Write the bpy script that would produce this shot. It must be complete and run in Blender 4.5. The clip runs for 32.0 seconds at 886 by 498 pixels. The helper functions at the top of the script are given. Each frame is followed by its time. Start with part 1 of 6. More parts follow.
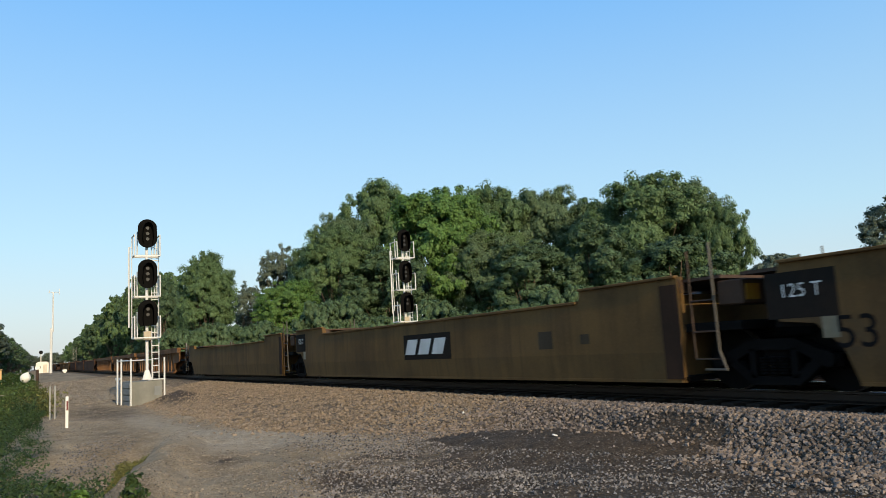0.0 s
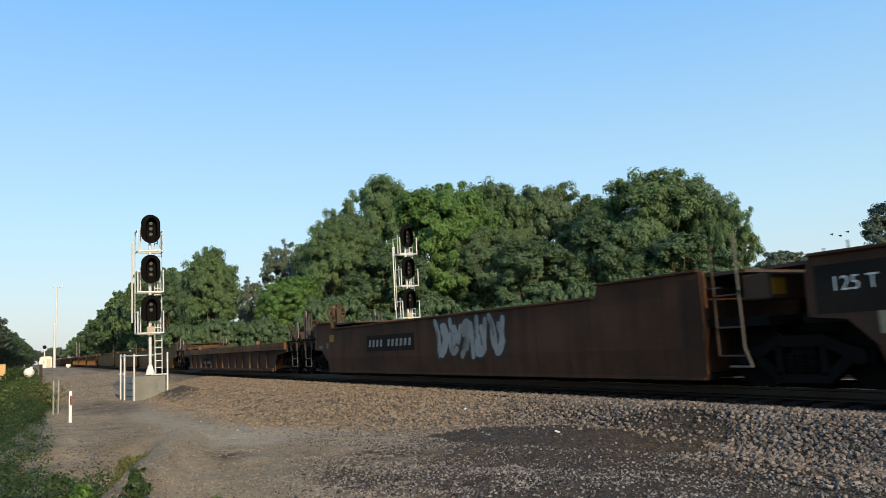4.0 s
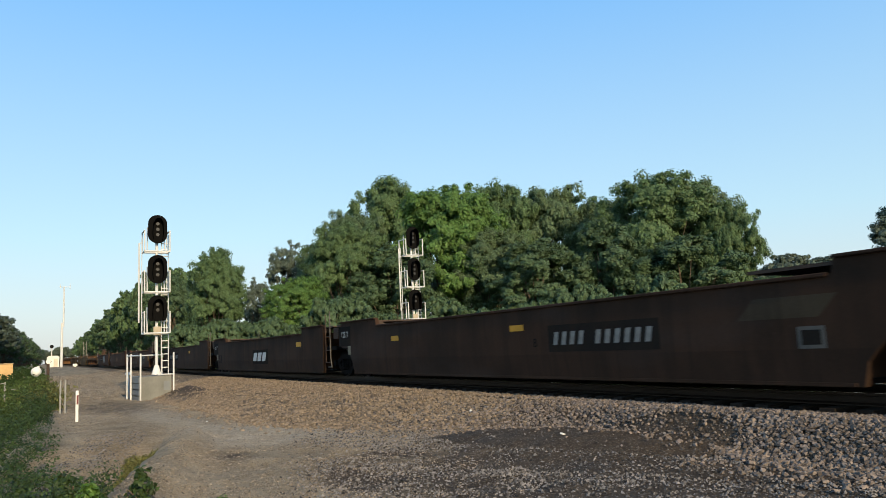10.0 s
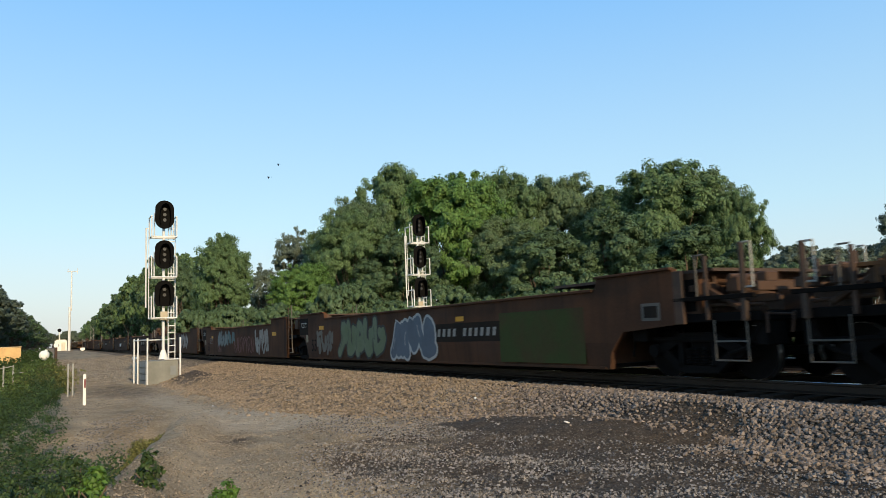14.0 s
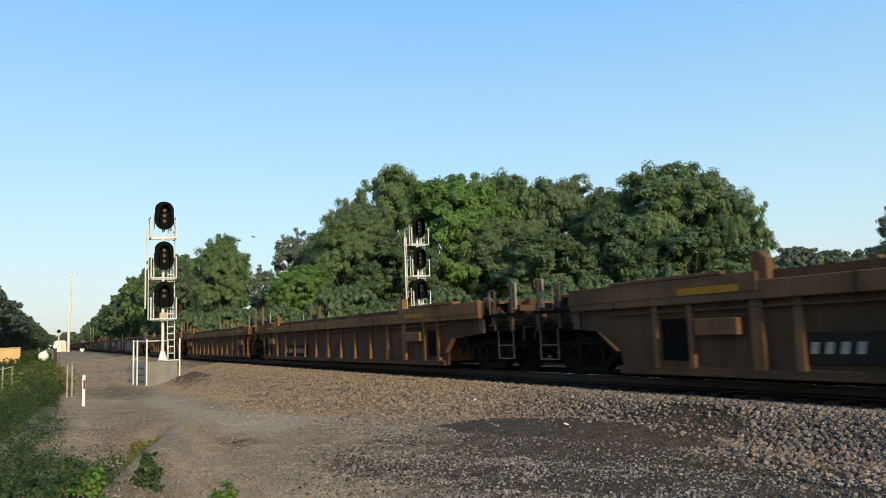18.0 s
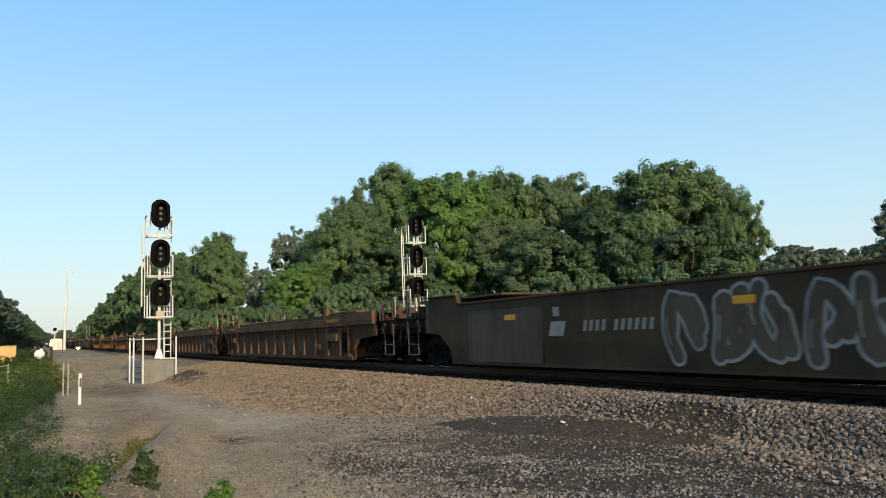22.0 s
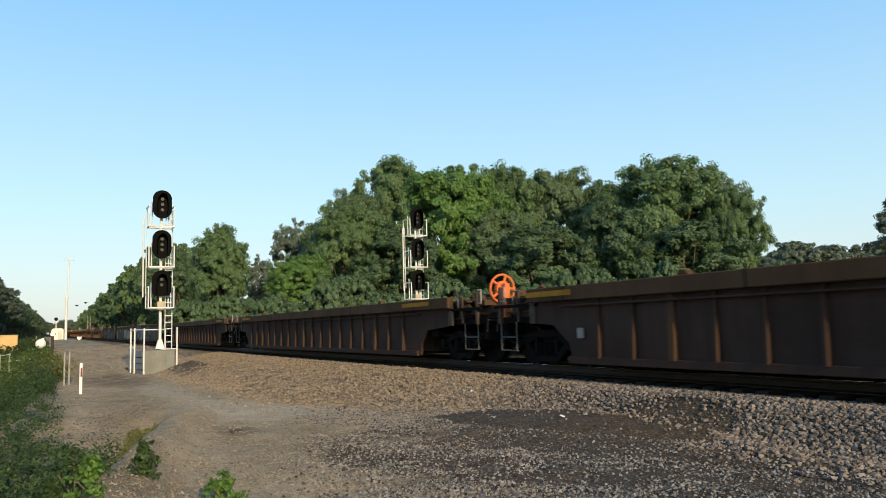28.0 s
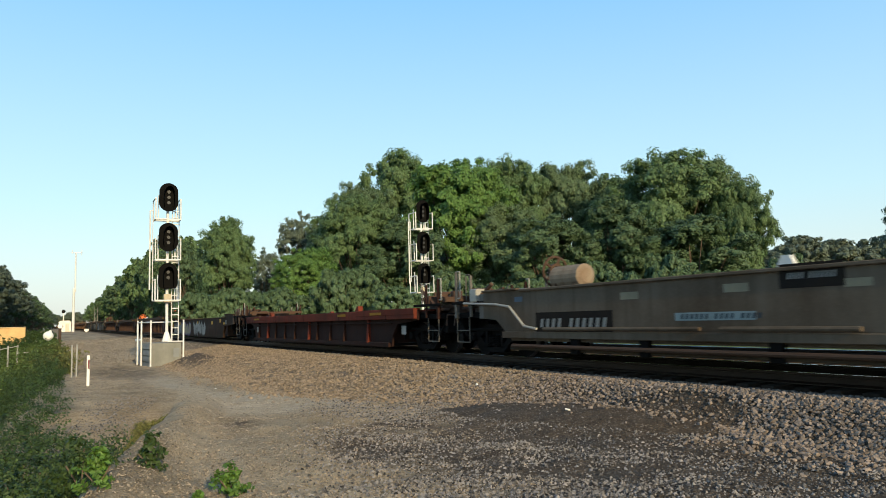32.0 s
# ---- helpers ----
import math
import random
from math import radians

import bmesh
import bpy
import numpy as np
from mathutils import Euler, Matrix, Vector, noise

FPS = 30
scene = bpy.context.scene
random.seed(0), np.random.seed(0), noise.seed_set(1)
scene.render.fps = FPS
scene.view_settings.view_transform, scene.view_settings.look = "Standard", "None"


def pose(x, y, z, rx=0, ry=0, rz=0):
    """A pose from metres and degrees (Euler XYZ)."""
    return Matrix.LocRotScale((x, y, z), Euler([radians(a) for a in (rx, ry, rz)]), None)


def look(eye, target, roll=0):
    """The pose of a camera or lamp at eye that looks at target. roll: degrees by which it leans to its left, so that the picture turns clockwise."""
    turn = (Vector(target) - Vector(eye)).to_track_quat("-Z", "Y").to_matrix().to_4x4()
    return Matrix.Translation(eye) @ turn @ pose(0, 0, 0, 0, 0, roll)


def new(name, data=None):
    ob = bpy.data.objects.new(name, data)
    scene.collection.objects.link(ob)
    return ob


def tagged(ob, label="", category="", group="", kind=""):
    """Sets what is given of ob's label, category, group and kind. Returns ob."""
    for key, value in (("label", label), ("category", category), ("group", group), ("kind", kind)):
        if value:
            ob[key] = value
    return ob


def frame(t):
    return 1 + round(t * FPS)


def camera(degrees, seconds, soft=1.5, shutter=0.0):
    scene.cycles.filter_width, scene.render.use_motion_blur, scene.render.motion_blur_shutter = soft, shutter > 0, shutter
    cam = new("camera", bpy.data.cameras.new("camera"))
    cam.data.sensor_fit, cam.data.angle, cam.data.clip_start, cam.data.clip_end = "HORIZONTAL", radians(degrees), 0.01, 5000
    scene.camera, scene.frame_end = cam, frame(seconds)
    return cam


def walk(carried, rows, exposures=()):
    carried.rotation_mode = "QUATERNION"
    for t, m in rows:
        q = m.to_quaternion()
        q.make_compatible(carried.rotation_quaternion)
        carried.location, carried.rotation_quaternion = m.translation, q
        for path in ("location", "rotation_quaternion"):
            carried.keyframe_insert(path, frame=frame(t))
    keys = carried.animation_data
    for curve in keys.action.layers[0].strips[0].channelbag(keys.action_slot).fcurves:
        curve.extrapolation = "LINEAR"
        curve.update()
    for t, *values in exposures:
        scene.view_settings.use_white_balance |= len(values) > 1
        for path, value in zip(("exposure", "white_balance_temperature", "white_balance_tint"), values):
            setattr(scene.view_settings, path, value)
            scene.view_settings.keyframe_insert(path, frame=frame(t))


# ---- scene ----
cam = camera(62.18, 32.0, soft=0.8, shutter=0.12)
CAMERA_PATH = [
    (0, pose(0, 0, 0.92, 97.575, 3.271, -29.632)),
    (0.5, pose(0, 0, 0.92, 97.606, 3.427, -29.642)),
    (1, pose(0, 0, 0.92, 97.603, 3.452, -29.510)),
    (1.5, pose(0, 0, 0.92, 97.668, 3.587, -29.421)),
    (2, pose(0, 0, 0.92, 97.500, 3.454, -29.345)),
    (2.5, pose(0, 0, 0.92, 97.376, 3.475, -29.349)),
    (3, pose(0, 0, 0.92, 97.294, 3.220, -29.385)),
    (3.5, pose(0, 0, 0.92, 97.302, 3.110, -29.398)),
    (5.5, pose(0, 0, 0.92, 97.241, 3.011, -29.573)),
    (6, pose(0, 0, 0.92, 97.428, 3.127, -29.513)),
    (6.5, pose(0, 0, 0.92, 97.517, 3.013, -29.486)),
    (7, pose(0, 0, 0.92, 97.517, 2.909, -29.436)),
    (7.5, pose(0, 0, 0.92, 97.554, 2.822, -29.412)),
    (8, pose(0, 0, 0.92, 97.523, 2.719, -29.289)),
    (8.5, pose(0, 0, 0.92, 97.509, 2.770, -29.180)),
    (9, pose(0, 0, 0.92, 97.462, 2.757, -29.273)),
    (9.5, pose(0, 0, 0.92, 97.399, 2.687, -29.145)),
    (10, pose(0, 0, 0.92, 97.427, 2.784, -29.009)),
    (10.5, pose(0, 0, 0.92, 97.403, 2.665, -28.922)),
    (11, pose(0, 0, 0.92, 97.419, 2.607, -28.707)),
    (11.5, pose(0, 0, 0.92, 97.359, 2.635, -28.563)),
    (12, pose(0, 0, 0.92, 97.282, 2.639, -28.647)),
    (12.5, pose(0, 0, 0.92, 97.195, 2.540, -28.722)),
    (13, pose(0, 0, 0.92, 96.908, 2.390, -28.683)),
    (13.5, pose(0, 0, 0.92, 96.645, 2.214, -28.652)),
    (14, pose(0, 0, 0.92, 96.491, 2.236, -28.600)),
    (14.5, pose(0, 0, 0.92, 96.389, 2.179, -28.590)),
    (16.5, pose(0, 0, 0.92, 96.781, 1.860, -28.522)),
    (17, pose(0, 0, 0.92, 96.723, 1.995, -28.524)),
    (17.5, pose(0, 0, 0.92, 96.813, 2.094, -28.605)),
    (18, pose(0, 0, 0.92, 96.610, 2.137, -28.633)),
    (18.5, pose(0, 0, 0.92, 96.405, 2.126, -28.663)),
    (19, pose(0, 0, 0.92, 96.371, 2.240, -28.765)),
    (19.5, pose(0, 0, 0.92, 96.637, 2.201, -28.774)),
    (20, pose(0, 0, 0.92, 96.641, 2.236, -28.702)),
    (20.5, pose(0, 0, 0.92, 96.544, 2.041, -28.606)),
    (21, pose(0, 0, 0.92, 96.523, 2.054, -28.699)),
    (21.5, pose(0, 0, 0.92, 96.540, 2.151, -28.723)),
    (22, pose(0, 0, 0.92, 96.461, 2.127, -28.884)),
    (22.5, pose(0, 0, 0.92, 96.327, 2.160, -28.937)),
    (23, pose(0, 0, 0.92, 96.127, 2.163, -28.892)),
    (23.5, pose(0, 0, 0.92, 96.189, 2.138, -28.975)),
    (24, pose(0, 0, 0.92, 96.327, 2.122, -29.116)),
    (24.5, pose(0, 0, 0.92, 96.399, 1.977, -28.969)),
    (25, pose(0, 0, 0.92, 96.322, 2.144, -29.007)),
    (25.5, pose(0, 0, 0.92, 96.215, 1.888, -28.889)),
    (27.5, pose(0, 0, 0.92, 96.155, 1.745, -28.811)),
    (28, pose(0, 0, 0.92, 95.932, 1.629, -28.840)),
    (28.5, pose(0, 0, 0.92, 95.954, 1.708, -28.799)),
    (29, pose(0, 0, 0.92, 96.025, 1.698, -28.571)),
    (29.5, pose(0, 0, 0.92, 95.970, 1.749, -28.594)),
    (30, pose(0, 0, 0.92, 95.865, 1.773, -28.517)),
    (30.5, pose(0, 0, 0.92, 95.626, 1.687, -28.510)),
    (31, pose(0, 0, 0.92, 95.369, 1.445, -28.471)),
    (31.5, pose(0, 0, 0.92, 95.282, 1.357, -28.395)),
    (32, pose(0, 0, 0.92, 95.429, 1.464, -28.412)),
]

walk(cam, CAMERA_PATH, [(0, 0.38, 6620, 5), (6, 0.44, 6740, 5), (13, 0.46, 6820, 5), (20, 0.47, 6960, 4), (28, 0.54, 7060, 3), (32, 0.60, 7110, 1)])

# ---------------------------------------------------------------- light
SUN_AZ, SUN_EL = 183.0, 18.0        # degrees clockwise from +Y, degrees up
world = bpy.data.worlds.new("sky")
scene.world = world
world.use_nodes = True
wn, wl = world.node_tree.nodes, world.node_tree.links
sky = wn.new("ShaderNodeTexSky")
sky.sky_type, sky.sun_disc = "NISHITA", False
sky.sun_elevation, sky.sun_rotation = radians(SUN_EL), radians(SUN_AZ)
sky.air_density, sky.dust_density, sky.ozone_density = 1.0, 1.6, 2.0
wn["Background"].inputs[1].default_value = 0.11
wl.new(sky.outputs[0], wn["Background"].inputs[0])
# thin morning haze: pale near the horizon, deeper blue overhead
haze = wn.new("ShaderNodeBackground")
up = wn.new("ShaderNodeSeparateXYZ")
wl.new(wn.new("ShaderNodeTexCoord").outputs["Generated"], up.inputs[0])
tone = wn.new("ShaderNodeValToRGB")
wl.new(up.outputs[2], tone.inputs[0])
ends = tone.color_ramp.elements
ends.new(0.16), ends.new(0.42)
for el, (p, c) in zip(ends, ((0.0, (0.635, 0.655, 0.70)), (0.15, (0.455, 0.67, 0.85)), (0.45, (0.18, 0.465, 0.93)), (1.0, (0.03, 0.08, 0.22)))):
    el.position, el.color = p, (*c, 1)
wl.new(tone.outputs[0], haze.inputs[0])
blend = wn.new("ShaderNodeMixShader")
blend.inputs[0].default_value = 0.7
wl.new(wn["Background"].outputs[0], blend.inputs[1]), wl.new(haze.outputs[0], blend.inputs[2])
wl.new(blend.outputs[0], wn["World Output"].inputs[0])

sun_data = bpy.data.lights.new("sun", "SUN")
sun_data.energy, sun_data.angle, sun_data.color = 3.3, radians(0.6), (1.0, 0.78, 0.52)
sun = new("sun", sun_data)
sx, sy, sz = (math.sin(radians(SUN_AZ)) * math.cos(radians(SUN_EL)), math.cos(radians(SUN_AZ)) * math.cos(radians(SUN_EL)), math.sin(radians(SUN_EL)))
sun.matrix_world = look((sx * 60, sy * 60, sz * 60), (0, 0, 0))

# ---------------------------------------------------------------- materials
def mat(name, base, rough=0.75, metal=0.0, grain=(40, 0.18), blotch=(1.2, 0.3), tint=None, bump=(60, 0.15), streak=0.0, rand=0.0, island=0.0, leaf=0.0, spec=0.4):
    """A procedural surface: base colour, fine grain, larger stains towards tint, runs down the face, relief."""
    m = bpy.data.materials.new(name)
    m.use_nodes = True
    nt = m.node_tree
    n, l = nt.nodes, nt.links
    bsdf = n["Principled BSDF"]
    tint = tint or tuple(c * 0.45 for c in base)
    tc = n.new("ShaderNodeTexCoord")

    def noise_tex(scale, detail=4.0, stretch=None):
        t = n.new("ShaderNodeTexNoise")
        t.inputs["Scale"].default_value, t.inputs["Detail"].default_value = scale, detail
        src = tc.outputs["Object"]
        if stretch:
            mp = n.new("ShaderNodeMapping")
            mp.inputs["Scale"].default_value = stretch
            l.new(src, mp.inputs["Vector"])
            src = mp.outputs[0]
        l.new(src, t.inputs["Vector"])
        return t.outputs["Fac"]

    def ramp(fac, a, b):
        r = n.new("ShaderNodeMapRange")
        r.inputs["From Min"].default_value, r.inputs["From Max"].default_value = a, b
        l.new(fac, r.inputs["Value"])
        return r.outputs[0]

    def mix(fac, a, b):
        x = n.new("ShaderNodeMix")
        x.data_type = "RGBA"
        if isinstance(fac, float):
            x.inputs[0].default_value = fac
        else:
            l.new(fac, x.inputs[0])
        for sock, v in ((x.inputs[6], a), (x.inputs[7], b)):
            if isinstance(v, tuple):
                sock.default_value = (*v, 1)
            else:
                l.new(v, sock)
        return x.outputs[2]

    def times(fac, k):
        x = n.new("ShaderNodeMath")
        x.operation = "MULTIPLY"
        l.new(fac, x.inputs[0])
        x.inputs[1].default_value = k
        return x.outputs[0]

    col = mix(times(ramp(noise_tex(blotch[0]), 0.42, 0.68), blotch[1]), base, tint)
    if streak:
        col = mix(times(ramp(noise_tex(2.2, 5.0, (1, 1, 0.12)), 0.45, 0.75), streak), col, tint)
        col = mix(times(ramp(noise_tex(7.0, 6.0, (1, 1, 0.06)), 0.52, 0.7), streak * 0.7), col, tint)
        col = mix(times(ramp(noise_tex(0.5, 8.0, (1, 0.5, 1.6)), 0.5, 0.72), streak * 0.45), col, tuple(0.5 * c + 0.04 for c in base))
    dark, light = tuple(c * 0.5 for c in base), tuple(min(1.0, c * 1.5) for c in base)
    col = mix(times(ramp(noise_tex(grain[0]), 0.5, 0.75), grain[1]), col, light)
    col = mix(times(ramp(noise_tex(grain[0] * 0.63), 0.5, 0.75), grain[1]), col, dark)
    if rand or island:
        src = n.new("ShaderNodeObjectInfo").outputs["Random"] if rand else n.new("ShaderNodeNewGeometry").outputs["Random Per Island"]
        hsv = n.new("ShaderNodeHueSaturation")
        r = n.new("ShaderNodeMapRange")
        amt = rand or island
        r.inputs["To Min"].default_value, r.inputs["To Max"].default_value = 1 - amt, 1 + amt
        l.new(src, r.inputs["Value"])
        l.new(r.outputs[0], hsv.inputs["Value"])
        l.new(col, hsv.inputs["Color"])
        col = hsv.outputs[0]
    l.new(col, bsdf.inputs["Base Color"])
    bsdf.inputs["Roughness"].default_value, bsdf.inputs["Metallic"].default_value = rough, metal
    bsdf.inputs["Specular IOR Level"].default_value = spec
    if bump:
        b = n.new("ShaderNodeBump")
        b.inputs["Strength"].default_value, b.inputs["Distance"].default_value = bump[1], 0.02
        l.new(noise_tex(bump[0]), b.inputs["Height"])
        l.new(b.outputs[0], bsdf.inputs["Normal"])
    if leaf:
        tr = n.new("ShaderNodeBsdfTranslucent")
        l.new(col, tr.inputs["Color"])
        ms = n.new("ShaderNodeMixShader")
        ms.inputs[0].default_value = leaf
        l.new(bsdf.outputs[0], ms.inputs[1])
        l.new(tr.outputs[0], ms.inputs[2])
        l.new(ms.outputs[0], n["Material Output"].inputs[0])
    return m


def paint(name, base, rust=(0.10, 0.055, 0.03), amount=0.6):
    return mat(name, base, 0.85, 0, (25, 0.2), (0.7, amount), rust, (30, 0.12), streak=amount, spec=0.12)


TAN = paint("tan_paint", (0.150, 0.088, 0.034), (0.066, 0.040, 0.020), 0.6)
BROWN = paint("brown_paint", (0.080, 0.038, 0.021), (0.038, 0.022, 0.015), 0.8)
UMBER = paint("umber_paint", (0.050, 0.027, 0.017), (0.025, 0.016, 0.011), 0.8)
GREYBROWN = paint("grey_brown_paint", (0.062, 0.046, 0.029), (0.030, 0.022, 0.015), 0.6)
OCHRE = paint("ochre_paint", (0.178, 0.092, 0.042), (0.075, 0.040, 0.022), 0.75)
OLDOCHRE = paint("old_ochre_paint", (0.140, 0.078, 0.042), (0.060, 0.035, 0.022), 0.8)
DARKRUST = paint("dark_rust_paint", (0.058, 0.033, 0.025), (0.028, 0.018, 0.015), 0.65)
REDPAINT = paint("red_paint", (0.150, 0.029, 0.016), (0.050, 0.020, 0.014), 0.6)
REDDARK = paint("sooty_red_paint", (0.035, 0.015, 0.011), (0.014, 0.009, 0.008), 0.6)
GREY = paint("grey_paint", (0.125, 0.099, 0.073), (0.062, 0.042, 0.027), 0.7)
# recessed panel paints: soot, plus the top chord's shade, mixed into the colour
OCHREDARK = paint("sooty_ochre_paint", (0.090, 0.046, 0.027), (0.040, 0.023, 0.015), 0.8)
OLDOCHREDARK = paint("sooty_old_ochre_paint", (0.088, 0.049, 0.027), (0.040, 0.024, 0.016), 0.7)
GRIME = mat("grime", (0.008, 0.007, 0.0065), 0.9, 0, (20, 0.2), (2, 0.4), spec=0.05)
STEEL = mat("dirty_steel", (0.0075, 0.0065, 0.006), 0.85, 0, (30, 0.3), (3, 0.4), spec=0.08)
RUSTY = mat("rusty_steel", (0.062, 0.033, 0.019), 0.8, 0.1, (30, 0.25), (3, 0.5), (0.07, 0.035, 0.02))
ORANGE = mat("orange_paint", (0.62, 0.14, 0.035), 0.6, 0, (30, 0.12), (3, 0.25))
LADDER = mat("worn_ladder_paint", (0.044, 0.028, 0.019), 0.7, 0.1, (30, 0.2), (3, 0.5), (0.1, 0.05, 0.03))
GRAB = mat("dull_grab_steel", (0.115, 0.105, 0.09), 0.7, 0.1, (30, 0.15), (3, 0.4))
PALE = mat("pale_steel", (0.33, 0.32, 0.29), 0.6, 0.1, (30, 0.1), (3, 0.3))
WHITE = mat("white_lettering", (0.62, 0.62, 0.6), 0.6, 0, (20, 0.15), (2, 0.35), (0.3, 0.26, 0.2))
BLACK = mat("black_panel", (0.010, 0.010, 0.011), 0.9, 0, (20, 0.2), (2, 0.3), spec=0.05)
PANEL = mat("dark_number_panel", (0.020, 0.017, 0.015), 0.9, 0, (20, 0.2), (2, 0.4), (0.035, 0.024, 0.017), spec=0.05)
DIMWHITE = mat("worn_white_lettering", (0.25, 0.25, 0.238), 0.7, 0, (12, 0.35), (2, 0.5), (0.16, 0.14, 0.11), spec=0.1)
YELLOWDULL = mat("dull_yellow_patch", (0.30, 0.15, 0.02), 0.7, 0, (20, 0.2), (2, 0.4), spec=0.1)
PALEPATCH = paint("pale_overpaint", (0.088, 0.076, 0.057), (0.045, 0.036, 0.027), 0.7)
RUSTCHORD = paint("rusty_chord", (0.078, 0.044, 0.025), (0.04, 0.024, 0.015), 0.6)
TANK = paint("dusty_tank_paint", (0.26, 0.21, 0.155), (0.12, 0.06, 0.03), 0.6)
YELLOW = mat("yellow_reflector", (0.55, 0.27, 0.012), 0.6, 0, (20, 0.1), (2, 0.3))
PALEBLUE = mat("pale_blue_decal", (0.19, 0.25, 0.26), 0.6, 0, (20, 0.2), (2, 0.4))
GREENPATCH = mat("green_overpaint", (0.040, 0.054, 0.019), 0.8, 0, (20, 0.2), (1.2, 0.9), (0.058, 0.040, 0.021), spec=0.1)
SPRAY = {
    "silver": mat("silver_spray", (0.25, 0.245, 0.235), 0.6, 0, (14, 0.25), (1.8, 0.7), (0.10, 0.09, 0.075)),
    "grey": mat("grey_spray", (0.105, 0.095, 0.08), 0.65, 0, (14, 0.25), (1.5, 0.5)),
    "black": mat("black_spray", (0.014, 0.014, 0.014), 0.65, 0, (14, 0.2), (1.5, 0.4)),
    "mint": mat("mint_spray", (0.10, 0.13, 0.08), 0.65, 0, (14, 0.2), (1.1, 0.7), (0.06, 0.095, 0.03)),
    "sky": mat("sky_spray", (0.125, 0.155, 0.155), 0.65, 0, (14, 0.25), (1.5, 0.7), (0.08, 0.085, 0.075)),
    "blue": mat("blue_spray", (0.011, 0.024, 0.042), 0.6, 0, (14, 0.2), (1.5, 0.4)),
    "steelblue": mat("steel_blue_spray", (0.06, 0.085, 0.12), 0.6, 0, (14, 0.2), (1.5, 0.4)),
    "white": mat("white_spray", (0.36, 0.36, 0.35), 0.65, 0, (14, 0.2), (1.5, 0.5), (0.16, 0.15, 0.13)),
    "teal": mat("teal_spray", (0.035, 0.085, 0.09), 0.6, 0, (14, 0.2), (1.5, 0.4)),
    "maroon": mat("maroon_spray", (0.13, 0.03, 0.03), 0.6, 0, (14, 0.2), (1.5, 0.4)),
    "sand": mat("sand_spray", (0.22, 0.19, 0.125), 0.6, 0, (14, 0.2), (1.5, 0.4)),
    "violet": mat("violet_spray", (0.06, 0.045, 0.16), 0.6, 0, (14, 0.2), (1.5, 0.4)),
}
TREAD = mat("worn_wheel_tread", (0.30, 0.29, 0.28), 0.35, 0.9, (30, 0.1), (3, 0.3))
# rail and tie colours are darkened for the shade beneath the cars
RAIL = mat("rail_steel", (0.035, 0.023, 0.016), 0.6, 0.5, (30, 0.2), (3, 0.3))
RAILTOP = mat("polished_rail_head", (0.60, 0.60, 0.60), 0.12, 1.0, (30, 0.05), (3, 0.1))
TIE = mat("creosoted_timber", (0.028, 0.022, 0.017), 0.9, 0, (25, 0.3), (3, 0.4), rand=0.3, spec=0.1)
GALV = mat("galvanised_steel", (0.66, 0.66, 0.64), 0.5, 0.15, (25, 0.08), (3, 0.2))
CONCRETE = mat("weathered_concrete", (0.21, 0.21, 0.185), 0.85, 0, (30, 0.15), (2, 0.35), streak=0.3)
LOUVRE = mat("grey_sheet_steel", (0.20, 0.215, 0.22), 0.6, 0.2, (25, 0.1), (2, 0.2))
SIGNALBLACK = mat("matt_black_paint", (0.006, 0.006, 0.006), 0.9, 0, (20, 0.1), (3, 0.2), spec=0.05)
LENS = mat("signal_lens_glass", (0.03, 0.03, 0.03), 0.2, 0, (20, 0.05), (3, 0.1), bump=None)
WHITEPAINT = mat("white_paint", (0.78, 0.76, 0.70), 0.6, 0, (20, 0.06), (2, 0.15))
DARKRED = mat("dark_red_paint", (0.14, 0.03, 0.03), 0.6)
BARK = mat("bark", (0.12, 0.09, 0.065), 0.9, 0, (14, 0.4), (2, 0.4), bump=(18, 0.6))
# distance haze is in the leaf colours: strong in the last two, slight elsewhere
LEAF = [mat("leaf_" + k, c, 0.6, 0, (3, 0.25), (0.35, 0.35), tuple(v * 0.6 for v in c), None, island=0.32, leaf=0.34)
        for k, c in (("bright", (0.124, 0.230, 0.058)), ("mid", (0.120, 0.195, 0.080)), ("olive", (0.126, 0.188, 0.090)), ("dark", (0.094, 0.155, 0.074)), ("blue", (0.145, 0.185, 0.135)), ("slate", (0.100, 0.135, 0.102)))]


# ---------------------------------------------------------------- mesh helpers
def part(name, bm, material, parent=None, label=""):
    """Links a bmesh as one mesh object under a thing or a part."""
    me = bpy.data.meshes.new(name)
    bm.to_mesh(me)
    bm.free()
    me.materials.append(material)
    ob = new(name, me)
    ob.parent = parent
    if label:
        ob["label"] = label
    return ob


def again(ob, m):
    """One more object on the mesh of ob, under the same parent."""
    o = new(ob.name.split(".")[0], ob.data)
    o.parent = ob.parent
    o.matrix_basis = m
    if "label" in ob:
        o["label"] = ob["label"]
    return o


def box(bm, x0, x1, y0, y1, z0, z1, bevel=0.0):
    r = bmesh.ops.create_cube(bm, size=1)["verts"]
    for v in r:
        v.co = Vector(((x0 + x1) / 2 + v.co.x * (x1 - x0), (y0 + y1) / 2 + v.co.y * (y1 - y0), (z0 + z1) / 2 + v.co.z * (z1 - z0)))
    if bevel:
        es = {e for v in r for e in v.link_edges}
        bmesh.ops.bevel(bm, geom=list(es), offset=bevel, segments=1, affect="EDGES")
    return bm


def boxes(*rows, bevel=0.0):
    bm = bmesh.new()
    for r in rows:
        box(bm, *r, bevel=bevel)
    return bm


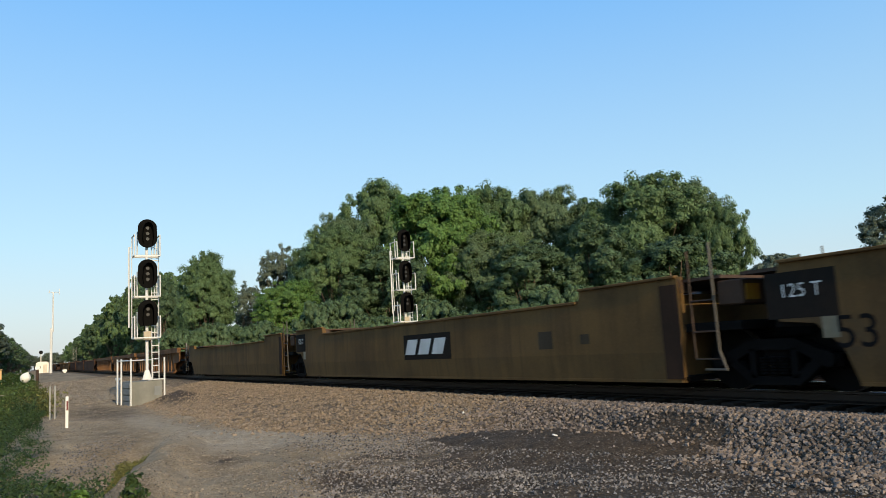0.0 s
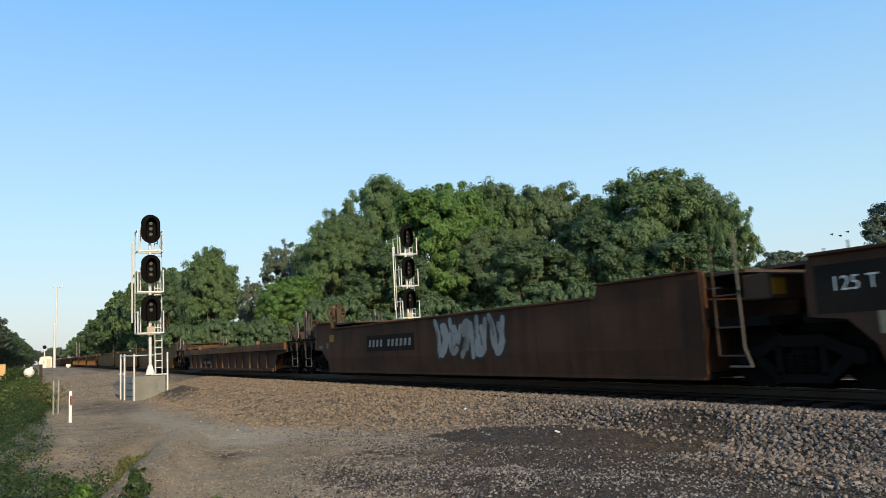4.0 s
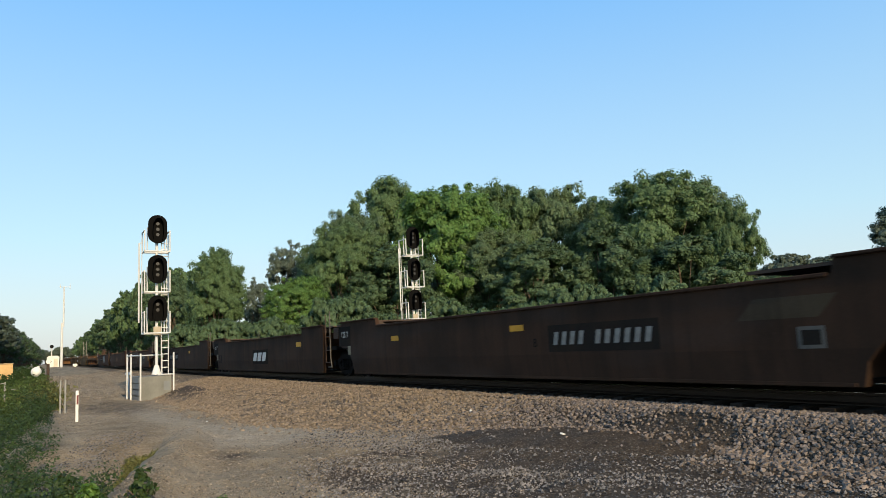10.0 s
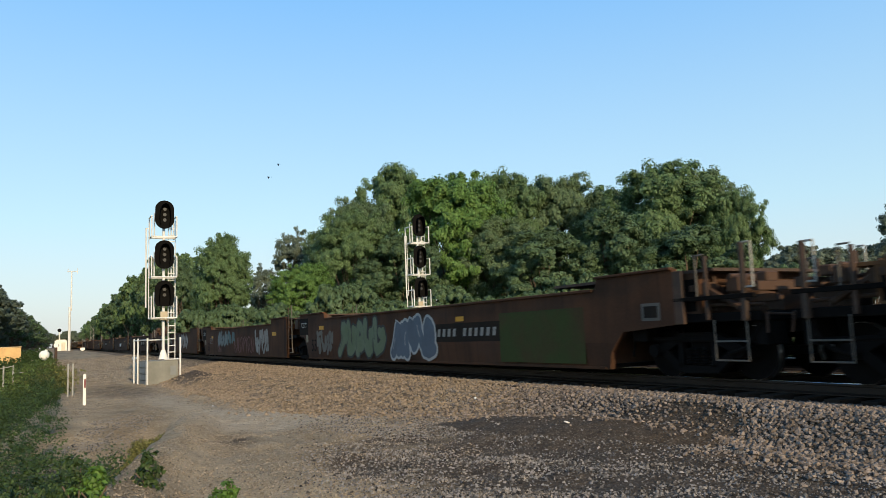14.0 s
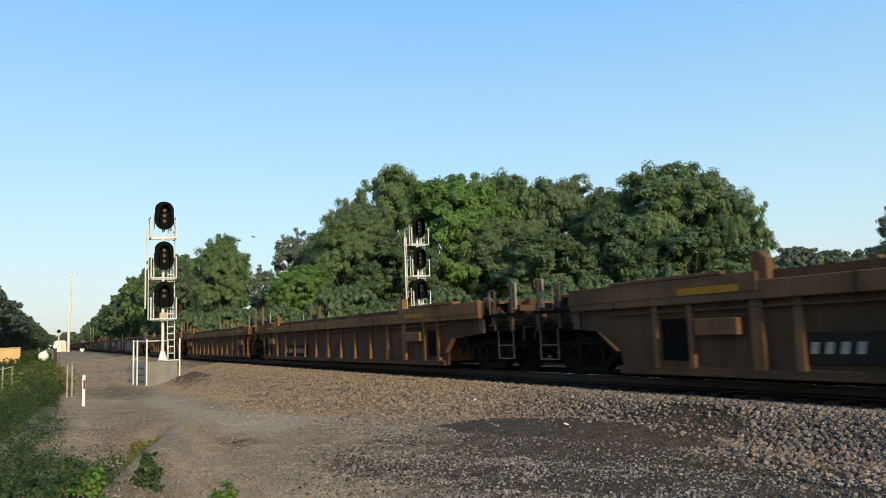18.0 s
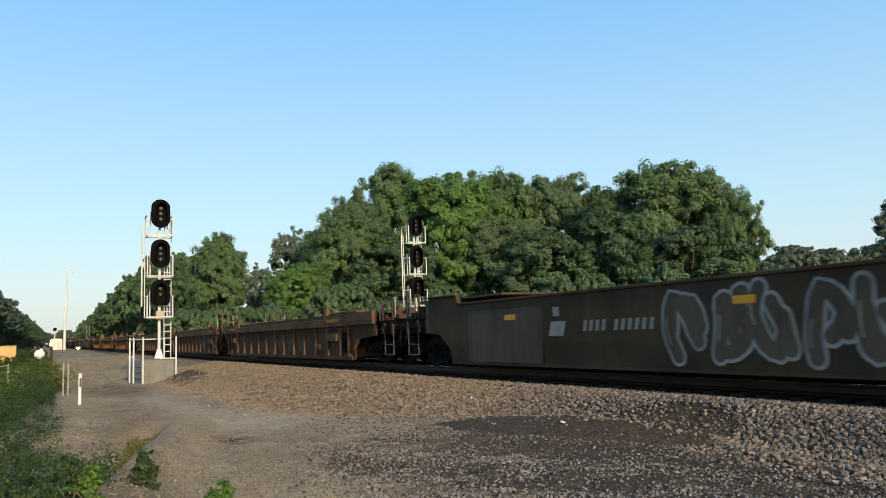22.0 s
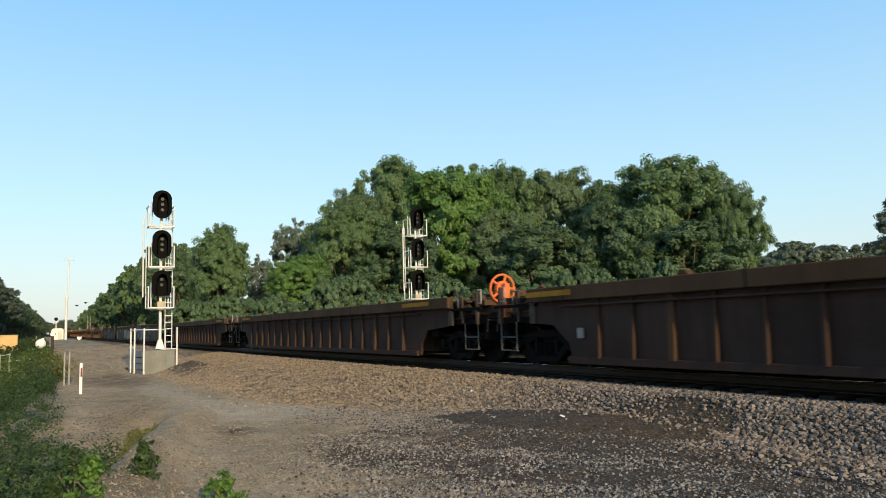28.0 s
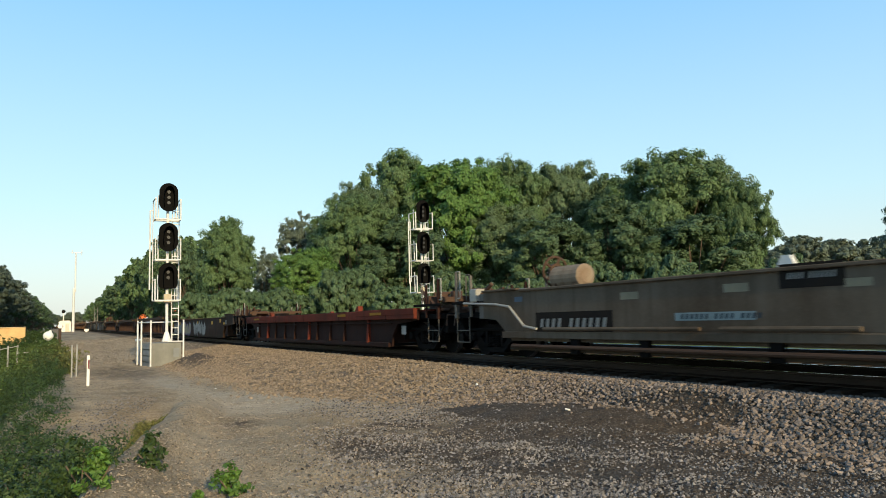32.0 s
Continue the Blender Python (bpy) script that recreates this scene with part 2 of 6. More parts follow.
def rod(bm, a, b, r, sides=8, r2=None):
    """A round bar from a to b."""
    a, b = Vector(a), Vector(b)
    d = b - a
    m = Matrix.Translation((a + b) / 2) @ d.to_track_quat("Z", "Y").to_matrix().to_4x4()
    bmesh.ops.create_cone(bm, cap_ends=True, segments=sides, radius1=r, radius2=r if r2 is None else r2, depth=d.length, matrix=m)
    return bm


def rods(rows, r, sides=8):
    bm = bmesh.new()
    for a, b in rows:
        rod(bm, a, b, r, sides)
    return bm


def slab(outline, x0, x1, fold=None):
    """An outline of (y, z) points made into a plate from x0 to x1; fold(y, z) shifts it in x."""
    bm = bmesh.new()
    f = fold or (lambda y, z: 0.0)
    va = [bm.verts.new((x0 + f(y, z), y, z)) for y, z in outline]
    vb = [bm.verts.new((x1 + f(y, z), y, z)) for y, z in outline]
    bm.faces.new(va)
    bm.faces.new(vb[::-1])
    k = len(outline)
    for i in range(k):
        bm.faces.new((va[i], vb[i], vb[(i + 1) % k], va[(i + 1) % k]))
    bmesh.ops.recalc_face_normals(bm, faces=bm.faces)
    return bm


def empty(name, label, category, group="", kind="", at=None):
    ob = new(name)
    ob.empty_display_size = 0.3
    if at is not None:
        ob.matrix_basis = at
    return tagged(ob, label, category, group, kind)


def np_mesh(name, verts, faces, material, parent=None, smooth=False):
    me = bpy.data.meshes.new(name)
    me.from_pydata(verts.tolist() if hasattr(verts, "tolist") else verts, [], faces.tolist() if hasattr(faces, "tolist") else faces)
    me.materials.append(material)
    if smooth:
        me.polygons.foreach_set("use_smooth", [True] * len(me.polygons))
    me.update()
    ob = new(name, me)
    ob.parent = parent
    return ob


# ---------------------------------------------------------------- the lie of the land
TRACK_X, TRACK2_X = 10.6, 14.95


def rise(y):
    """Height of the rails along the line: level, then climbing gently."""
    return 0.0028 * max(0.0, y - 45) if y < 400 else 0.994


def step(a, b, v):
    v = np.clip((v - a) / (b - a), 0, 1)
    return v * v * (3 - 2 * v)


def bank_edge(y):
    """Crest of the gravel bank along the gully."""
    return 0.96 + 0.273 * (np.asarray(y, float) - 10.05)


def heap(x, y):
    """Squared distance from the middle of the dark heap, 1 at its rim."""
    u, v = -0.34 * (x - 7.35) + 0.94 * (y - 9.3), 0.94 * (x - 7.35) + 0.34 * (y - 9.3)
    return (u / 2.6) ** 2 + (v / 0.95) ** 2


def worn(x, y):
    """Where wheels have ground the road to pale dust: 1 in the middle."""
    a = ((x - 4.3) / 2.1) ** 2 + ((y - 15.6) / 2.6) ** 2
    b = ((x - 3.4 + 0.02 * (y - 20)) / 0.7) ** 2 + ((y - 23.0) / 7.0) ** 2
    return np.clip(np.exp(-a ** 1.5) + 0.7 * np.exp(-b ** 2), 0, 1)


def ground_z(x, y):
    """Height of the ground: track bed, ballast shoulder, gravel road, ditch and bank."""
    x, y = np.asarray(x, float), np.asarray(y, float)
    up = np.where(y < 45, 0.0, np.where(y < 400, 0.0028 * (y - 45), 0.994))
    road = -0.72 - 0.10 * step(18, 32, y) + 1.0 * step(42, 140, y)
    foot = 8.05 - 3.3 * step(9.5, 18, y) + 0.6 * step(30, 45, y)
    k = step(0, 1, (x - foot) / (8.75 - foot))
    z = road + (up - 0.27 - road) * np.where(y < 12, k, 0.35 * k + 0.65 * np.clip((x - foot) / (8.75 - foot), 0, 1))
    bed = up - 0.25
    z = np.where(x > 8.75, bed, z)
    z = np.where(x > 16.9, bed - 0.5 * step(16.9, 18.2, x), z)
    z = np.where(x > 26, z - 0.25 * step(26, 40, x), z)
    # low heap of dark grindings against the shoulder
    z = z + 0.21 * np.exp(-heap(x, y) ** 1.5) * (x < 8.9)
    # mound beside the signal foundation
    z = z + 0.34 * np.exp(-(((x - 5.9) / 0.75) ** 2 + ((y - 33.8) / 2.6) ** 2))
    # gully that cuts into the road, with a steep bank, and the weedy ditch beyond
    d = bank_edge(y) - x
    here = (1 - step(14.2, 18.6, y)) * step(3.0, 7.0, y)
    z = z - here * (0.80 * step(0.0, 0.55, d) - 0.30 * step(0.7, 1.5, d) - 0.24 * np.exp(-((d + 0.34) / 0.42) ** 2))
    z = z - (0.95 * (1 - step(60, 110, y)) + 0.1) * step(0.0, 2.4, 0.45 - x)
    return z


def axis(*spans):
    out = []
    for a, b, s in spans:
        out += list(np.arange(a, b, s))
    return np.array(sorted(set(np.round(out + [spans[-1][1]], 4))))


def relief(x, y):
    """The ground with its ruts and small humps."""
    x, y = np.asarray(x, float), np.asarray(y, float)
    near = (x > -4) & (x < 9.4) & (y > 3) & (y < 42)
    z = ground_z(x, y) + near * (x < 7) * 0.03 * np.sin(x * 2.1 + 1.3 * np.sin(y * 0.7)) * np.sin(y * 0.9 + x)
    rough = near & (x < 8.0) & (x > 0.2)
    if rough.any():
        z[rough] += [0.05 * noise.fractal((p * 1.3, q * 1.3, 2.0), 0.9, 2.1, 4) for p, q in zip(x[rough].tolist(), y[rough].tolist())]
    return z


def build_ground():
    xs = axis((-1500, -300, 300), (-300, -60, 40), (-60, -14, 6), (-14, -4, 1.0), (-4, 9.4, 0.14), (9.4, 20, 0.5), (20, 60, 4), (60, 300, 40), (300, 1800, 300))
    ys = axis((-400, -60, 40), (-60, -6, 6), (-6, 3, 1.0), (3, 20, 0.14), (20, 42, 0.3), (42, 80, 1.5), (80, 200, 10), (200, 600, 50), (600, 3000, 400))
    gx, gy = np.meshgrid(xs, ys)
    gz = relief(gx, gy)
    rng = np.random.RandomState(3)
    gz = gz + ((gx > -4) & (gx < 9.4) & (gy > 3) & (gy < 42)) * (rng.rand(*gz.shape) - 0.5) * 0.012
    verts = np.stack([gx.ravel(), gy.ravel(), gz.ravel()], 1)
    nx, ny = len(xs), len(ys)
    i = (np.arange(ny - 1)[:, None] * nx + np.arange(nx - 1)[None, :]).ravel()
    faces = np.stack([i, i + 1, i + nx + 1, i + nx], 1)
    ob = np_mesh("ground", verts, faces, ground_material(), smooth=True)
    x, y = gx.ravel(), gy.ravel()
    foot = 8.05 - 3.3 * step(9.5, 18, y) + 0.6 * step(30, 45, y)
    masks = {
        "ballast": np.clip(step(-0.15, 0.5, x - foot) * (1 - step(36, 46, y) * (x < 7.5)), 0, 1) * (x < 17.6),
        # the ellipse round (2.7, 31) paints a shaded stretch of road as dark ground
        "dark": np.clip(1.25 * np.exp(-heap(x, y) ** 2) + 0.8 * np.exp(-(((x - 3.6) / 0.45) ** 2 + ((y - 9.1) / 1.1) ** 2)) + 0.8 * np.exp(-(((x - 4.8) / 0.7) ** 2 + ((y - 10.9) / 0.5) ** 2)) + 0.7 * np.exp(-(((x - 2.9) / 0.35) ** 2 + ((y - 12.4) / 0.8) ** 2)) + 0.6 * np.exp(-(((x - 2.7) / 1.5) ** 2 + ((y - 31.0) / 6.0) ** 2) ** 2) + 0.95 * (1 - step(7.0, 12.5, y - 0.55 * x + 2.0)) * step(2.8, 4.6, x) + 0.8 * np.exp(-(((x - 5.8) / 1.0) ** 2 + ((y - 33.5) / 3.6) ** 2)), 0, 1),
        "pale": worn(x, y),
        "grass": np.clip(step(17.6, 18.6, x) + (1 - step(-1.2, -0.2, x)) + step(0.3, 0.5, bank_edge(y) - x) * (1 - step(0.75, 1.05, bank_edge(y) - x)) * (1 - step(15.8, 16.8, y)) * step(4, 8, y), 0, 1),
    }
    for k, v in masks.items():
        ob.data.attributes.new(k, "FLOAT", "POINT").data.foreach_set("value", v.astype(np.float32))
    return tagged(ob, "pale gravel service road beside a ballasted track bed", "ground", kind="structure")


def ground_material():
    m = bpy.data.materials.new("gravel_ground")
    m.use_nodes = True
    nt = m.node_tree
    n, l = nt.nodes, nt.links
    bsdf = n["Principled BSDF"]
    tc = n.new("ShaderNodeTexCoord")

    def tex(scale, detail=5.0):
        t = n.new("ShaderNodeTexNoise")
        t.inputs["Scale"].default_value, t.inputs["Detail"].default_value = scale, detail
        l.new(tc.outputs["Object"], t.inputs["Vector"])
        return t.outputs["Fac"]

    def along(scale):
        """Bands that run along the road."""
        mp = n.new("ShaderNodeMapping")
        mp.inputs["Scale"].default_value, mp.inputs["Rotation"].default_value = (1.0, 0.09, 1.0), (0, 0, radians(-4))
        l.new(tc.outputs["Object"], mp.inputs["Vector"])
        t = n.new("ShaderNodeTexNoise")
        t.inputs["Scale"].default_value, t.inputs["Detail"].default_value = scale, 3.0
        l.new(mp.outputs[0], t.inputs["Vector"])
        return t.outputs["Fac"]

    def cell(scale):
        t = n.new("ShaderNodeTexVoronoi")
        t.inputs["Scale"].default_value = scale
        l.new(tc.outputs["Object"], t.inputs["Vector"])
        return t

    def ramp(fac, *stops):
        r = n.new("ShaderNodeValToRGB")
        e = r.color_ramp.elements
        while len(e) < len(stops):
            e.new(0.5)
        for el, (p, c) in zip(e, stops):
            el.position, el.color = p, (*c, 1)
        l.new(fac, r.inputs[0])
        return r.outputs[0]

    def mix(fac, a, b):
        x = n.new("ShaderNodeMix")
        x.data_type = "RGBA"
        if isinstance(fac, float):
            x.inputs[0].default_value = fac
        else:
            l.new(fac, x.inputs[0])
        l.new(a, x.inputs[6]), l.new(b, x.inputs[7])
        return x.outputs[2]

    def math_(op, a, b):
        x = n.new("ShaderNodeMath")
        x.operation, x.use_clamp = op, True
        for s, v in zip(x.inputs, (a, b)):
            if isinstance(v, (int, float)):
                s.default_value = v
            else:
                l.new(v, s)
        return x.outputs[0]

    def mask(name, rough_by):
        a = n.new("ShaderNodeAttribute")
        a.attribute_name = name
        lo = n.new("ShaderNodeMapRange")
        lo.inputs["From Min"].default_value, lo.inputs["From Max"].default_value = 0.5 - rough_by, 0.5 + rough_by
        b = math_("ADD", a.outputs["Fac"], 0.0)
        c = n.new("ShaderNodeMath")
        c.operation = "MULTIPLY_ADD"
        t = tex(2.2, 8.0)
        s = math_("SUBTRACT", t, 0.0)
        c.inputs[1].default_value, c.inputs[2].default_value = 0.9, -0.45
        l.new(s, c.inputs[0])
        d = n.new("ShaderNodeMath")
        d.operation = "ADD"
        l.new(b, d.inputs[0]), l.new(c.outputs[0], d.inputs[1])
        l.new(d.outputs[0], lo.inputs["Value"])
        return lo.outputs[0]

    c1, c2 = cell(24.0), cell(46.0)
    stone = ramp(c1.outputs["Color"], (0.0, (0.05, 0.038, 0.025)), (0.45, (0.15, 0.115, 0.073)), (0.8, (0.26, 0.205, 0.135)), (1.0, (0.40, 0.34, 0.25)))
    fine = ramp(c2.outputs["Color"], (0.0, (0.06, 0.044, 0.026)), (0.5, (0.27, 0.207, 0.13)), (1.0, (0.66, 0.55, 0.40)))
    sand = ramp(tex(1.6, 9.0), (0.34, (0.15, 0.112, 0.066)), (0.5, (0.36, 0.272, 0.165)), (0.66, (0.55, 0.428, 0.27)))
    tracks = ramp(along(1.1), (0.36, (0.13, 0.095, 0.058)), (0.5, (0.33, 0.25, 0.155)), (0.62, (0.54, 0.42, 0.27)))
    road = mix(0.5, mix(0.5, fine, stone), mix(0.5, sand, tracks))
    dark = mix(0.35, ramp(tex(5.0, 8.0), (0.3, (0.032, 0.022, 0.014)), (0.75, (0.092, 0.066, 0.043))), ramp(c2.outputs["Color"], (0.0, (0.028, 0.023, 0.018)), (0.7, (0.11, 0.09, 0.07)), (1.0, (0.5, 0.44, 0.37))))
    grass = mix(0.5, ramp(tex(9.0, 8.0), (0.3, (0.035, 0.06, 0.012)), (0.7, (0.13, 0.15, 0.04))), ramp(tex(0.6, 5.0), (0.3, (0.05, 0.085, 0.015)), (0.7, (0.12, 0.13, 0.045))))
    bed = ramp(c1.outputs["Color"], (0.0, (0.06, 0.046, 0.032)), (0.6, (0.17, 0.131, 0.092)), (1.0, (0.30, 0.235, 0.165)))
    dust = mix(0.35, ramp(tex(6.0, 9.0), (0.3, (0.31, 0.25, 0.172)), (0.7, (0.55, 0.455, 0.33))), fine)
    col = mix(mask("pale", 0.35), road, dust)
    col = mix(mask("ballast", 0.2), col, bed)
    col = mix(mask("dark", 0.3), col, dark)
    col = mix(mask("grass", 0.2), col, grass)
    l.new(col, bsdf.inputs["Base Color"])
    bsdf.inputs["Roughness"].default_value = 0.95
    bsdf.inputs["Specular IOR Level"].default_value = 0.2
    b = n.new("ShaderNodeBump")
    b.inputs["Strength"].default_value, b.inputs["Distance"].default_value = 0.9, 0.05
    lumps = math_("MULTIPLY", tex(7.0, 8.0), 0.9)
    l.new(math_("ADD", math_("MULTIPLY", c1.outputs["Distance"], 0.6), math_("ADD", lumps, math_("MULTIPLY", c2.outputs["Distance"], 0.4))), b.inputs["Height"])
    l.new(b.outputs[0], bsdf.inputs["Normal"])
    return m


build_ground()


def stones(name, n, region, size, material, seed, label, category):
    """Loose stones over a region; region(rng, n) gives x and y."""
    rng = np.random.RandomState(seed)
    x, y = region(rng, n)
    n = len(x)
    base = np.array([(1, 0, 0), (-1, 0, 0), (0, 1, 0), (0, -1, 0), (0, 0, 1), (0, 0, -1), (0.6, 0.6, 0.45), (-0.6, -0.55, 0.5)], float)
    tri = np.array([(0, 6, 4), (6, 2, 4), (2, 1, 4), (1, 7, 4), (7, 3, 4), (3, 0, 4), (0, 2, 6), (2, 0, 5), (1, 2, 5), (3, 1, 5), (0, 3, 5), (1, 3, 7)])
    r = size[0] + (size[1] - size[0]) * rng.rand(n) ** 2
    a, b = rng.rand(n) * 6.283, (rng.rand(n) - 0.5) * 1.8
    v = base[None] * (0.7 + 0.6 * rng.rand(n, 8, 1)) * r[:, None, None]
    v[:, :, 2] *= 0.75
    ca, sa, cb, sb = np.cos(a)[:, None], np.sin(a)[:, None], np.cos(b)[:, None], np.sin(b)[:, None]
    x1, z1 = v[:, :, 0] * cb + v[:, :, 2] * sb, -v[:, :, 0] * sb + v[:, :, 2] * cb
    x2, y2 = x1 * ca - v[:, :, 1] * sa, x1 * sa + v[:, :, 1] * ca
    z0 = relief(x, y) + 0.25 * r
    out = np.stack([x2 + x[:, None], y2 + y[:, None], z1 + z0[:, None]], 2).reshape(-1, 3)
    faces = (tri[None] + (np.arange(n) * 8)[:, None, None]).reshape(-1, 3)
    return tagged(np_mesh(name, out, faces, material), label, category, kind="stuff")


def chips(name, n, region, size, material, seed, label, category):
    """Small broken chips: a sunk four-sided foot with a ridge on top."""
    rng = np.random.RandomState(seed)
    x, y = region(rng, n)
    n = len(x)
    base = np.array([(1, 0.2, 0), (0.1, 0.9, 0), (-1, -0.2, 0), (-0.1, -0.9, 0), (0.4, 0.2, 0.9), (-0.4, -0.1, 0.7)])
    r = size[0] + (size[1] - size[0]) * rng.rand(n) ** 2
    a = rng.rand(n) * 6.283
    v = base[None] * (0.65 + 0.7 * rng.rand(n, 6, 1)) * r[:, None, None]
    ca, sa = np.cos(a)[:, None], np.sin(a)[:, None]
    out = np.stack([v[:, :, 0] * ca - v[:, :, 1] * sa + x[:, None], v[:, :, 0] * sa + v[:, :, 1] * ca + y[:, None], v[:, :, 2] + relief(x, y)[:, None]], 2).reshape(-1, 3)
    tri = np.array([(0, 1, 4), (1, 5, 4), (1, 2, 5), (2, 3, 5), (3, 4, 5), (3, 0, 4)])
    faces = (tri[None] + (np.arange(n) * 6)[:, None, None]).reshape(-1, 3)
    return tagged(np_mesh(name, out, faces, material), label, category, kind="stuff")


STONE = mat("ballast_stone", (0.222, 0.172, 0.122), 0.9, 0, (30, 0.2), (3, 0.3), (0.18, 0.135, 0.09), (50, 0.3), island=0.38)
GREYSTONE = mat("grey_ballast_stone", (0.190, 0.155, 0.130), 0.9, 0, (30, 0.2), (3, 0.3), (0.10, 0.08, 0.066), (50, 0.3), island=0.6)
CHIP = mat("grey_stone_chips", (0.140, 0.130, 0.123), 0.9, 0, (30, 0.2), (3, 0.3), (0.07, 0.058, 0.045), (50, 0.3), island=0.95)
PEBBLE = mat("tan_pebbles", (0.205, 0.169, 0.128), 0.9, 0, (30, 0.2), (3, 0.3), (0.14, 0.105, 0.065), (50, 0.3), island=0.7)


def shoulder(rng, n, far=True):
    y = 3.5 + 40 * rng.rand(n) ** 1.5
    foot = 8.05 - 3.3 * step(9.5, 18, y) + 0.6 * step(30, 45, y)
    x = 9.35 - (9.35 - foot + 0.25) * rng.rand(n) ** 1.15
    keep = ((heap(x, y) > 0.95) & (((x - 5.8) / 0.9) ** 2 + ((y - 33.5) / 3.2) ** 2 > rng.rand(n))) | (rng.rand(n) < 0.03)
    x = x - (rng.rand(n) < 0.16) * 1.1 * rng.rand(n) ** 1.5
    keep &= (y + 3.0 * (rng.rand(n) - 0.5) > 12.5) == far
    return x[keep], y[keep]


def patchy(rng, x, y, mean):
    """Keeps more stones in some places than in others."""
    v = np.array([noise.fractal((p * 0.55 + q * 0.25, q * 0.8, 7.0), 0.8, 2.0, 4) for p, q in zip(x.tolist(), y.tolist())])
    return rng.rand(len(x)) < np.clip(mean + 0.75 * v, 0.06, 1)


def foreground(rng, n):
    y = 4.0 + 11 * rng.rand(n) ** 1.2
    x = 2.0 + 6.2 * rng.rand(n)
    band = 0.875 * (x - 6.53) + 0.485 * (y - 8.11)
    keep = np.where(heap(x, y) < 1.15, rng.rand(n) < 0.03, ((band < -0.85) & (rng.rand(n) > 0.5 * (x > 5.9))) | (band > 0.1) | (rng.rand(n) < 0.22))
    keep &= (x + 1.6 * (rng.rand(n) - 0.5) > 0.35 * y + 0.2) & patchy(rng, x, y, 0.7)
    return x[keep], y[keep]


def roadside(rng, n):
    y = 6 + 36 * rng.rand(n) ** 1.6
    left = np.where(y < 15.8, bank_edge(y) + 0.05 + 0.4 * np.exp(-((y - 12.0) / 1.0) ** 2), 2.4 - 1.7 * step(15.8, 18.5, y))
    x = left + (7.4 - 0.06 * y - left) * rng.rand(n)
    keep = (heap(x, y) > 1.1) & (rng.rand(n) > 0.85 * worn(x, y)) & patchy(rng, x, y, 0.6) & (x - 0.42 * y < 0.9 + 1.5 * rng.rand(n))
    return x[keep], y[keep]


def gully_bank(rng, n):
    y = 12.5 + 6 * rng.rand(n)
    return bank_edge(y) - 0.85 - 1.3 * rng.rand(n), y


def far_road(rng, n):
    y = 38 + 50 * rng.rand(n)
    return 1.2 + 7.5 * rng.rand(n), y


stones("ballast_stones", 42000, shoulder, (0.018, 0.05), STONE, 5, "loose tan crushed stone on the track shoulder", "ballast")
stones("grey_ballast_stones", 64000, lambda rng, n: shoulder(rng, n, False), (0.017, 0.046), GREYSTONE, 8, "loose grey crushed stone on the track shoulder", "ballast")
chips("gravel_chips", 100000, foreground, (0.007, 0.027), CHIP, 6, "loose grey stone chips over dark grit", "gravel")
chips("bank_pebbles", 7000, gully_bank, (0.006, 0.022), CHIP, 10, "grey gravel on the bank above the ditch", "gravel")
chips("far_pebbles", 9000, far_road, (0.02, 0.05), PEBBLE, 9, "pale gravel on the distant service road", "gravel")
chips("road_pebbles", 160000, roadside, (0.004, 0.017), PEBBLE, 7, "scattered pale pebbles on the service road", "gravel")


# ---------------------------------------------------------------- the two tracks
def build_track(name, x, y0, y1, label):
    track = empty(name, label, "railway track", kind="structure", at=pose(x, 0, 0))
    ys = list(np.arange(y0, 45, 12)) + [45, 80, 140, 220, 320, 400, y1]
    prof = [(-0.075, -0.17), (0.075, -0.17), (0.075, -0.155), (0.012, -0.13), (0.012, -0.045), (0.036, -0.035), (0.036, -0.004), (-0.036, -0.004), (-0.036, -0.035), (-0.012, -0.045), (-0.012, -0.13), (-0.075, -0.155)]
    for side in (-0.753, 0.753):
        v, f = [], []
        for y in ys:
            v += [(side + px, y, pz + rise(y)) for px, pz in prof]
        for i in range(len(ys) - 1):
            for k in range(12):
                a, b = i * 12 + k, i * 12 + (k + 1) % 12
                f.append((a, b, b + 12, a + 12))
        np_mesh("rail", np.array(v), np.array(f), RAIL, track)
        v, f = [], []
        for y in ys:
            v += [(side - 0.032, y, rise(y) - 0.004), (side - 0.03, y, rise(y)), (side + 0.03, y, rise(y)), (side + 0.032, y, rise(y) - 0.004)]
        for i in range(len(ys) - 1):
            f += [(i * 4 + k, i * 4 + k + 1, i * 4 + k + 5, i * 4 + k + 4) for k in range(3)]
        np_mesh("rail_head", np.array(v), np.array(f), RAILTOP, track)
    tie = part("tie", boxes((-1.3, 1.3, -0.115, 0.115, -0.34, -0.17), bevel=0.008), TIE, track)
    rng = random.Random(4)
    y = y0 + 0.3
    tie.matrix_basis = pose(0, y, 0)
    while y < 75:
        y += 0.5
        again(tie, pose(rng.uniform(-0.03, 0.03), y + rng.uniform(-0.03, 0.03), rise(y), 0, 0, rng.uniform(-1, 1)))
    return track


build_track("track_near", TRACK_X, 2.0, 900, "main line track with dark timber ties in ballast")
build_track("track_far", TRACK2_X, 6.0, 900, "second main line track beyond the passing train")


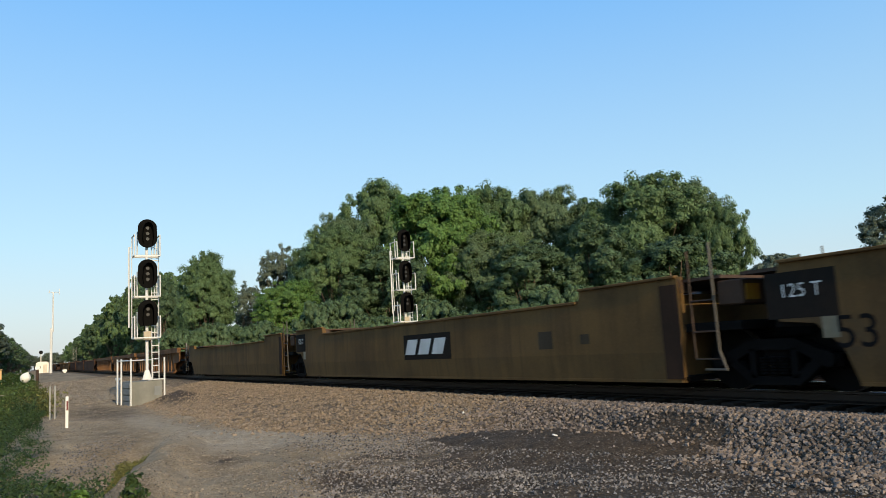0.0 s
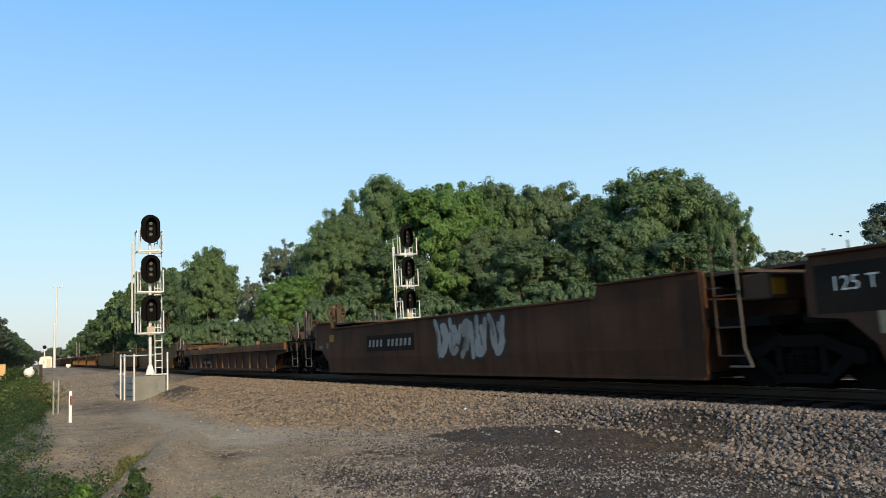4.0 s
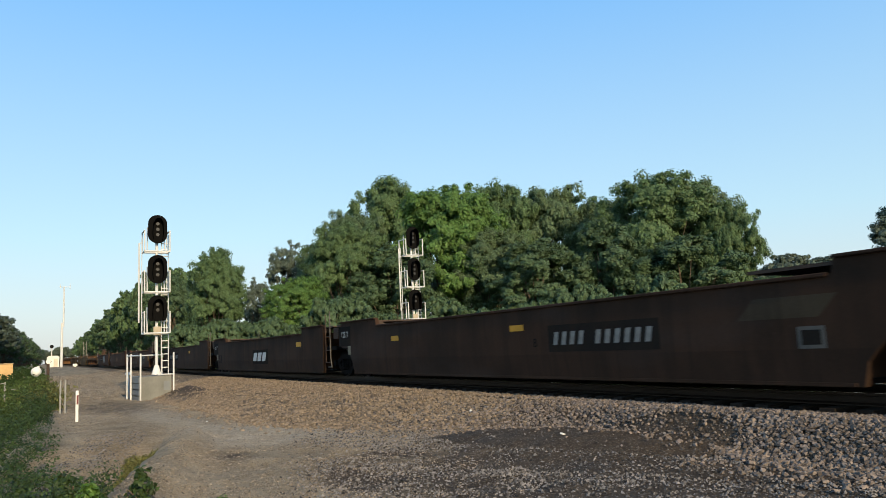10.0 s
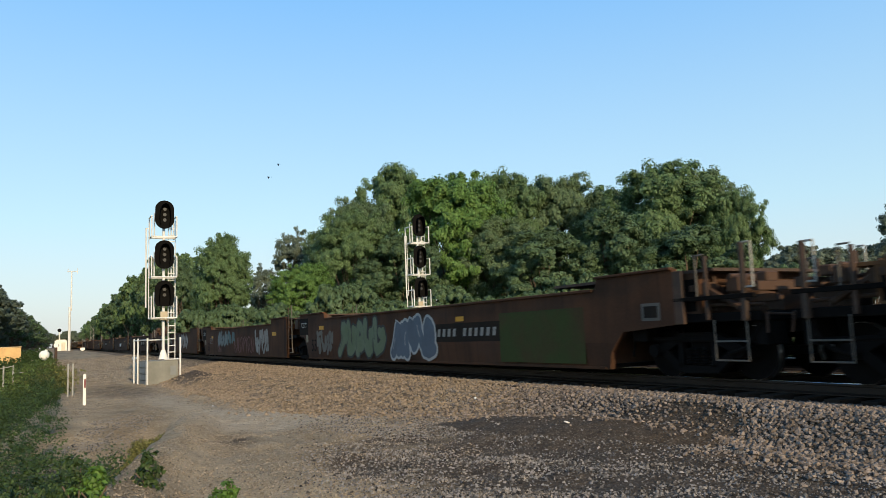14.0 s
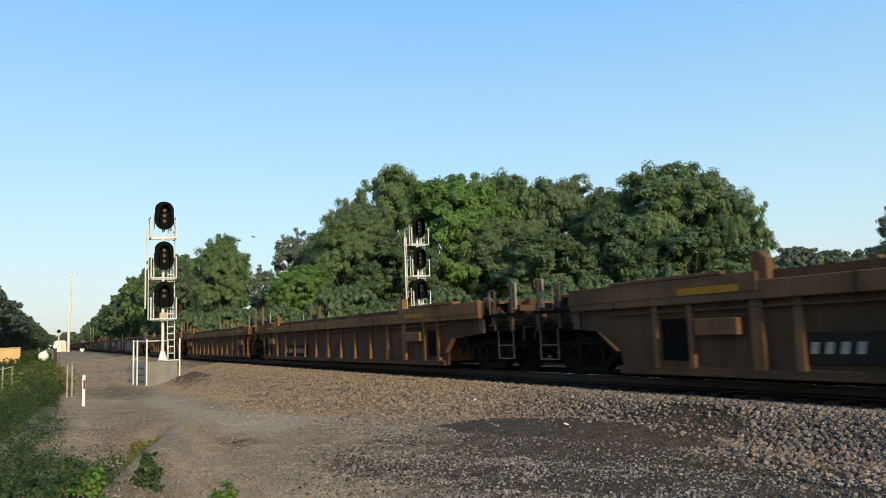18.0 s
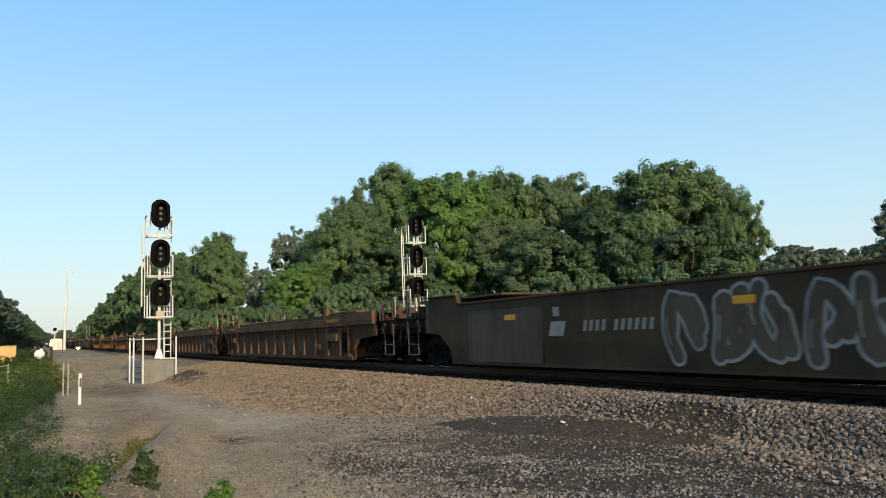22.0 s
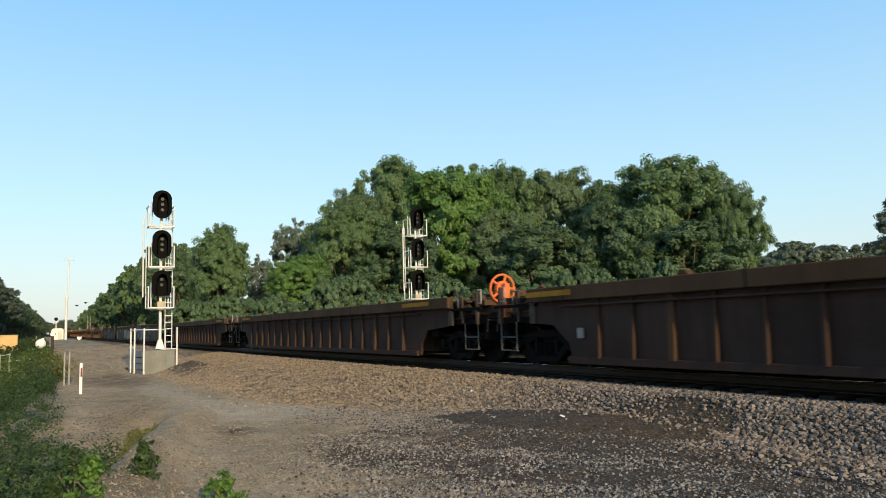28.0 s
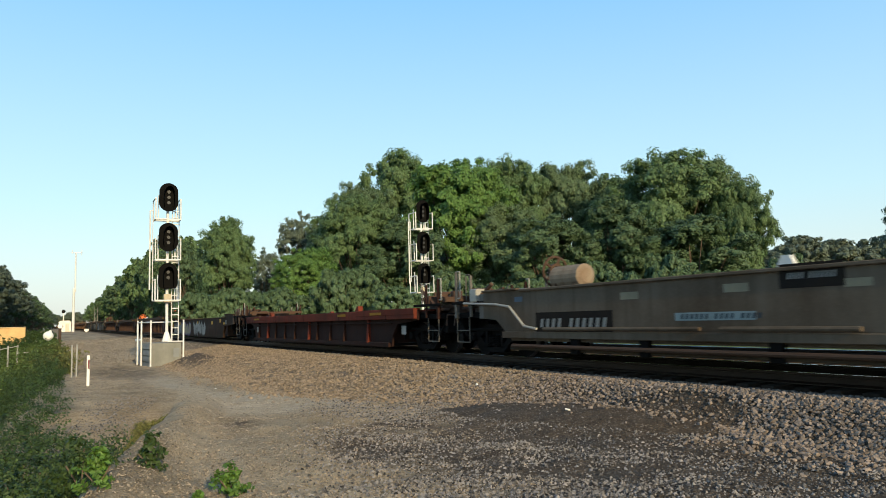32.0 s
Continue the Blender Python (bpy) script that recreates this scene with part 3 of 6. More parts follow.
# ---------------------------------------------------------------- trees
def leaf_cloud(rng, centres, radii, per, leaf, middle, rough=0.45, sides=4):
    """Leaves (three- or four-cornered) round clump centres; they face outwards from the clump and from the crown."""
    n = len(centres) * per
    c = np.repeat(centres, per, 0)
    r = np.repeat(radii, per)
    d = rng.normal(size=(n, 3))
    d /= np.linalg.norm(d, axis=1, keepdims=True)
    p = c + d * (r * rng.rand(n) ** 0.45)[:, None] * np.array([1, 1, 0.75])
    out = p - middle
    out /= np.linalg.norm(out, axis=1, keepdims=True) + 1e-6
    nrm = d * 0.9 + out * 0.7 + rng.normal(size=(n, 3)) * rough + np.array([0, 0, 0.25])
    nrm /= np.linalg.norm(nrm, axis=1, keepdims=True)
    t = np.cross(nrm, rng.normal(size=(n, 3)))
    t /= np.linalg.norm(t, axis=1, keepdims=True) + 1e-6
    b = np.cross(nrm, t)
    s = (leaf * (0.6 + 0.8 * rng.rand(n)))[:, None]
    if sides == 3:
        q = np.stack([p + t * s, p - t * s * 0.55 + b * s * 0.75 + nrm * s * 0.15, p - t * s * 0.55 - b * s * 0.75 + nrm * s * 0.15], 1)
        return q.reshape(-1, 3), np.arange(n * 3).reshape(-1, 3)
    q = np.stack([p + t * s * 0.9, p + b * s * 0.55 + nrm * s * 0.12, p - t * s * 0.9, p - b * s * 0.55 + nrm * s * 0.12], 1)
    return q.reshape(-1, 3), np.arange(n * 4).reshape(-1, 4)


TREES = {}


def tree_kind(key, seed, height, width, bare, clumps, per, leaf, material, tall=0.5, full=False):
    """Meshes of one kind of tree: a forked tapered trunk with limbs, and a crown of leaf clumps in boughs."""
    rng = np.random.RandomState(seed)
    bm = bmesh.new()
    h0 = height * bare
    base_r = height * 0.022
    rod(bm, (0, 0, -0.4), (0.1, 0, h0), base_r * 1.25, 9, base_r * 0.95)
    mid = np.array([0, 0, h0 + (height - h0) * tall])
    boughs = []
    nb = 30 if full else 15
    for i in range(nb):
        a = i * 2.4 + rng.uniform(-0.4, 0.4)
        e = -0.35 + 1.75 * (i + 0.5) / nb + rng.uniform(-0.15, 0.15)
        k = rng.uniform(0.64, 0.70) if full else rng.uniform(0.62, 0.78)
        boughs.append((np.array([math.cos(a) * math.cos(e) * width * 0.5 * k, math.sin(a) * math.cos(e) * width * 0.5 * k, (height - h0) * 0.5 * k * math.sin(e)]) + mid, width * rng.uniform(0.14, 0.22)))
    for i in range(5):
        a = i * 1.257
        boughs.append((mid + np.array([math.cos(a) * width * 0.16, math.sin(a) * width * 0.16, (height - h0) * (-0.28 + 0.14 * i)]), width * 0.2))
    nb = len(boughs)
    cents, rads = [], []
    for c, r in boughs:
        rod(bm, (0.05, 0, h0 * 0.9), tuple(np.array([0, 0, h0]) * 0.4 + c * 0.6), base_r * 0.26, 6, base_r * 0.13)
        rod(bm, tuple(np.array([0, 0, h0]) * 0.4 + c * 0.6), tuple(c), base_r * 0.13, 5, base_r * 0.05)
        m = clumps // nb
        d = rng.normal(size=(m, 3))
        d /= np.linalg.norm(d, axis=1, keepdims=True)
        cents.append(c + d * (r * rng.uniform(0.35, 1.0, m))[:, None] * np.array([1, 1, 0.8]))
        rads.append(width * rng.uniform(0.034, 0.066, m))
    v, f = leaf_cloud(rng, np.concatenate(cents), np.concatenate(rads), per * 2, leaf * 0.80, mid, 0.36, 3)
    trunk = bpy.data.meshes.new("trunk")
    bm.to_mesh(trunk)
    bm.free()
    trunk.materials.append(BARK)
    crown = bpy.data.meshes.new("crown")
    crown.from_pydata(v.tolist(), [], f.tolist())
    crown.materials.append(material)
    TREES[key] = (trunk, crown, height, width)


def plant(key, x, y, height, width, turn, label, group, name="tree", sink=0.1):
    trunk, crown, h, w = TREES[key]
    t = empty(name, label, "tree", group)
    t.matrix_basis = Matrix.LocRotScale((x, y, float(ground_z(x, y)) - sink), Euler((0, 0, radians(turn))), (width / w, width / w, height / h))
    for nm, me in (("trunk", trunk), ("crown", crown)):
        o = new(nm, me)
        o.parent = t
    return t


tree_kind("oak_a", 11, 18, 15, 0.16, 600, 66, 0.175, LEAF[1])
tree_kind("oak_b", 12, 18, 14, 0.14, 600, 66, 0.175, LEAF[2])
tree_kind("bright", 13, 17, 13, 0.10, 600, 66, 0.17, LEAF[0])
tree_kind("dark", 14, 17, 12, 0.06, 525, 52, 0.20, LEAF[3])
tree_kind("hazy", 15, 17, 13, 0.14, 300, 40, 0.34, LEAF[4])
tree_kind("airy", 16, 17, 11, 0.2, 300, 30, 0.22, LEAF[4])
tree_kind("scrub", 17, 5, 6, 0.02, 240, 44, 0.15, LEAF[3], 0.42)
tree_kind("line_a", 18, 17, 13, 0.0, 300, 20, 0.42, LEAF[1])
tree_kind("round", 31, 17, 12, 0.02, 1050, 40, 0.17, LEAF[1], 0.5, True)
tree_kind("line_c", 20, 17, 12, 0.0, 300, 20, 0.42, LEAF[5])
tree_kind("line_b", 19, 17, 12, 0.0, 300, 20, 0.42, LEAF[3])

# kind, x, y, height, width, turn, label
WOOD = [
    ('round', 16.3, 76.3, 12.9, 6.7, 318, 'rounded dark green tree standing apart'),
    ('bright', 22.1, 68.5, 9.5, 7.0, 130, 'small rounded bright green tree'),
    ('airy', 29.2, 93.5, 16.2, 7.1, 183, 'thin grey-green tree with gaps of sky'),
    ('hazy', 33.7, 120.4, 10.2, 7.5, 353, 'thin grey-green tree with gaps of sky'),
    ('airy', 30.9, 115.9, 13.6, 6.8, 333, 'thin grey-green tree with gaps of sky'),
    ('oak_b', 38.2, 92.6, 21.8, 12.0, 271, 'tall broadleaf tree with a dense clumpy crown'),
    ('oak_a', 45.9, 97.7, 27.8, 16.1, 14, 'tall broadleaf tree with a dense clumpy crown'),
    ('bright', 41.7, 72.9, 21.9, 14.8, 238, 'bright green sunlit broadleaf tree'),
    ('oak_a', 55.6, 83.1, 24.6, 13.6, 127, 'tall broadleaf tree with a dense clumpy crown'),
    ('dark', 62.4, 90.6, 25.0, 14.0, 332, 'tall broadleaf tree with a dense clumpy crown'),
    ('oak_b', 63.6, 82.0, 25.1, 14.5, 26, 'tall broadleaf tree with a dense clumpy crown'),
    ('oak_b', 66.4, 74.8, 21.7, 12.3, 80, 'tall broadleaf tree with a dense clumpy crown'),
    ('oak_a', 62.8, 61.6, 21.4, 16.6, 57, 'tall broadleaf tree with a dense clumpy crown'),
    ('oak_b', 68.6, 60.8, 21.5, 12.9, 190, 'tall broadleaf tree with a dense clumpy crown'),
    ('oak_a', 66.3, 54.2, 16.8, 8.0, 240, 'tall broadleaf tree with a dense clumpy crown'),
    ('dark', 50.8, 56.6, 14.5, 11.0, 126, 'tall broadleaf tree with a dense clumpy crown'),
    ('dark', 44.1, 59.4, 12.7, 10.9, 194, 'tall broadleaf tree with a dense clumpy crown'),
    ('oak_a', 30.4, 76.1, 16.4, 10.8, 278, 'tall broadleaf tree with a dense clumpy crown'),
    ('dark', 34.1, 70.2, 13.5, 10.3, 52, 'tall broadleaf tree with a dense clumpy crown'),
    ('dark', 54.3, 50.3, 12.0, 12.1, 293, 'tall broadleaf tree with a dense clumpy crown'),
    ('oak_b', 43.7, 67.0, 15.2, 10.6, 127, 'tall broadleaf tree with a dense clumpy crown'),
    ('oak_b', 31.0, 86.6, 16.0, 7.7, 6, 'tall broadleaf tree with a dense clumpy crown'),
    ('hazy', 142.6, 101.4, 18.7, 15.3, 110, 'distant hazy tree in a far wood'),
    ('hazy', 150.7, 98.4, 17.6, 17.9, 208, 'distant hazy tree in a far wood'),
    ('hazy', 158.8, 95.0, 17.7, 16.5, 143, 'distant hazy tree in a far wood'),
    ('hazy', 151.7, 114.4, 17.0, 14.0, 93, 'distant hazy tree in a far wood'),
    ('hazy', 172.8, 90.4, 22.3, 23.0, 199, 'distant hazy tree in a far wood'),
    ('airy', 98.7, 53.0, 18.3, 12.5, 81, 'tall thin tree with gaps of sky in its crown'),
    ('dark', 19.6, 128.0, 16.8, 8.5, 75, 'tall dark tree behind the line of scrub'),
    ('dark', 20.6, 139.0, 16.2, 9.5, 205, 'tall dark tree behind the line of scrub'),
    ('scrub', 22.2, 60.0, 6.9, 5.3, 227, 'leafy scrub at the edge of the wood'),
    ('scrub', 24.7, 61.2, 7.2, 5.5, 107, 'leafy scrub at the edge of the wood'),
    ('scrub', 25.3, 54.8, 5.1, 5.1, 85, 'leafy scrub at the edge of the wood'),
    ('scrub', 28.4, 56.6, 5.3, 5.3, 347, 'leafy scrub at the edge of the wood'),
    ('scrub', 32.6, 58.2, 6.9, 5.7, 100, 'leafy scrub at the edge of the wood'),
    ('scrub', 32.4, 52.2, 5.3, 5.2, 184, 'leafy scrub at the edge of the wood'),
    ('scrub', 33.8, 50.9, 5.2, 5.2, 169, 'leafy scrub at the edge of the wood'),
    ('scrub', 34.5, 47.9, 5.6, 5.0, 347, 'leafy scrub at the edge of the wood'),
    ('scrub', 38.5, 48.4, 6.7, 5.2, 156, 'leafy scrub at the edge of the wood'),
    ('scrub', 40.9, 47.7, 7.3, 5.2, 90, 'leafy scrub at the edge of the wood'),
    ('scrub', 39.9, 43.7, 5.9, 4.9, 183, 'leafy scrub at the edge of the wood'),
    ('scrub', 46.4, 45.9, 7.9, 5.4, 187, 'leafy scrub at the edge of the wood'),
    ('scrub', 45.7, 42.8, 6.2, 5.1, 92, 'leafy scrub at the edge of the wood'),
    ('scrub', 45.4, 39.2, 5.8, 4.8, 125, 'leafy scrub at the edge of the wood'),
    ('scrub', 48.3, 38.5, 5.8, 4.9, 181, 'leafy scrub at the edge of the wood'),
    ('scrub', 50.4, 37.3, 7.0, 4.9, 301, 'leafy scrub at the edge of the wood'),
    ('scrub', 54.1, 37.6, 6.2, 5.0, 18, 'leafy scrub at the edge of the wood'),
    ('scrub', 10.6, 61.8, 4.3, 4.0, 262, 'leafy scrub at the edge of the wood'),
    ('scrub', 12.5, 62.5, 4.3, 4.1, 359, 'leafy scrub at the edge of the wood'),
    ('scrub', 13.9, 62.0, 4.8, 4.1, 90, 'leafy scrub at the edge of the wood'),
    ('scrub', 16.5, 64.7, 4.6, 4.3, 158, 'leafy scrub at the edge of the wood'),
    ('scrub', 16.8, 59.0, 4.6, 4.0, 307, 'leafy scrub at the edge of the wood'),
    ('scrub', 18.5, 60.1, 4.4, 4.1, 304, 'leafy scrub at the edge of the wood'),
    ('scrub', 21.0, 62.8, 4.6, 4.4, 74, 'leafy scrub at the edge of the wood'),
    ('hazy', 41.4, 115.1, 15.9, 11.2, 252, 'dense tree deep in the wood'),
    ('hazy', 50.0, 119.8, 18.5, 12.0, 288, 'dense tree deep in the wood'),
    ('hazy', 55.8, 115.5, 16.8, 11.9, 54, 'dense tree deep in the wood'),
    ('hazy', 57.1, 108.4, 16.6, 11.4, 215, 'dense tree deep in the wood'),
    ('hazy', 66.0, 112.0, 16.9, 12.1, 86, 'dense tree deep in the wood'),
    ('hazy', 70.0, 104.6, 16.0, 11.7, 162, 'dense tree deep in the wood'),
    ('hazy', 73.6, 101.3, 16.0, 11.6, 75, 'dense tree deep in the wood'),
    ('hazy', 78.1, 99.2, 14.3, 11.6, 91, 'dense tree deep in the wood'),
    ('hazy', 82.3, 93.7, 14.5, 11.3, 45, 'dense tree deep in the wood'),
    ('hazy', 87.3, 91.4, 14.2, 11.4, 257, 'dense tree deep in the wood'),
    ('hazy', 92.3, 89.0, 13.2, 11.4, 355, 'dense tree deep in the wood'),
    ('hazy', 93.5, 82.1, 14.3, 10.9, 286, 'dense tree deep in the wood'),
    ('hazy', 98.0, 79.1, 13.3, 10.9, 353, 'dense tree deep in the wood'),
]
for kind, x, y, h, w, turn, label in WOOD:
    plant(kind, x, y, h, w, turn, label, "mixed broadleaf trees beyond the tracks", "shrub" if kind == "scrub" else "tree")

rng_far = random.Random(9)
y = 152.0
while y < 620:
    for row in (0, 1):
        if row == 0 or 250 < y < 330:
            plant(rng_far.choice(("line_a", "line_b", "line_b")), 29 + row * 9 + rng_far.uniform(-2, 2) + y * 0.008, y + rng_far.uniform(-3, 3), (17.0 if y < 185 else 24.0 if y < 225 else 32.0 - 0.0225 * y) * rng_far.uniform(0.97, 1.1), rng_far.uniform(11, 15), rng_far.randint(0, 359), "dark tree in a line along the railway", "line of trees along the railway")
    y += 8.5 + y * 0.012
y = 180.0
while y < 900:
    x = -12.5 + (y - 180) * 0.027
    for dx in (0, -9):
        plant(rng_far.choice(("line_c", "line_c", "line_b")), x + dx + rng_far.uniform(-1.5, 1.5), y + rng_far.uniform(-4, 4), rng_far.uniform(15, 18), rng_far.uniform(11, 14), rng_far.randint(0, 359), "dark tree in a line along the railway", "line of trees along the railway")
    y += 11 + (y - 180) * 0.035
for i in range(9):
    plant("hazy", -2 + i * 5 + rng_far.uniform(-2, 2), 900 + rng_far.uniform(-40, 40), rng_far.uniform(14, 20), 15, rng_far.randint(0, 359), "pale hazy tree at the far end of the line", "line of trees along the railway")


# ---------------------------------------------------------------- the train
HALF = 1.46                     # half the width over the walls
LOW, RAISED, SILL = 1.60, 1.82, 0.13


def panel_marks(unit, marks, x=-HALF - 0.004):
    """Flat painted marks on the near wall: rows of name, y0, y1, z0, z1, material, slant."""
    for nm, y0, y1, z0, z1, m, slant in marks:
        bm = bmesh.new()
        pts = [(y0, z0), (y1, z0), (y1 - slant, z1), (y0 - slant, z1)]
        bm.faces.new([bm.verts.new((x, y, z)) for y, z in pts])
        part(nm, bm, m, unit)


def letters(unit, text, y, z, size, material, name="lettering", lean=0.0, x=-HALF - 0.008, bold=0.0):
    """Words in the built-in font on the near wall; y is the left end as one reads it."""
    cu = bpy.data.curves.new(name, "FONT")
    cu.body, cu.size, cu.shear, cu.offset = text, size, lean, bold
    ob = new("text_shape", cu)
    me = bpy.data.meshes.new_from_object(ob.evaluated_get(bpy.context.evaluated_depsgraph_get()))
    bpy.data.objects.remove(ob)
    me.materials.append(material)
    o = new(name, me)
    o.parent = unit
    o.matrix_basis = Matrix(((0, 0, -1, x), (-1, 0, 0, y), (0, 1, 0, z), (0, 0, 0, 1)))
    return o


def bars(unit, y, z, count, h, w, material, gap_at=(4,), x=-HALF - 0.008, name="lettering"):
    """A row of plain bars the size of painted characters, each a part of its own."""
    yy = y
    k = 0.2 * h
    shape = None
    for i in range(count):
        if i in gap_at:
            yy -= w * 0.9
        if shape is None:
            bm = bmesh.new()
            bm.faces.new([bm.verts.new((x, q, r)) for q, r in ((-0.14 * w, 0.06 * h), (-0.66 * w, 0.06 * h), (-0.66 * w - k, 0.94 * h), (-0.14 * w - k, 0.94 * h))])
            shape = part(name, bm, material, unit)
            shape.matrix_basis = pose(0, yy, z)
        else:
            again(shape, pose(0, yy, z))
        yy -= w


def tangle(rng):
    """A loose abstract form in a square of side 1: a wavering stem with a hook, and an arc or barb thrown across it."""
    up = rng.choice((-1, 1))
    stem = [(rng.uniform(-0.5, -0.2), 0.5 * up), (rng.uniform(-0.45, 0.0), rng.uniform(-0.1, 0.2) * up), (rng.uniform(-0.3, 0.2), rng.uniform(-0.5, -0.3) * up), (rng.uniform(0.1, 0.5), rng.uniform(-0.35, 0.0) * up), (rng.uniform(-0.05, 0.3), rng.uniform(0.1, 0.3) * up)]
    a, r, k = rng.uniform(0, 6.28), rng.uniform(0.28, 0.45), rng.choice((-1, 1))
    arc = [(0.1 + r * math.cos(a + k * q * 0.8), r * math.sin(a + k * q * 0.8)) for q in range(rng.choice((3, 4, 5)))]
    barb = [(rng.uniform(0.2, 0.5), rng.uniform(-0.5, 0.5)), (rng.uniform(0.3, 0.65), rng.uniform(-0.5, 0.5))]
    return [stem, arc, barb]


def bent(path, n=5):
    """A smooth line through the points of a path."""
    out = []
    for i in range(len(path) - 1):
        p0, p1, p2, p3 = (Vector(path[min(max(k, 0), len(path) - 1)]) for k in (i - 1, i, i + 1, i + 2))
        for k in range(n):
            t = k / n
            out.append(p1 * (1 - t) + p2 * t + t * (1 - t) * 0.5 * ((p2 - p0) * (1 - t) - (p3 - p1) * t))
    return out + [Vector(path[-1])]


def stroke(bm, path, width, x):
    """A fat sprayed stroke with rounded ends along a path of (y, z), one joined strip."""
    rows, n = [], len(path)
    for i, p in enumerate(path):
        d = path[min(i + 1, n - 1)] - path[max(i - 1, 0)]
        d = d.normalized() if d.length > 1e-5 else Vector((1, 0))
        o, xi = Vector((-d.y, d.x)) * width / 2, x - 0.00002 * i
        rows.append((bm.verts.new((xi, *(p + o))), bm.verts.new((xi, *(p - o)))))
        if i:
            bm.faces.new((rows[i - 1][0], rows[i][0], rows[i][1], rows[i - 1][1]))
        for at, side in ((0, -1), (n - 1, 1)):
            if i == at:
                arc = []
                for k in range(1, 6):
                    a = math.pi * k / 6
                    v = p + o * math.cos(a) + d * side * width / 2 * math.sin(a)
                    arc.append(bm.verts.new((xi, v.x, v.y)))
                bm.faces.new([rows[i][0]] + arc + [rows[i][1]])


def spray(unit, y1, y0, z0, z1, fill, edge, seed, n=5, style="bubble", name="spray_painting"):
    """Sprayed abstract forms side by side from y1 to y0: fat strokes with an outline and a thin highlight."""
    rng = random.Random(seed)
    w, hh = (y1 - y0) / n, z1 - z0
    fat = (0.40 if style == "bubble" else 0.27) * min(w, hh)
    rim = 0.075 if style == "bubble" else 0.055
    for i in range(n):
        cy, cz = y1 - w * (i + 0.5), (z0 + z1) / 2 + rng.uniform(-0.03, 0.03) * hh
        lean, grow = rng.uniform(-0.12, 0.22), rng.uniform(0.92, 1.06)
        paths = []
        for line in tangle(rng):
            pts = []
            for px, pz in line:
                px, pz = px + rng.uniform(-0.05, 0.05), pz + rng.uniform(-0.04, 0.04)
                pts.append((cy - (px + lean * pz) * w * grow * 0.92, cz + pz * (hh - fat) * grow))
            paths.append([Vector((v.x, min(max(v.y, z0 + fat / 2), z1 - fat / 2))) for v in bent(pts)])
        x = -HALF - 0.005 - 0.0012 * (i % 3)
        for layer, m in enumerate((edge, fill)):
            if m is not None:
                bm = bmesh.new()
                for j, path in enumerate(paths):
                    stroke(bm, path, fat + (0 if layer else 2 * rim), x - 0.004 * layer - 0.0004 * j)
                part(name, bm, m, unit)
        glint = paths[0][2:7] if len(paths[0]) > 7 else paths[0]
        ribbon(unit, [(v.x + fat * 0.2, v.y + fat * 0.12) for v in glint], 0.024, edge or SPRAY["grey"], "spray_line", -HALF - 0.0145)


def ribbon(unit, path, width, material, name, x):
    """One flat sprayed line along a path of (y, z)."""
    bm = bmesh.new()
    rows = []
    for i, (y, z) in enumerate(path):
        p, q = path[max(0, i - 1)], path[min(len(path) - 1, i + 1)]
        d = Vector((q[0] - p[0], q[1] - p[1]))
        o = Vector((-d.y, d.x)).normalized() * width / 2 if d.length > 1e-5 else Vector((0, width / 2))
        rows.append((bm.verts.new((x - 0.00004 * i, y + o.x, z + o.y)), bm.verts.new((x - 0.00004 * i, y - o.x, z - o.y))))
    for (a, b), (c, d) in zip(rows, rows[1:]):
        bm.faces.new((a, c, d, b))
    part(name, bm, material, unit)


def scrawl(unit, y, z, length, h, material, seed, width=0.025, name="scrawl"):
    """A thin sprayed line that loops along the wall."""
    rng = random.Random(seed)
    pts = []
    n = int(length / h * 14)
    a = rng.uniform(0, 6)
    for i in range(n):
        t = i / n
        pts.append((y - t * length + 0.2 * h * math.sin(i * 1.1 + a), z + h * (0.5 + 0.5 * math.sin(i * 0.83 + a + 1.3 * math.sin(i * 0.37)))))
    ribbon(unit, pts, width, material, name, -HALF - 0.0115)


def wheelset(r):
    """Two wheels on an axle: tread, flange and dished face."""
    bm = bmesh.new()
    for s in (-1, 1):
        rod(bm, (s * 0.70, 0, 0), (s * 0.83, 0, 0), r, 28)
        rod(bm, (s * 0.685, 0, 0), (s * 0.70, 0, 0), r + 0.025, 28)
        rod(bm, (s * 0.82, 0, 0), (s * 0.85, 0, 0), r * 0.42, 16, r * 0.3)
    rod(bm, (-1.0, 0, 0), (1.0, 0, 0), 0.08, 10)
    return bm


def side_frame(x0, x1):
    """Cast side frame of a three-piece truck, with its two windows."""
    bm = bmesh.new()
    for o in ([(-1.05, 0.36), (-1.05, 0.52), (-0.72, 0.60), (-0.36, 0.76), (0.36, 0.76), (0.72, 0.60), (1.05, 0.52), (1.05, 0.36), (0.75, 0.40), (0.36, 0.60), (-0.36, 0.60), (-0.75, 0.40)],
              [(-0.80, 0.42), (-0.62, 0.46), (-0.32, 0.22), (0.32, 0.22), (0.62, 0.46), (0.80, 0.42), (0.40, 0.10), (-0.40, 0.10)]):
        k = slab(o, x0, x1)
        me = bpy.data.meshes.new("tmp")
        k.to_mesh(me)
        k.free()
        bm.from_mesh(me)
        bpy.data.meshes.remove(me)
    for s in (-1, 1):
        box(bm, x0, x1, s * 0.34 - 0.05, s * 0.34 + 0.05, 0.2, 0.62)
    return bm


PARTS = {}


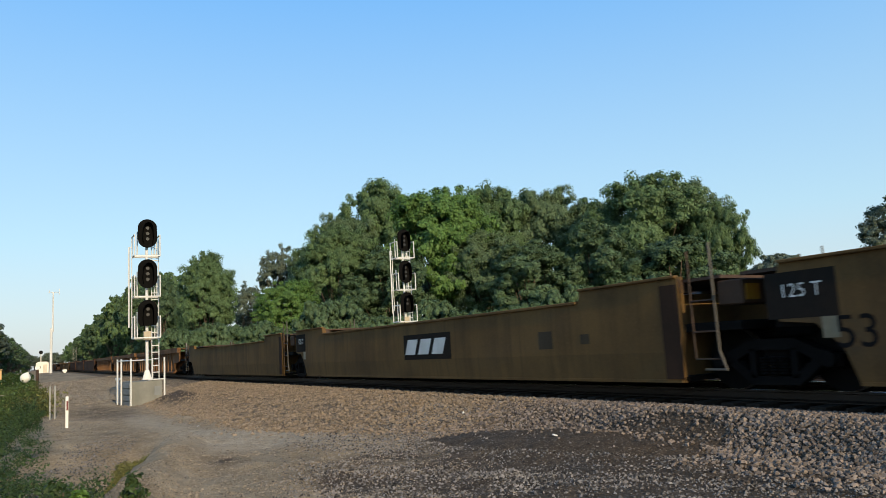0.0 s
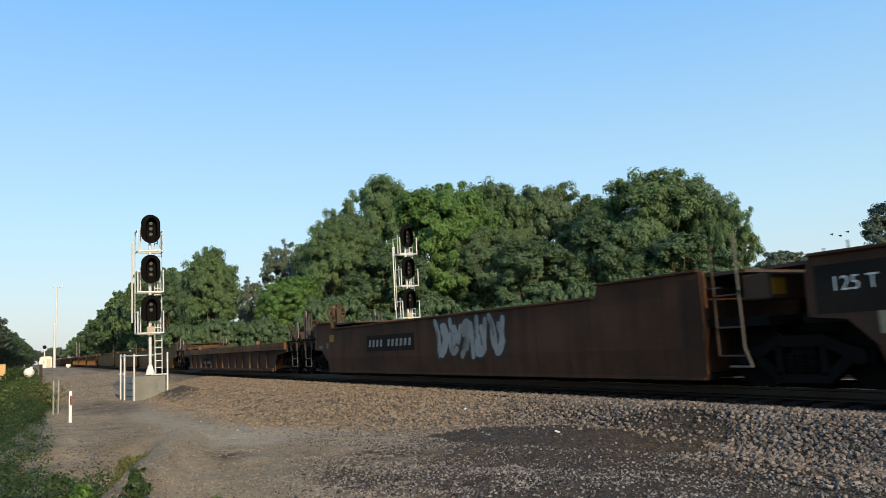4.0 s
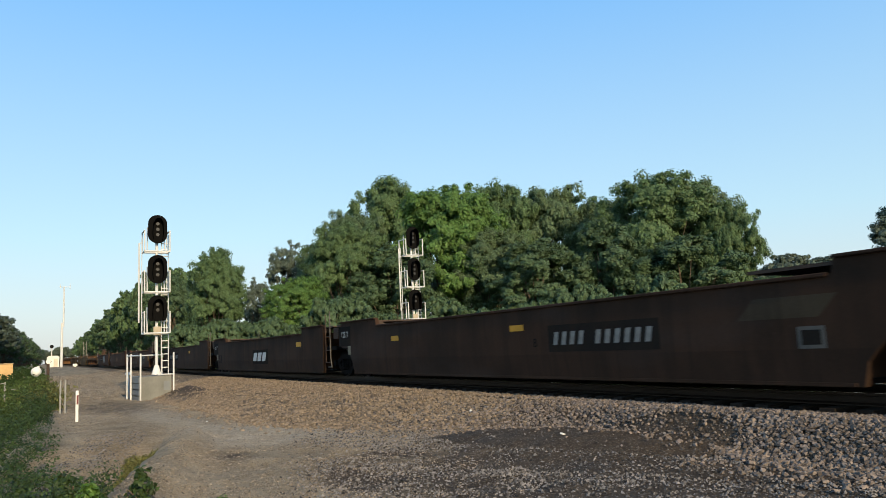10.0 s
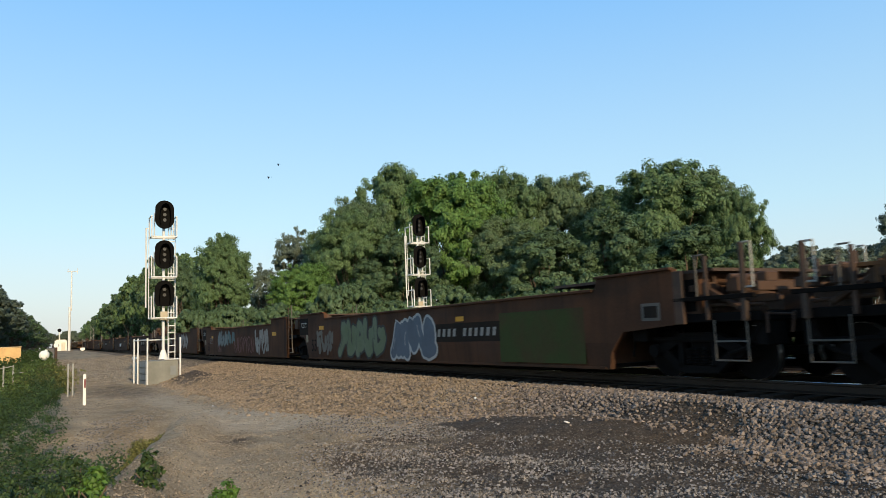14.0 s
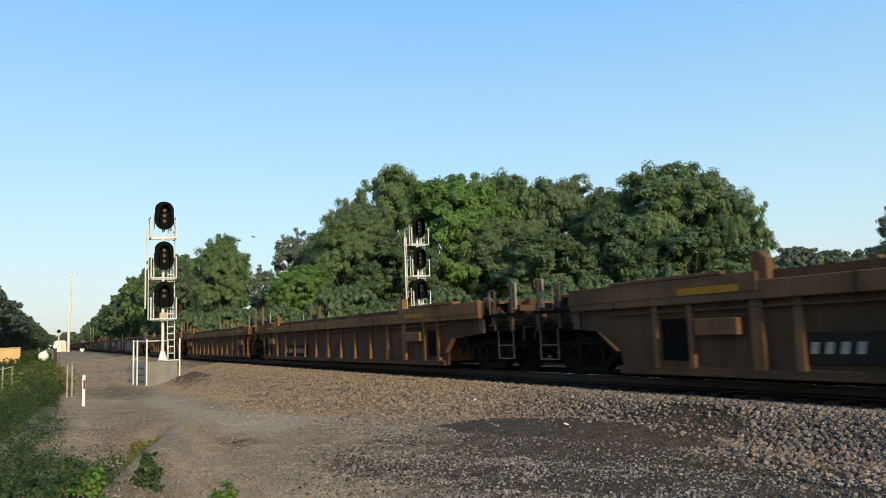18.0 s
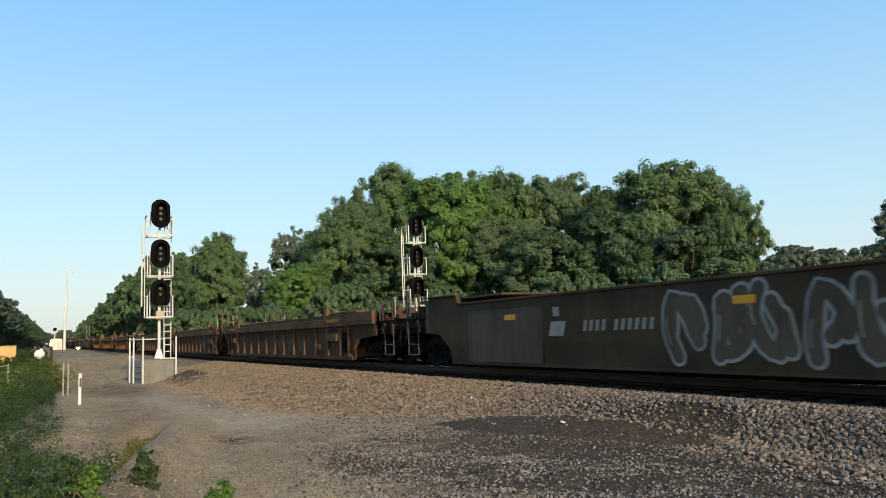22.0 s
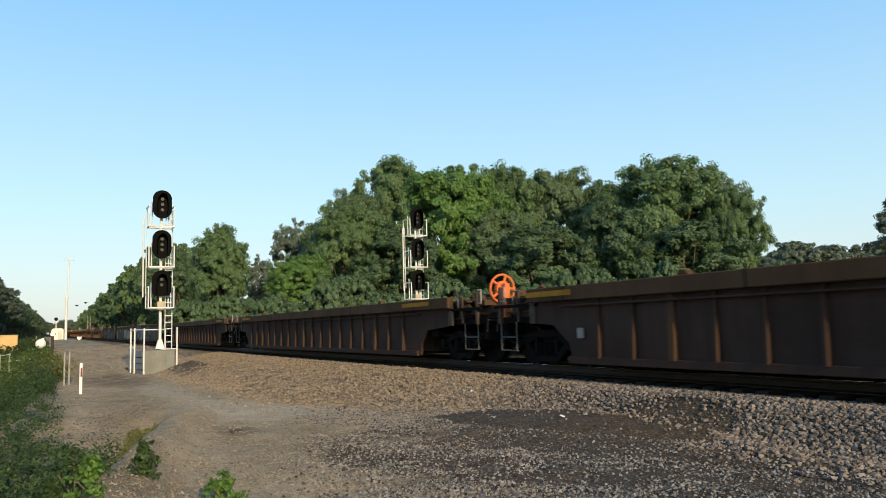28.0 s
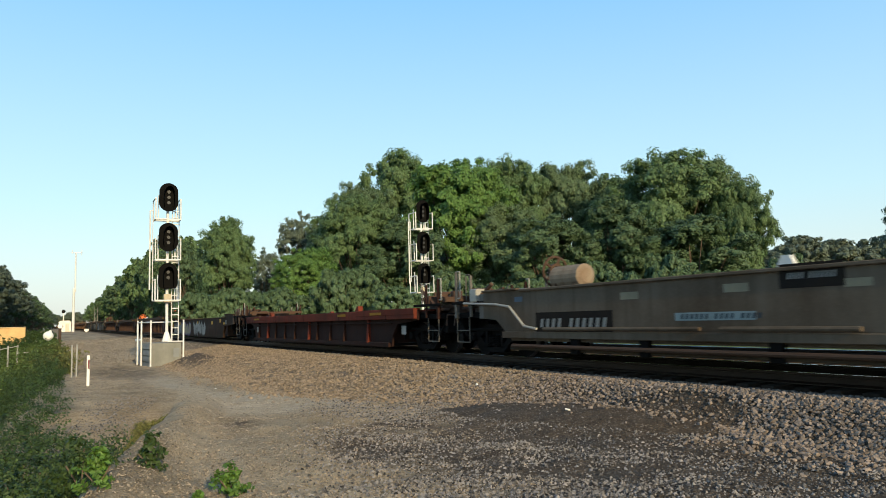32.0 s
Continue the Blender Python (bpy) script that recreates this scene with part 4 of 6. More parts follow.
def coil():
    """A coil spring as one ribbed column."""
    bm = bmesh.new()
    rings = []
    for i in range(13):
        r = 0.075 if i % 2 else 0.055
        rings.append([bm.verts.new((r * math.cos(0.6283 * k), r * math.sin(0.6283 * k), 0.24 + i * 0.022)) for k in range(10)])
    for a, b in zip(rings, rings[1:]):
        for k in range(10):
            bm.faces.new((a[k], a[(k + 1) % 10], b[(k + 1) % 10], b[k]))
    bm.faces.new(rings[0][::-1]), bm.faces.new(rings[-1])
    return bm


def shared(key, make, material):
    if key not in PARTS:
        ob = part(key, make(), material)
        PARTS[key] = ob.data
        bpy.data.objects.remove(ob)
    return PARTS[key]


def put(parent, name, data, m, label=""):
    o = new(name, data)
    o.parent = parent
    o.matrix_basis = m
    if label:
        o["label"] = label
    return o


def tread(r):
    """The polished running band round a wheel."""
    bm = bmesh.new()
    rings = [[bm.verts.new((x, q * math.cos(0.2244 * k), q * math.sin(0.2244 * k))) for k in range(28)] for x, q in ((-0.055, r - 0.03), (-0.055, r + 0.003), (0.055, r + 0.002), (0.066, r - 0.006), (0.066, r - 0.035))]
    for a, b in zip(rings, rings[1:]):
        for k in range(28):
            bm.faces.new((a[k], b[k], b[(k + 1) % 28], a[(k + 1) % 28]))
    return bm


def coupler_gear(d):
    """Levers, rods and pipes on the end platform of a coupler end; d: the way to the car's middle."""
    bm = bmesh.new()
    rod(bm, (-1.3, d * 0.22, 1.02), (-0.35, d * 0.22, 0.98), 0.018, 6)
    rod(bm, (-1.3, d * 0.22, 1.02), (-1.34, d * 0.20, 0.74), 0.018, 6)
    rod(bm, (-1.15, d * 0.35, 1.16), (-1.15, d * 1.8, 1.2), 0.03, 8)
    rod(bm, (-0.85, d * 0.3, 1.35), (-0.85, d * 1.8, 1.62), 0.028, 8)
    rod(bm, (-1.22, d * 0.9, 1.62), (-0.6, d * 0.9, 1.62), 0.04, 8)
    rod(bm, (-1.05, d * 1.35, 1.1), (-1.05, d * 1.35, 1.66), 0.03, 8)
    box(bm, -1.28, -1.02, *sorted((d * 1.3, d * 1.62)), 1.33, 1.56, bevel=0.02)
    box(bm, -0.98, -0.7, *sorted((d * 0.42, d * 0.62)), 1.5, 1.66, bevel=0.02)
    rod(bm, (-0.9, d * 1.15, 1.45), (-0.35, d * 1.15, 1.45), 0.12, 12)
    return bm


def under_gear(d):
    """Brake beams, hoses and hangers below the end platform."""
    bm = bmesh.new()
    rod(bm, (-1.25, d * 0.35, 0.88), (-1.25, d * 0.7, 0.5), 0.03, 6)
    rod(bm, (-1.25, d * 0.7, 0.5), (-1.25, d * 1.0, 0.42), 0.03, 6)
    rod(bm, (-1.12, d * 0.3, 0.62), (-1.12, d * 3.0, 0.66), 0.035, 8)
    box(bm, -1.25, -0.75, *sorted((d * 0.3, d * 0.5)), 0.55, 0.92, bevel=0.02)
    box(bm, -1.3, -1.0, *sorted((d * 2.7, d * 3.05)), 0.62, 0.92, bevel=0.02)
    rod(bm, (-1.1, d * 3.15, 0.95), (-1.1, d * 3.25, 0.35), 0.025, 6)
    return bm


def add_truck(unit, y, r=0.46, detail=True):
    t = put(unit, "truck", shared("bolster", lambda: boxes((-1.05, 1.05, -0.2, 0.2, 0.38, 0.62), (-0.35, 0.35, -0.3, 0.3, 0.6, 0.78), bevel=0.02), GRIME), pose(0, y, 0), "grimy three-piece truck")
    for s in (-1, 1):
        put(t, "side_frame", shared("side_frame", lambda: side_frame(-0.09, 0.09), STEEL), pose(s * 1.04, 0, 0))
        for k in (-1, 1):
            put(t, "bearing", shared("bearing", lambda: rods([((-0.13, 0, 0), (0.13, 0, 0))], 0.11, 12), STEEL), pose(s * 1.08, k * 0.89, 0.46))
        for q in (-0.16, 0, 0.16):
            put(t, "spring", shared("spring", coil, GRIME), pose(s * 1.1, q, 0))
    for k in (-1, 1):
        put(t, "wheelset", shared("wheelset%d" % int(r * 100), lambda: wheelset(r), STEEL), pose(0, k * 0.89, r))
        if detail:
            for s in (-1, 1):
                put(t, "wheel_tread", shared("tread%d" % int(r * 100), lambda: tread(r), TREAD), pose(s * 0.765, k * 0.89, r))
    return t


def wall_outline(y0, y1, front, rear, low, raised, sill, lift, cut=0.0):
    """Side view of one wall, front end at +y. J: articulated end, C: coupler end. cut: how much longer the rear wheel opening is."""
    pts = []
    # rear end, from the sill up
    if rear == "J":
        pts += [(y0 + 1.45, sill), (y0 + 1.42, 0.55), (y0 + 1.35, 0.9), (y0 + 1.35, raised)]
    else:
        pts += [(y0 + 3.55 + cut, sill), (y0 + 3.45 + cut, 0.45), (y0 + 3.1 + cut, 0.8), (y0 + 1.85, 0.9), (y0 + 1.85, raised)]
    if lift:
        pts += [(y0 + 3.75, raised), (y0 + 3.8, low)]
    if lift:
        pts += [(y1 - 3.35, low), (y1 - 3.3, raised)]
    if front == "J":
        pts += [(y1 - 0.5, raised), (y1 - 0.42, raised - 0.25), (y1 - 0.42, 1.0), (y1 - 0.95, 0.95), (y1 - 1.3, 0.62), (y1 - 1.45, sill)]
    else:
        pts += [(y1 - 1.85, raised), (y1 - 1.85, 0.9), (y1 - 2.4, 0.86), (y1 - 2.9, 0.5), (y1 - 3.0, sill)]
    return pts


def well_car(length, front, rear, style, paint_m, label, chord_m=None, post_m=None, far=False, ribs=None, low=LOW, raised=RAISED, wheel=False, tanks=False, tall_posts=True, panel_m=None, thin_m=None, wide_at=None, sill=None, tank_m=None, post_top=None, cut=0.0):
    """One well of a container car, its origin on the rails half way between its joints, front towards +y."""
    y0, y1 = -length / 2, length / 2
    sill = SILL if sill is None else sill
    unit = empty("well_car", label, "rail car", "train of empty container well cars")
    chord_m, post_m, panel_m = chord_m or paint_m, post_m or LADDER, panel_m or paint_m
    smooth = style == "smooth"
    outline = wall_outline(y0, y1, front, rear, low, raised, sill, smooth, cut)
    guides = [(y0 + (3.6 if rear == "J" else 5.9), 1), (y1 - (3.6 if front == "J" else 5.9), -1)]
    for s in (-1, 1):
        o = [p for p in outline]
        set_back = 0.0 if smooth else 0.05
        bm = slab(o, s * (HALF - set_back), s * (HALF - 0.12))
        if smooth:
            bmesh.ops.bisect_plane(bm, geom=bm.verts[:] + bm.edges[:] + bm.faces[:], plane_co=(0, 0, 0.62), plane_no=(0, 0, 1))
            for v in bm.verts:
                v.co.x -= s * 0.09 * max(0.0, 0.62 - v.co.z)
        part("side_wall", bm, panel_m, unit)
    a, b = y0 + (1.4 if rear == "J" else 3.6 + cut), y1 - (1.4 if front == "J" else 2.95)
    part("floor", boxes((-1.36, 1.36, a, b, sill + 0.02, sill + 0.09)), GRIME, unit)
    for s in (-1, 1):
        if smooth:
            part("lower_band", slab([(a + 0.05, sill), (b - 0.05, sill), (b - 0.05, sill + 0.05), (a + 0.05, sill + 0.05)], s * (HALF - 0.05), s * (HALF - 0.018)), paint_m, unit)
            part("top_lip", boxes((s * HALF - 0.05, s * HALF + 0.05, y0 + 3.85, y1 - 3.4, low - 0.035, low + 0.022), bevel=0.012), paint_m, unit)
            for p, q in ((y0 + (1.35 if rear == "J" else 1.85), y0 + 3.75), (y1 - 3.3, y1 - (0.5 if front == "J" else 1.85))):
                part("raised_lip", boxes((s * HALF - 0.06, s * HALF + 0.06, p, q, raised - 0.02, raised + 0.025), bevel=0.01), paint_m, unit)
        else:
            e0, e1 = y0 + (1.1 if rear == "J" else 1.7), y1 - (0.55 if front == "J" else 1.7)
            part("top_chord", boxes((s * HALF - 0.10, s * HALF + 0.10, e0, e1, low - 0.12, low + 0.16), bevel=0.015), chord_m, unit)
            part("upper_ledge", boxes(*[(s * HALF - 0.05, s * HALF + 0.0, a - 0.2, b + 0.2, z, z + 0.035) for z in (low - 0.24,)], bevel=0.006), panel_m, unit)
            for (p, pz), (q, qz) in zip(outline, outline[1:]):
                if not thin_m and abs(p - q) > 0.25 and abs(pz - qz) > 0.25 and min(pz, qz) < 0.6:
                    part("end_flange", slab([(p, pz), (q, qz), (q + (0.05 if q < 0 else -0.05), qz), (p + (0.05 if p < 0 else -0.05), pz)], s * (HALF + 0.05), s * (HALF - 0.08)), chord_m, unit)
            if not far:
                for q, d in guides if low < 1.4 and not thin_m else ():
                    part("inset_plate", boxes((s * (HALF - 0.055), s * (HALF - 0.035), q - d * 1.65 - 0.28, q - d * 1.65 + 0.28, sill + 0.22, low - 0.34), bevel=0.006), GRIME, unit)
                    for e, w in ((0.0, 0.1), (1.25, 0.05), (2.02, 0.05)):
                        part("end_stiffener", slab([(q - d * e - w, sill + 0.1), (q - d * e + w, sill + 0.1), (q - d * e + w, low - 0.12), (q - d * e - w, low - 0.12)], s * (HALF - 0.05), s * (HALF + 0.05)), chord_m, unit)
                for q in [a + (b - a) * k / 4 for k in range(5)]:
                    part("chord_seam", boxes((s * HALF - 0.105, s * HALF + 0.106, q - 0.012, q + 0.012, low - 0.125, low + 0.164)), GRIME, unit)
            part("bottom_sill", boxes((s * HALF - 0.03, s * HALF + 0.05, a, b, sill - 0.02, sill + 0.12), bevel=0.01), panel_m, unit)
            if raised > low + 0.17:
                for p, q in ((e0, y0 + (3.7 if rear == "J" else 6.0)), (y1 - (3.5 if front == "J" else 6.0), e1)):
                    part("end_cap_plate", boxes((s * HALF - 0.11, s * HALF + 0.115, p, q, low + 0.0, raised), bevel=0.012), chord_m, unit)
            if far and s > 0:
                continue
            n = ribs or 13
            for i in range(n):
                y = a + 0.9 + (b - a - 1.8) * i / (n - 1)
                if low < 1.4 and not thin_m and not guides[0][0] + 0.5 < y < guides[1][0] - 0.5:
                    continue
                wide = i in (2, n // 2, n - 3) if wide_at is None else any(abs(y - q) < 0.75 for q in wide_at)
                if wide and wide_at is not None:
                    y = min(wide_at, key=lambda q: abs(q - y))
                w = 0.13 if wide else 0.05
                o = [(low - 0.12, 0.01), (low - 0.12, -0.05), (sill + 0.1, -0.05), (sill + 0.1, 0.06)]
                key = "rib_%d_%d_%d" % (wide, int(low * 100), s)

                def make(o=o, w=w, s=s):
                    bm = bmesh.new()
                    va = [bm.verts.new((s * (HALF + d), -w / 2, z)) for z, d in o]
                    vb = [bm.verts.new((s * (HALF + d), w / 2, z)) for z, d in o]
                    bm.faces.new(va), bm.faces.new(vb[::-1])
                    for j in range(4):
                        bm.faces.new((va[j], vb[j], vb[(j + 1) % 4], va[(j + 1) % 4]))
                    bmesh.ops.recalc_face_normals(bm, faces=bm.faces)
                    return bm
                rm = chord_m if wide or thin_m is None else thin_m
                put(unit, "wall_rib", shared(key + rm.name, make, rm), pose(0, y, 0))
    # ends
    for kind, ye, d in ((rear, y0, 1), (front, y1, -1)):
        span = (1.35 if d > 0 else 0.5) if kind == "J" else 1.85
        inner = 1.6 if kind == "J" else 3.6
        part("bulkhead", boxes((-HALF + 0.1, HALF - 0.1, *sorted((ye + d * inner, ye + d * (inner + 0.06))), sill + 0.1, low - 0.05)), paint_m, unit)
        part("end_platform", boxes((-1.36, 1.36, *sorted((ye + d * 0.28, ye + d * inner)), 0.92, 1.06), (-0.45, 0.45, *sorted((ye + d * 0.05, ye + d * inner)), 0.72, 0.92), bevel=0.01), STEEL if kind == "J" else GRIME, unit)
        part("end_deck", boxes((-HALF + 0.12, HALF - 0.12, *sorted((ye + d * (span - 0.75), ye + d * (inner + 1.6))), raised - 0.10, raised - 0.05)), post_m if smooth else chord_m, unit)
        for s in (-1, 1):
            if smooth:
                far_end = ye + d * (3.75 if d > 0 else 3.3)
                bm = bmesh.new()
                tri = ((s * (HALF - 0.02), low - 0.05), (s * (HALF - 0.02), raised - 0.01), (s * (HALF - 0.34), low + 0.06), (s * (HALF - 0.34), low - 0.05))
                va = [bm.verts.new((x, ye + d * span, z)) for x, z in tri]
                vb = [bm.verts.new((x, far_end, z)) for x, z in tri]
                bm.faces.new(va), bm.faces.new(vb[::-1])
                for k in range(4):
                    bm.faces.new((va[k], vb[k], vb[(k + 1) % 4], va[(k + 1) % 4]))
                bmesh.ops.recalc_face_normals(bm, faces=bm.faces)
                part("raised_box", bm, post_m, unit)
            else:
                q = ye + d * ((3.6 if kind == "J" else 5.9))
                guide_h = 0.34 if thin_m and low < 1.4 else 0.58 if low < 1.4 else 0.24
                part("container_guide" if low < 1.4 else "guide_stub", slab([(q, low + 0.1), (q + d * 0.26, low + 0.1), (q + d * 0.26, low + guide_h - 0.13), (q + d * 0.14, low + guide_h), (q, low + guide_h)], s * (HALF + 0.06), s * (HALF - 0.10)), chord_m, unit)
                if s < 0 and low < 1.4 and not thin_m:
                    part("cone_box", boxes((-HALF - 0.12, -HALF, *sorted((q - d * 0.28, q - d * 1.1)), low - 0.62, low - 0.36), bevel=0.01), chord_m, unit)
                    panel_marks(unit, [("yellow_strip", *sorted((q - d * 0.2, q - d * 1.4)), low + 0.02, low + 0.13, YELLOWDULL, 0)], -HALF - 0.12)
                    part("end_cap_step", boxes((-HALF - 0.125, HALF - 2.8, *sorted((q - d * 0.5, q - d * (1.6 if kind == "J" else 3.0))), raised, raised + 0.06), bevel=0.01), chord_m, unit)
        if far:
            if kind == "C":
                add_truck(unit, ye + d * 1.75, 0.42)
            elif d < 0:
                add_truck(unit, ye, 0.48)
            continue
        if kind == "C":
            part("coupler", boxes((-0.12, 0.12, *sorted((ye - d * 0.12, ye + d * 0.6)), 0.70, 0.92), (-0.2, 0.2, *sorted((ye - d * 0.12, ye + d * 0.16)), 0.66, 0.96), bevel=0.03), GRIME, unit)
            tops = dict(post_top or ()).get(kind + str(d), (2.06 if smooth else 1.95) if tall_posts else 1.7)
            for s in (-1, 1):
                xx = s * (HALF - 0.05)
                e = ye + d * 0.5
                part("hand_post", boxes((xx - 0.035, xx + 0.035, e - 0.035, e + 0.035, 0.95, tops - 0.04 * s), (xx - 0.045, xx + 0.045, e - 0.045, e + 0.045, 0.92, 1.3), bevel=0.006), post_m, unit)
                part("grab_iron", rods([((xx, e - 0.17, 1.42), (xx, e - 0.17, tops + 0.03)), ((xx, e - 0.17, tops + 0.03), (xx, e - 0.03, tops + 0.03)), ((xx, e - 0.17, 1.42), (xx, e - 0.03, 1.42))], 0.016, 6), PALE, unit, "pale bent grab iron")
                e = ye + d * 1.2
                part("hand_post", boxes((xx - 0.03, xx + 0.03, e - 0.03, e + 0.03, 0.95, tops - 0.1), bevel=0.006), post_m, unit)
                part("grab_iron", rods([((xx - 0.03, e + 0.17, 1.3), (xx - 0.03, e + 0.17, tops - 0.08)), ((xx - 0.03, e + 0.17, tops - 0.08), (xx - 0.03, e, tops - 0.08)), ((xx - 0.03, e + 0.17, 1.3), (xx - 0.03, e, 1.3))], 0.014, 6), GRAB, unit)
                part("stirrup_step", rods([((xx, ye + d * 0.5, 0.32), (xx, ye + d * 0.5, 0.95)), ((xx, ye + d * 1.1, 0.32), (xx, ye + d * 1.1, 0.95)), ((xx, ye + d * 0.5, 0.33), (xx, ye + d * 1.1, 0.33)), ((xx, ye + d * 0.5, 0.62), (xx, ye + d * 1.1, 0.62))], 0.014, 6), GRAB if s < 0 else post_m, unit)
                part("platform_beam", boxes((xx - 0.05, xx + 0.02, *sorted((ye + d * 0.3, ye + d * 1.9)), 1.26, 1.33), bevel=0.008), GRIME, unit)
                part("inner_beam", boxes((xx - s * 0.5 - 0.05, xx - s * 0.5 + 0.05, *sorted((ye + d * 0.3, ye + d * 1.9)), 1.2, 1.32), bevel=0.008), RUSTY, unit)
                part("platform_brace", rods([((xx - s * 0.2, ye + d * 1.85, min(tops, 1.72)), (xx - s * 0.2, ye + d * 0.75, 1.12))], 0.05, 6), RUSTY, unit)
                part("wall_return", boxes((xx - 0.05, xx + 0.02, *sorted((ye + d * 1.66, ye + d * 1.86)), 0.9, raised - 0.05), bevel=0.008), post_m, unit)
            part("end_housing", boxes((-HALF + 0.13, HALF - 0.13, *sorted((ye + d * 1.42, ye + d * 1.83)), 0.93, raised - 0.07), bevel=0.02), paint_m, unit)
            # thin plate whose near-black colour stands for the shade in a recess
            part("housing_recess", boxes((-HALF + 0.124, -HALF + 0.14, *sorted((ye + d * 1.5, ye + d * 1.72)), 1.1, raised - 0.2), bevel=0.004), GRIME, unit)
            put(unit, "coupler_gear", shared("coupler_gear%d" % d, lambda: coupler_gear(d), RUSTY), pose(0, ye, 0), "rusty levers, rods and pipes")
            put(unit, "under_gear", shared("under_gear%d" % d, lambda: under_gear(d), STEEL), pose(0, ye, 0), "grimy brake hangers and hoses")
            part("cross_beam", boxes((-1.36, 1.36, *sorted((ye + d * 0.3, ye + d * 0.42)), 1.36, 1.5), bevel=0.008), RUSTY, unit)
            part("cross_beam", boxes((-1.36, 1.36, *sorted((ye + d * 1.5, ye + d * 1.6)), 1.42, 1.52), bevel=0.008), RUSTY, unit)
            part("air_hose", rods([((-0.3, ye - d * 0.02, 0.75), (-0.32, ye - d * 0.1, 0.45)), ((-0.32, ye - d * 0.1, 0.45), (-0.2, ye - d * 0.14, 0.3))], 0.03, 6), GRAB, unit)
            part("valve", boxes((-1.2, -0.95, *sorted((ye + d * 0.75, ye + d * 1.0)), 1.36, 1.62), bevel=0.03), RUSTY, unit)
            part("step_box", boxes((-0.9, -0.5, *sorted((ye + d * 0.5, ye + d * 0.9)), 1.06, 1.3), bevel=0.02), RUSTY, unit)
            part("valve_box", boxes((0.2, 0.8, *sorted((ye + d * 0.6, ye + d * 1.2)), 1.06, 1.42), bevel=0.02), RUSTY, unit)
            add_truck(unit, ye + d * 1.75, 0.42)
        else:
            if not smooth:
                for s in (-1, 1):
                    xx, e = s * (HALF - 0.06), ye + (0.25 if d > 0 else -1.0)
                    part("hand_post", boxes((xx - 0.04, xx + 0.04, e - 0.04, e + 0.04, 1.0, 2.5), bevel=0.006), chord_m, unit)
                    part("grab_iron", rods([((xx, e + 0.17, 1.75), (xx, e + 0.17, 2.48)), ((xx, e + 0.17, 2.48), (xx, e + 0.03, 2.48)), ((xx, e + 0.17, 1.75), (xx, e + 0.03, 1.75))], 0.016, 6), PALE, unit, "pale bent grab iron")
                    part("rail_post", rods([((xx, e + d * 1.3, raised - 0.06), (xx, e + d * 1.3, 2.2))], 0.02, 6), PALE, unit)
                    if d > 0:
                        part("stirrup_ladder", rods([((xx, ye + 0.95, 0.42), (xx, ye + 0.95, 1.5)), ((xx, ye + 0.5, 0.42), (xx, ye + 0.5, 1.5))] + [((xx, ye + 0.95, z), (xx, ye + 0.5, z)) for z in (0.43, 0.82, 1.2)], 0.016, 6), chord_m, unit)
                part("walkway", boxes((-1.3, 1.3, *sorted((ye - d * 0.0, ye + d * 1.25)), 1.49, 1.53), bevel=0.006), chord_m, unit)
                for xx in (-1.2, 0.95):
                    part("walkway_plank", boxes((xx, xx + 0.25, *sorted((ye + d * 0.02, ye + d * 2.6)), 1.83, 1.87), bevel=0.006), GRAB, unit, "pale grating plank on short posts")
                    for q in (0.5, 1.5, 2.4):
                        part("plank_post", boxes((xx + 0.08, xx + 0.14, ye + d * q - 0.03, ye + d * q + 0.03, 1.5, 1.83)), GRIME, unit)
                part("gear_box", boxes((-1.1, -0.5, *sorted((ye + d * 0.35, ye + d * 0.85)), 1.53, 1.80), (-0.95, -0.2, *sorted((ye + d * 1.3, ye + d * 1.7)), 1.53, 1.76), bevel=0.03), chord_m, unit)
            if d > 0:
                for s in (-1, 1) if smooth else ():
                    xx = s * (HALF - 0.02)
                    part("end_ladder", rods([((xx, ye + 1.12, 0.5), (xx, ye + 1.12, 2.2))] + [((xx, ye + 1.12, z), (xx, ye + 0.68, z)) for z in (0.5, 0.92, 1.40)], 0.015, 6), LADDER, unit)
                    part("ladder_rail", rods([((xx, ye + 0.56, 0.34), (xx, ye + 0.66, 0.62)), ((xx, ye + 0.66, 0.62), (xx, ye + 0.68, 2.28)), ((xx, ye + 0.56, 0.34), (xx, ye + 0.95, 0.34))], 0.018, 6), GRAB, unit, "worn pale ladder rail bent at the foot")
                if smooth and not far:
                    panel_marks(unit, [("sooty_end", ye + 1.37, ye + 1.75, sill + 0.06, raised - 0.12, UMBER, 0)])
                part("gusset_box", boxes((-HALF + 0.15, HALF - 0.15, ye + 0.25, ye + 0.7, 1.3, 1.68), bevel=0.02), RUSTY, unit)
                part("end_reflector", boxes((-1.25, -0.95, ye + 0.225, ye + 0.24, 1.36, 1.6)), YELLOWDULL, unit)
            else:
                add_truck(unit, ye, 0.48)
                part("centre_plate", boxes((-0.6, 0.6, ye - 0.5, ye + 0.5, 0.78, 1.0), bevel=0.03), GRIME, unit)
                part("brake_cylinder", rods([((-0.9, ye - 0.3, 1.25), (-0.2, ye - 0.3, 1.25))], 0.13, 12), RUSTY, unit)
    if tanks:
        end, p, q, r, up = tanks
        ye, d = (y1, -1) if end == "front" else (y0, 1)
        z = raised + up
        bm = rods([((-0.95, ye + d * p, z), (-0.95, ye + d * q, z))], r, 18)
        for e, k in ((p, -1), (q, 1)):
            rod(bm, (-0.95, ye + d * e, z), (-0.95, ye + d * (e + k * 0.06), z), r, 18, r * 0.6)
        bmesh.ops.recalc_face_normals(bm, faces=bm.faces)
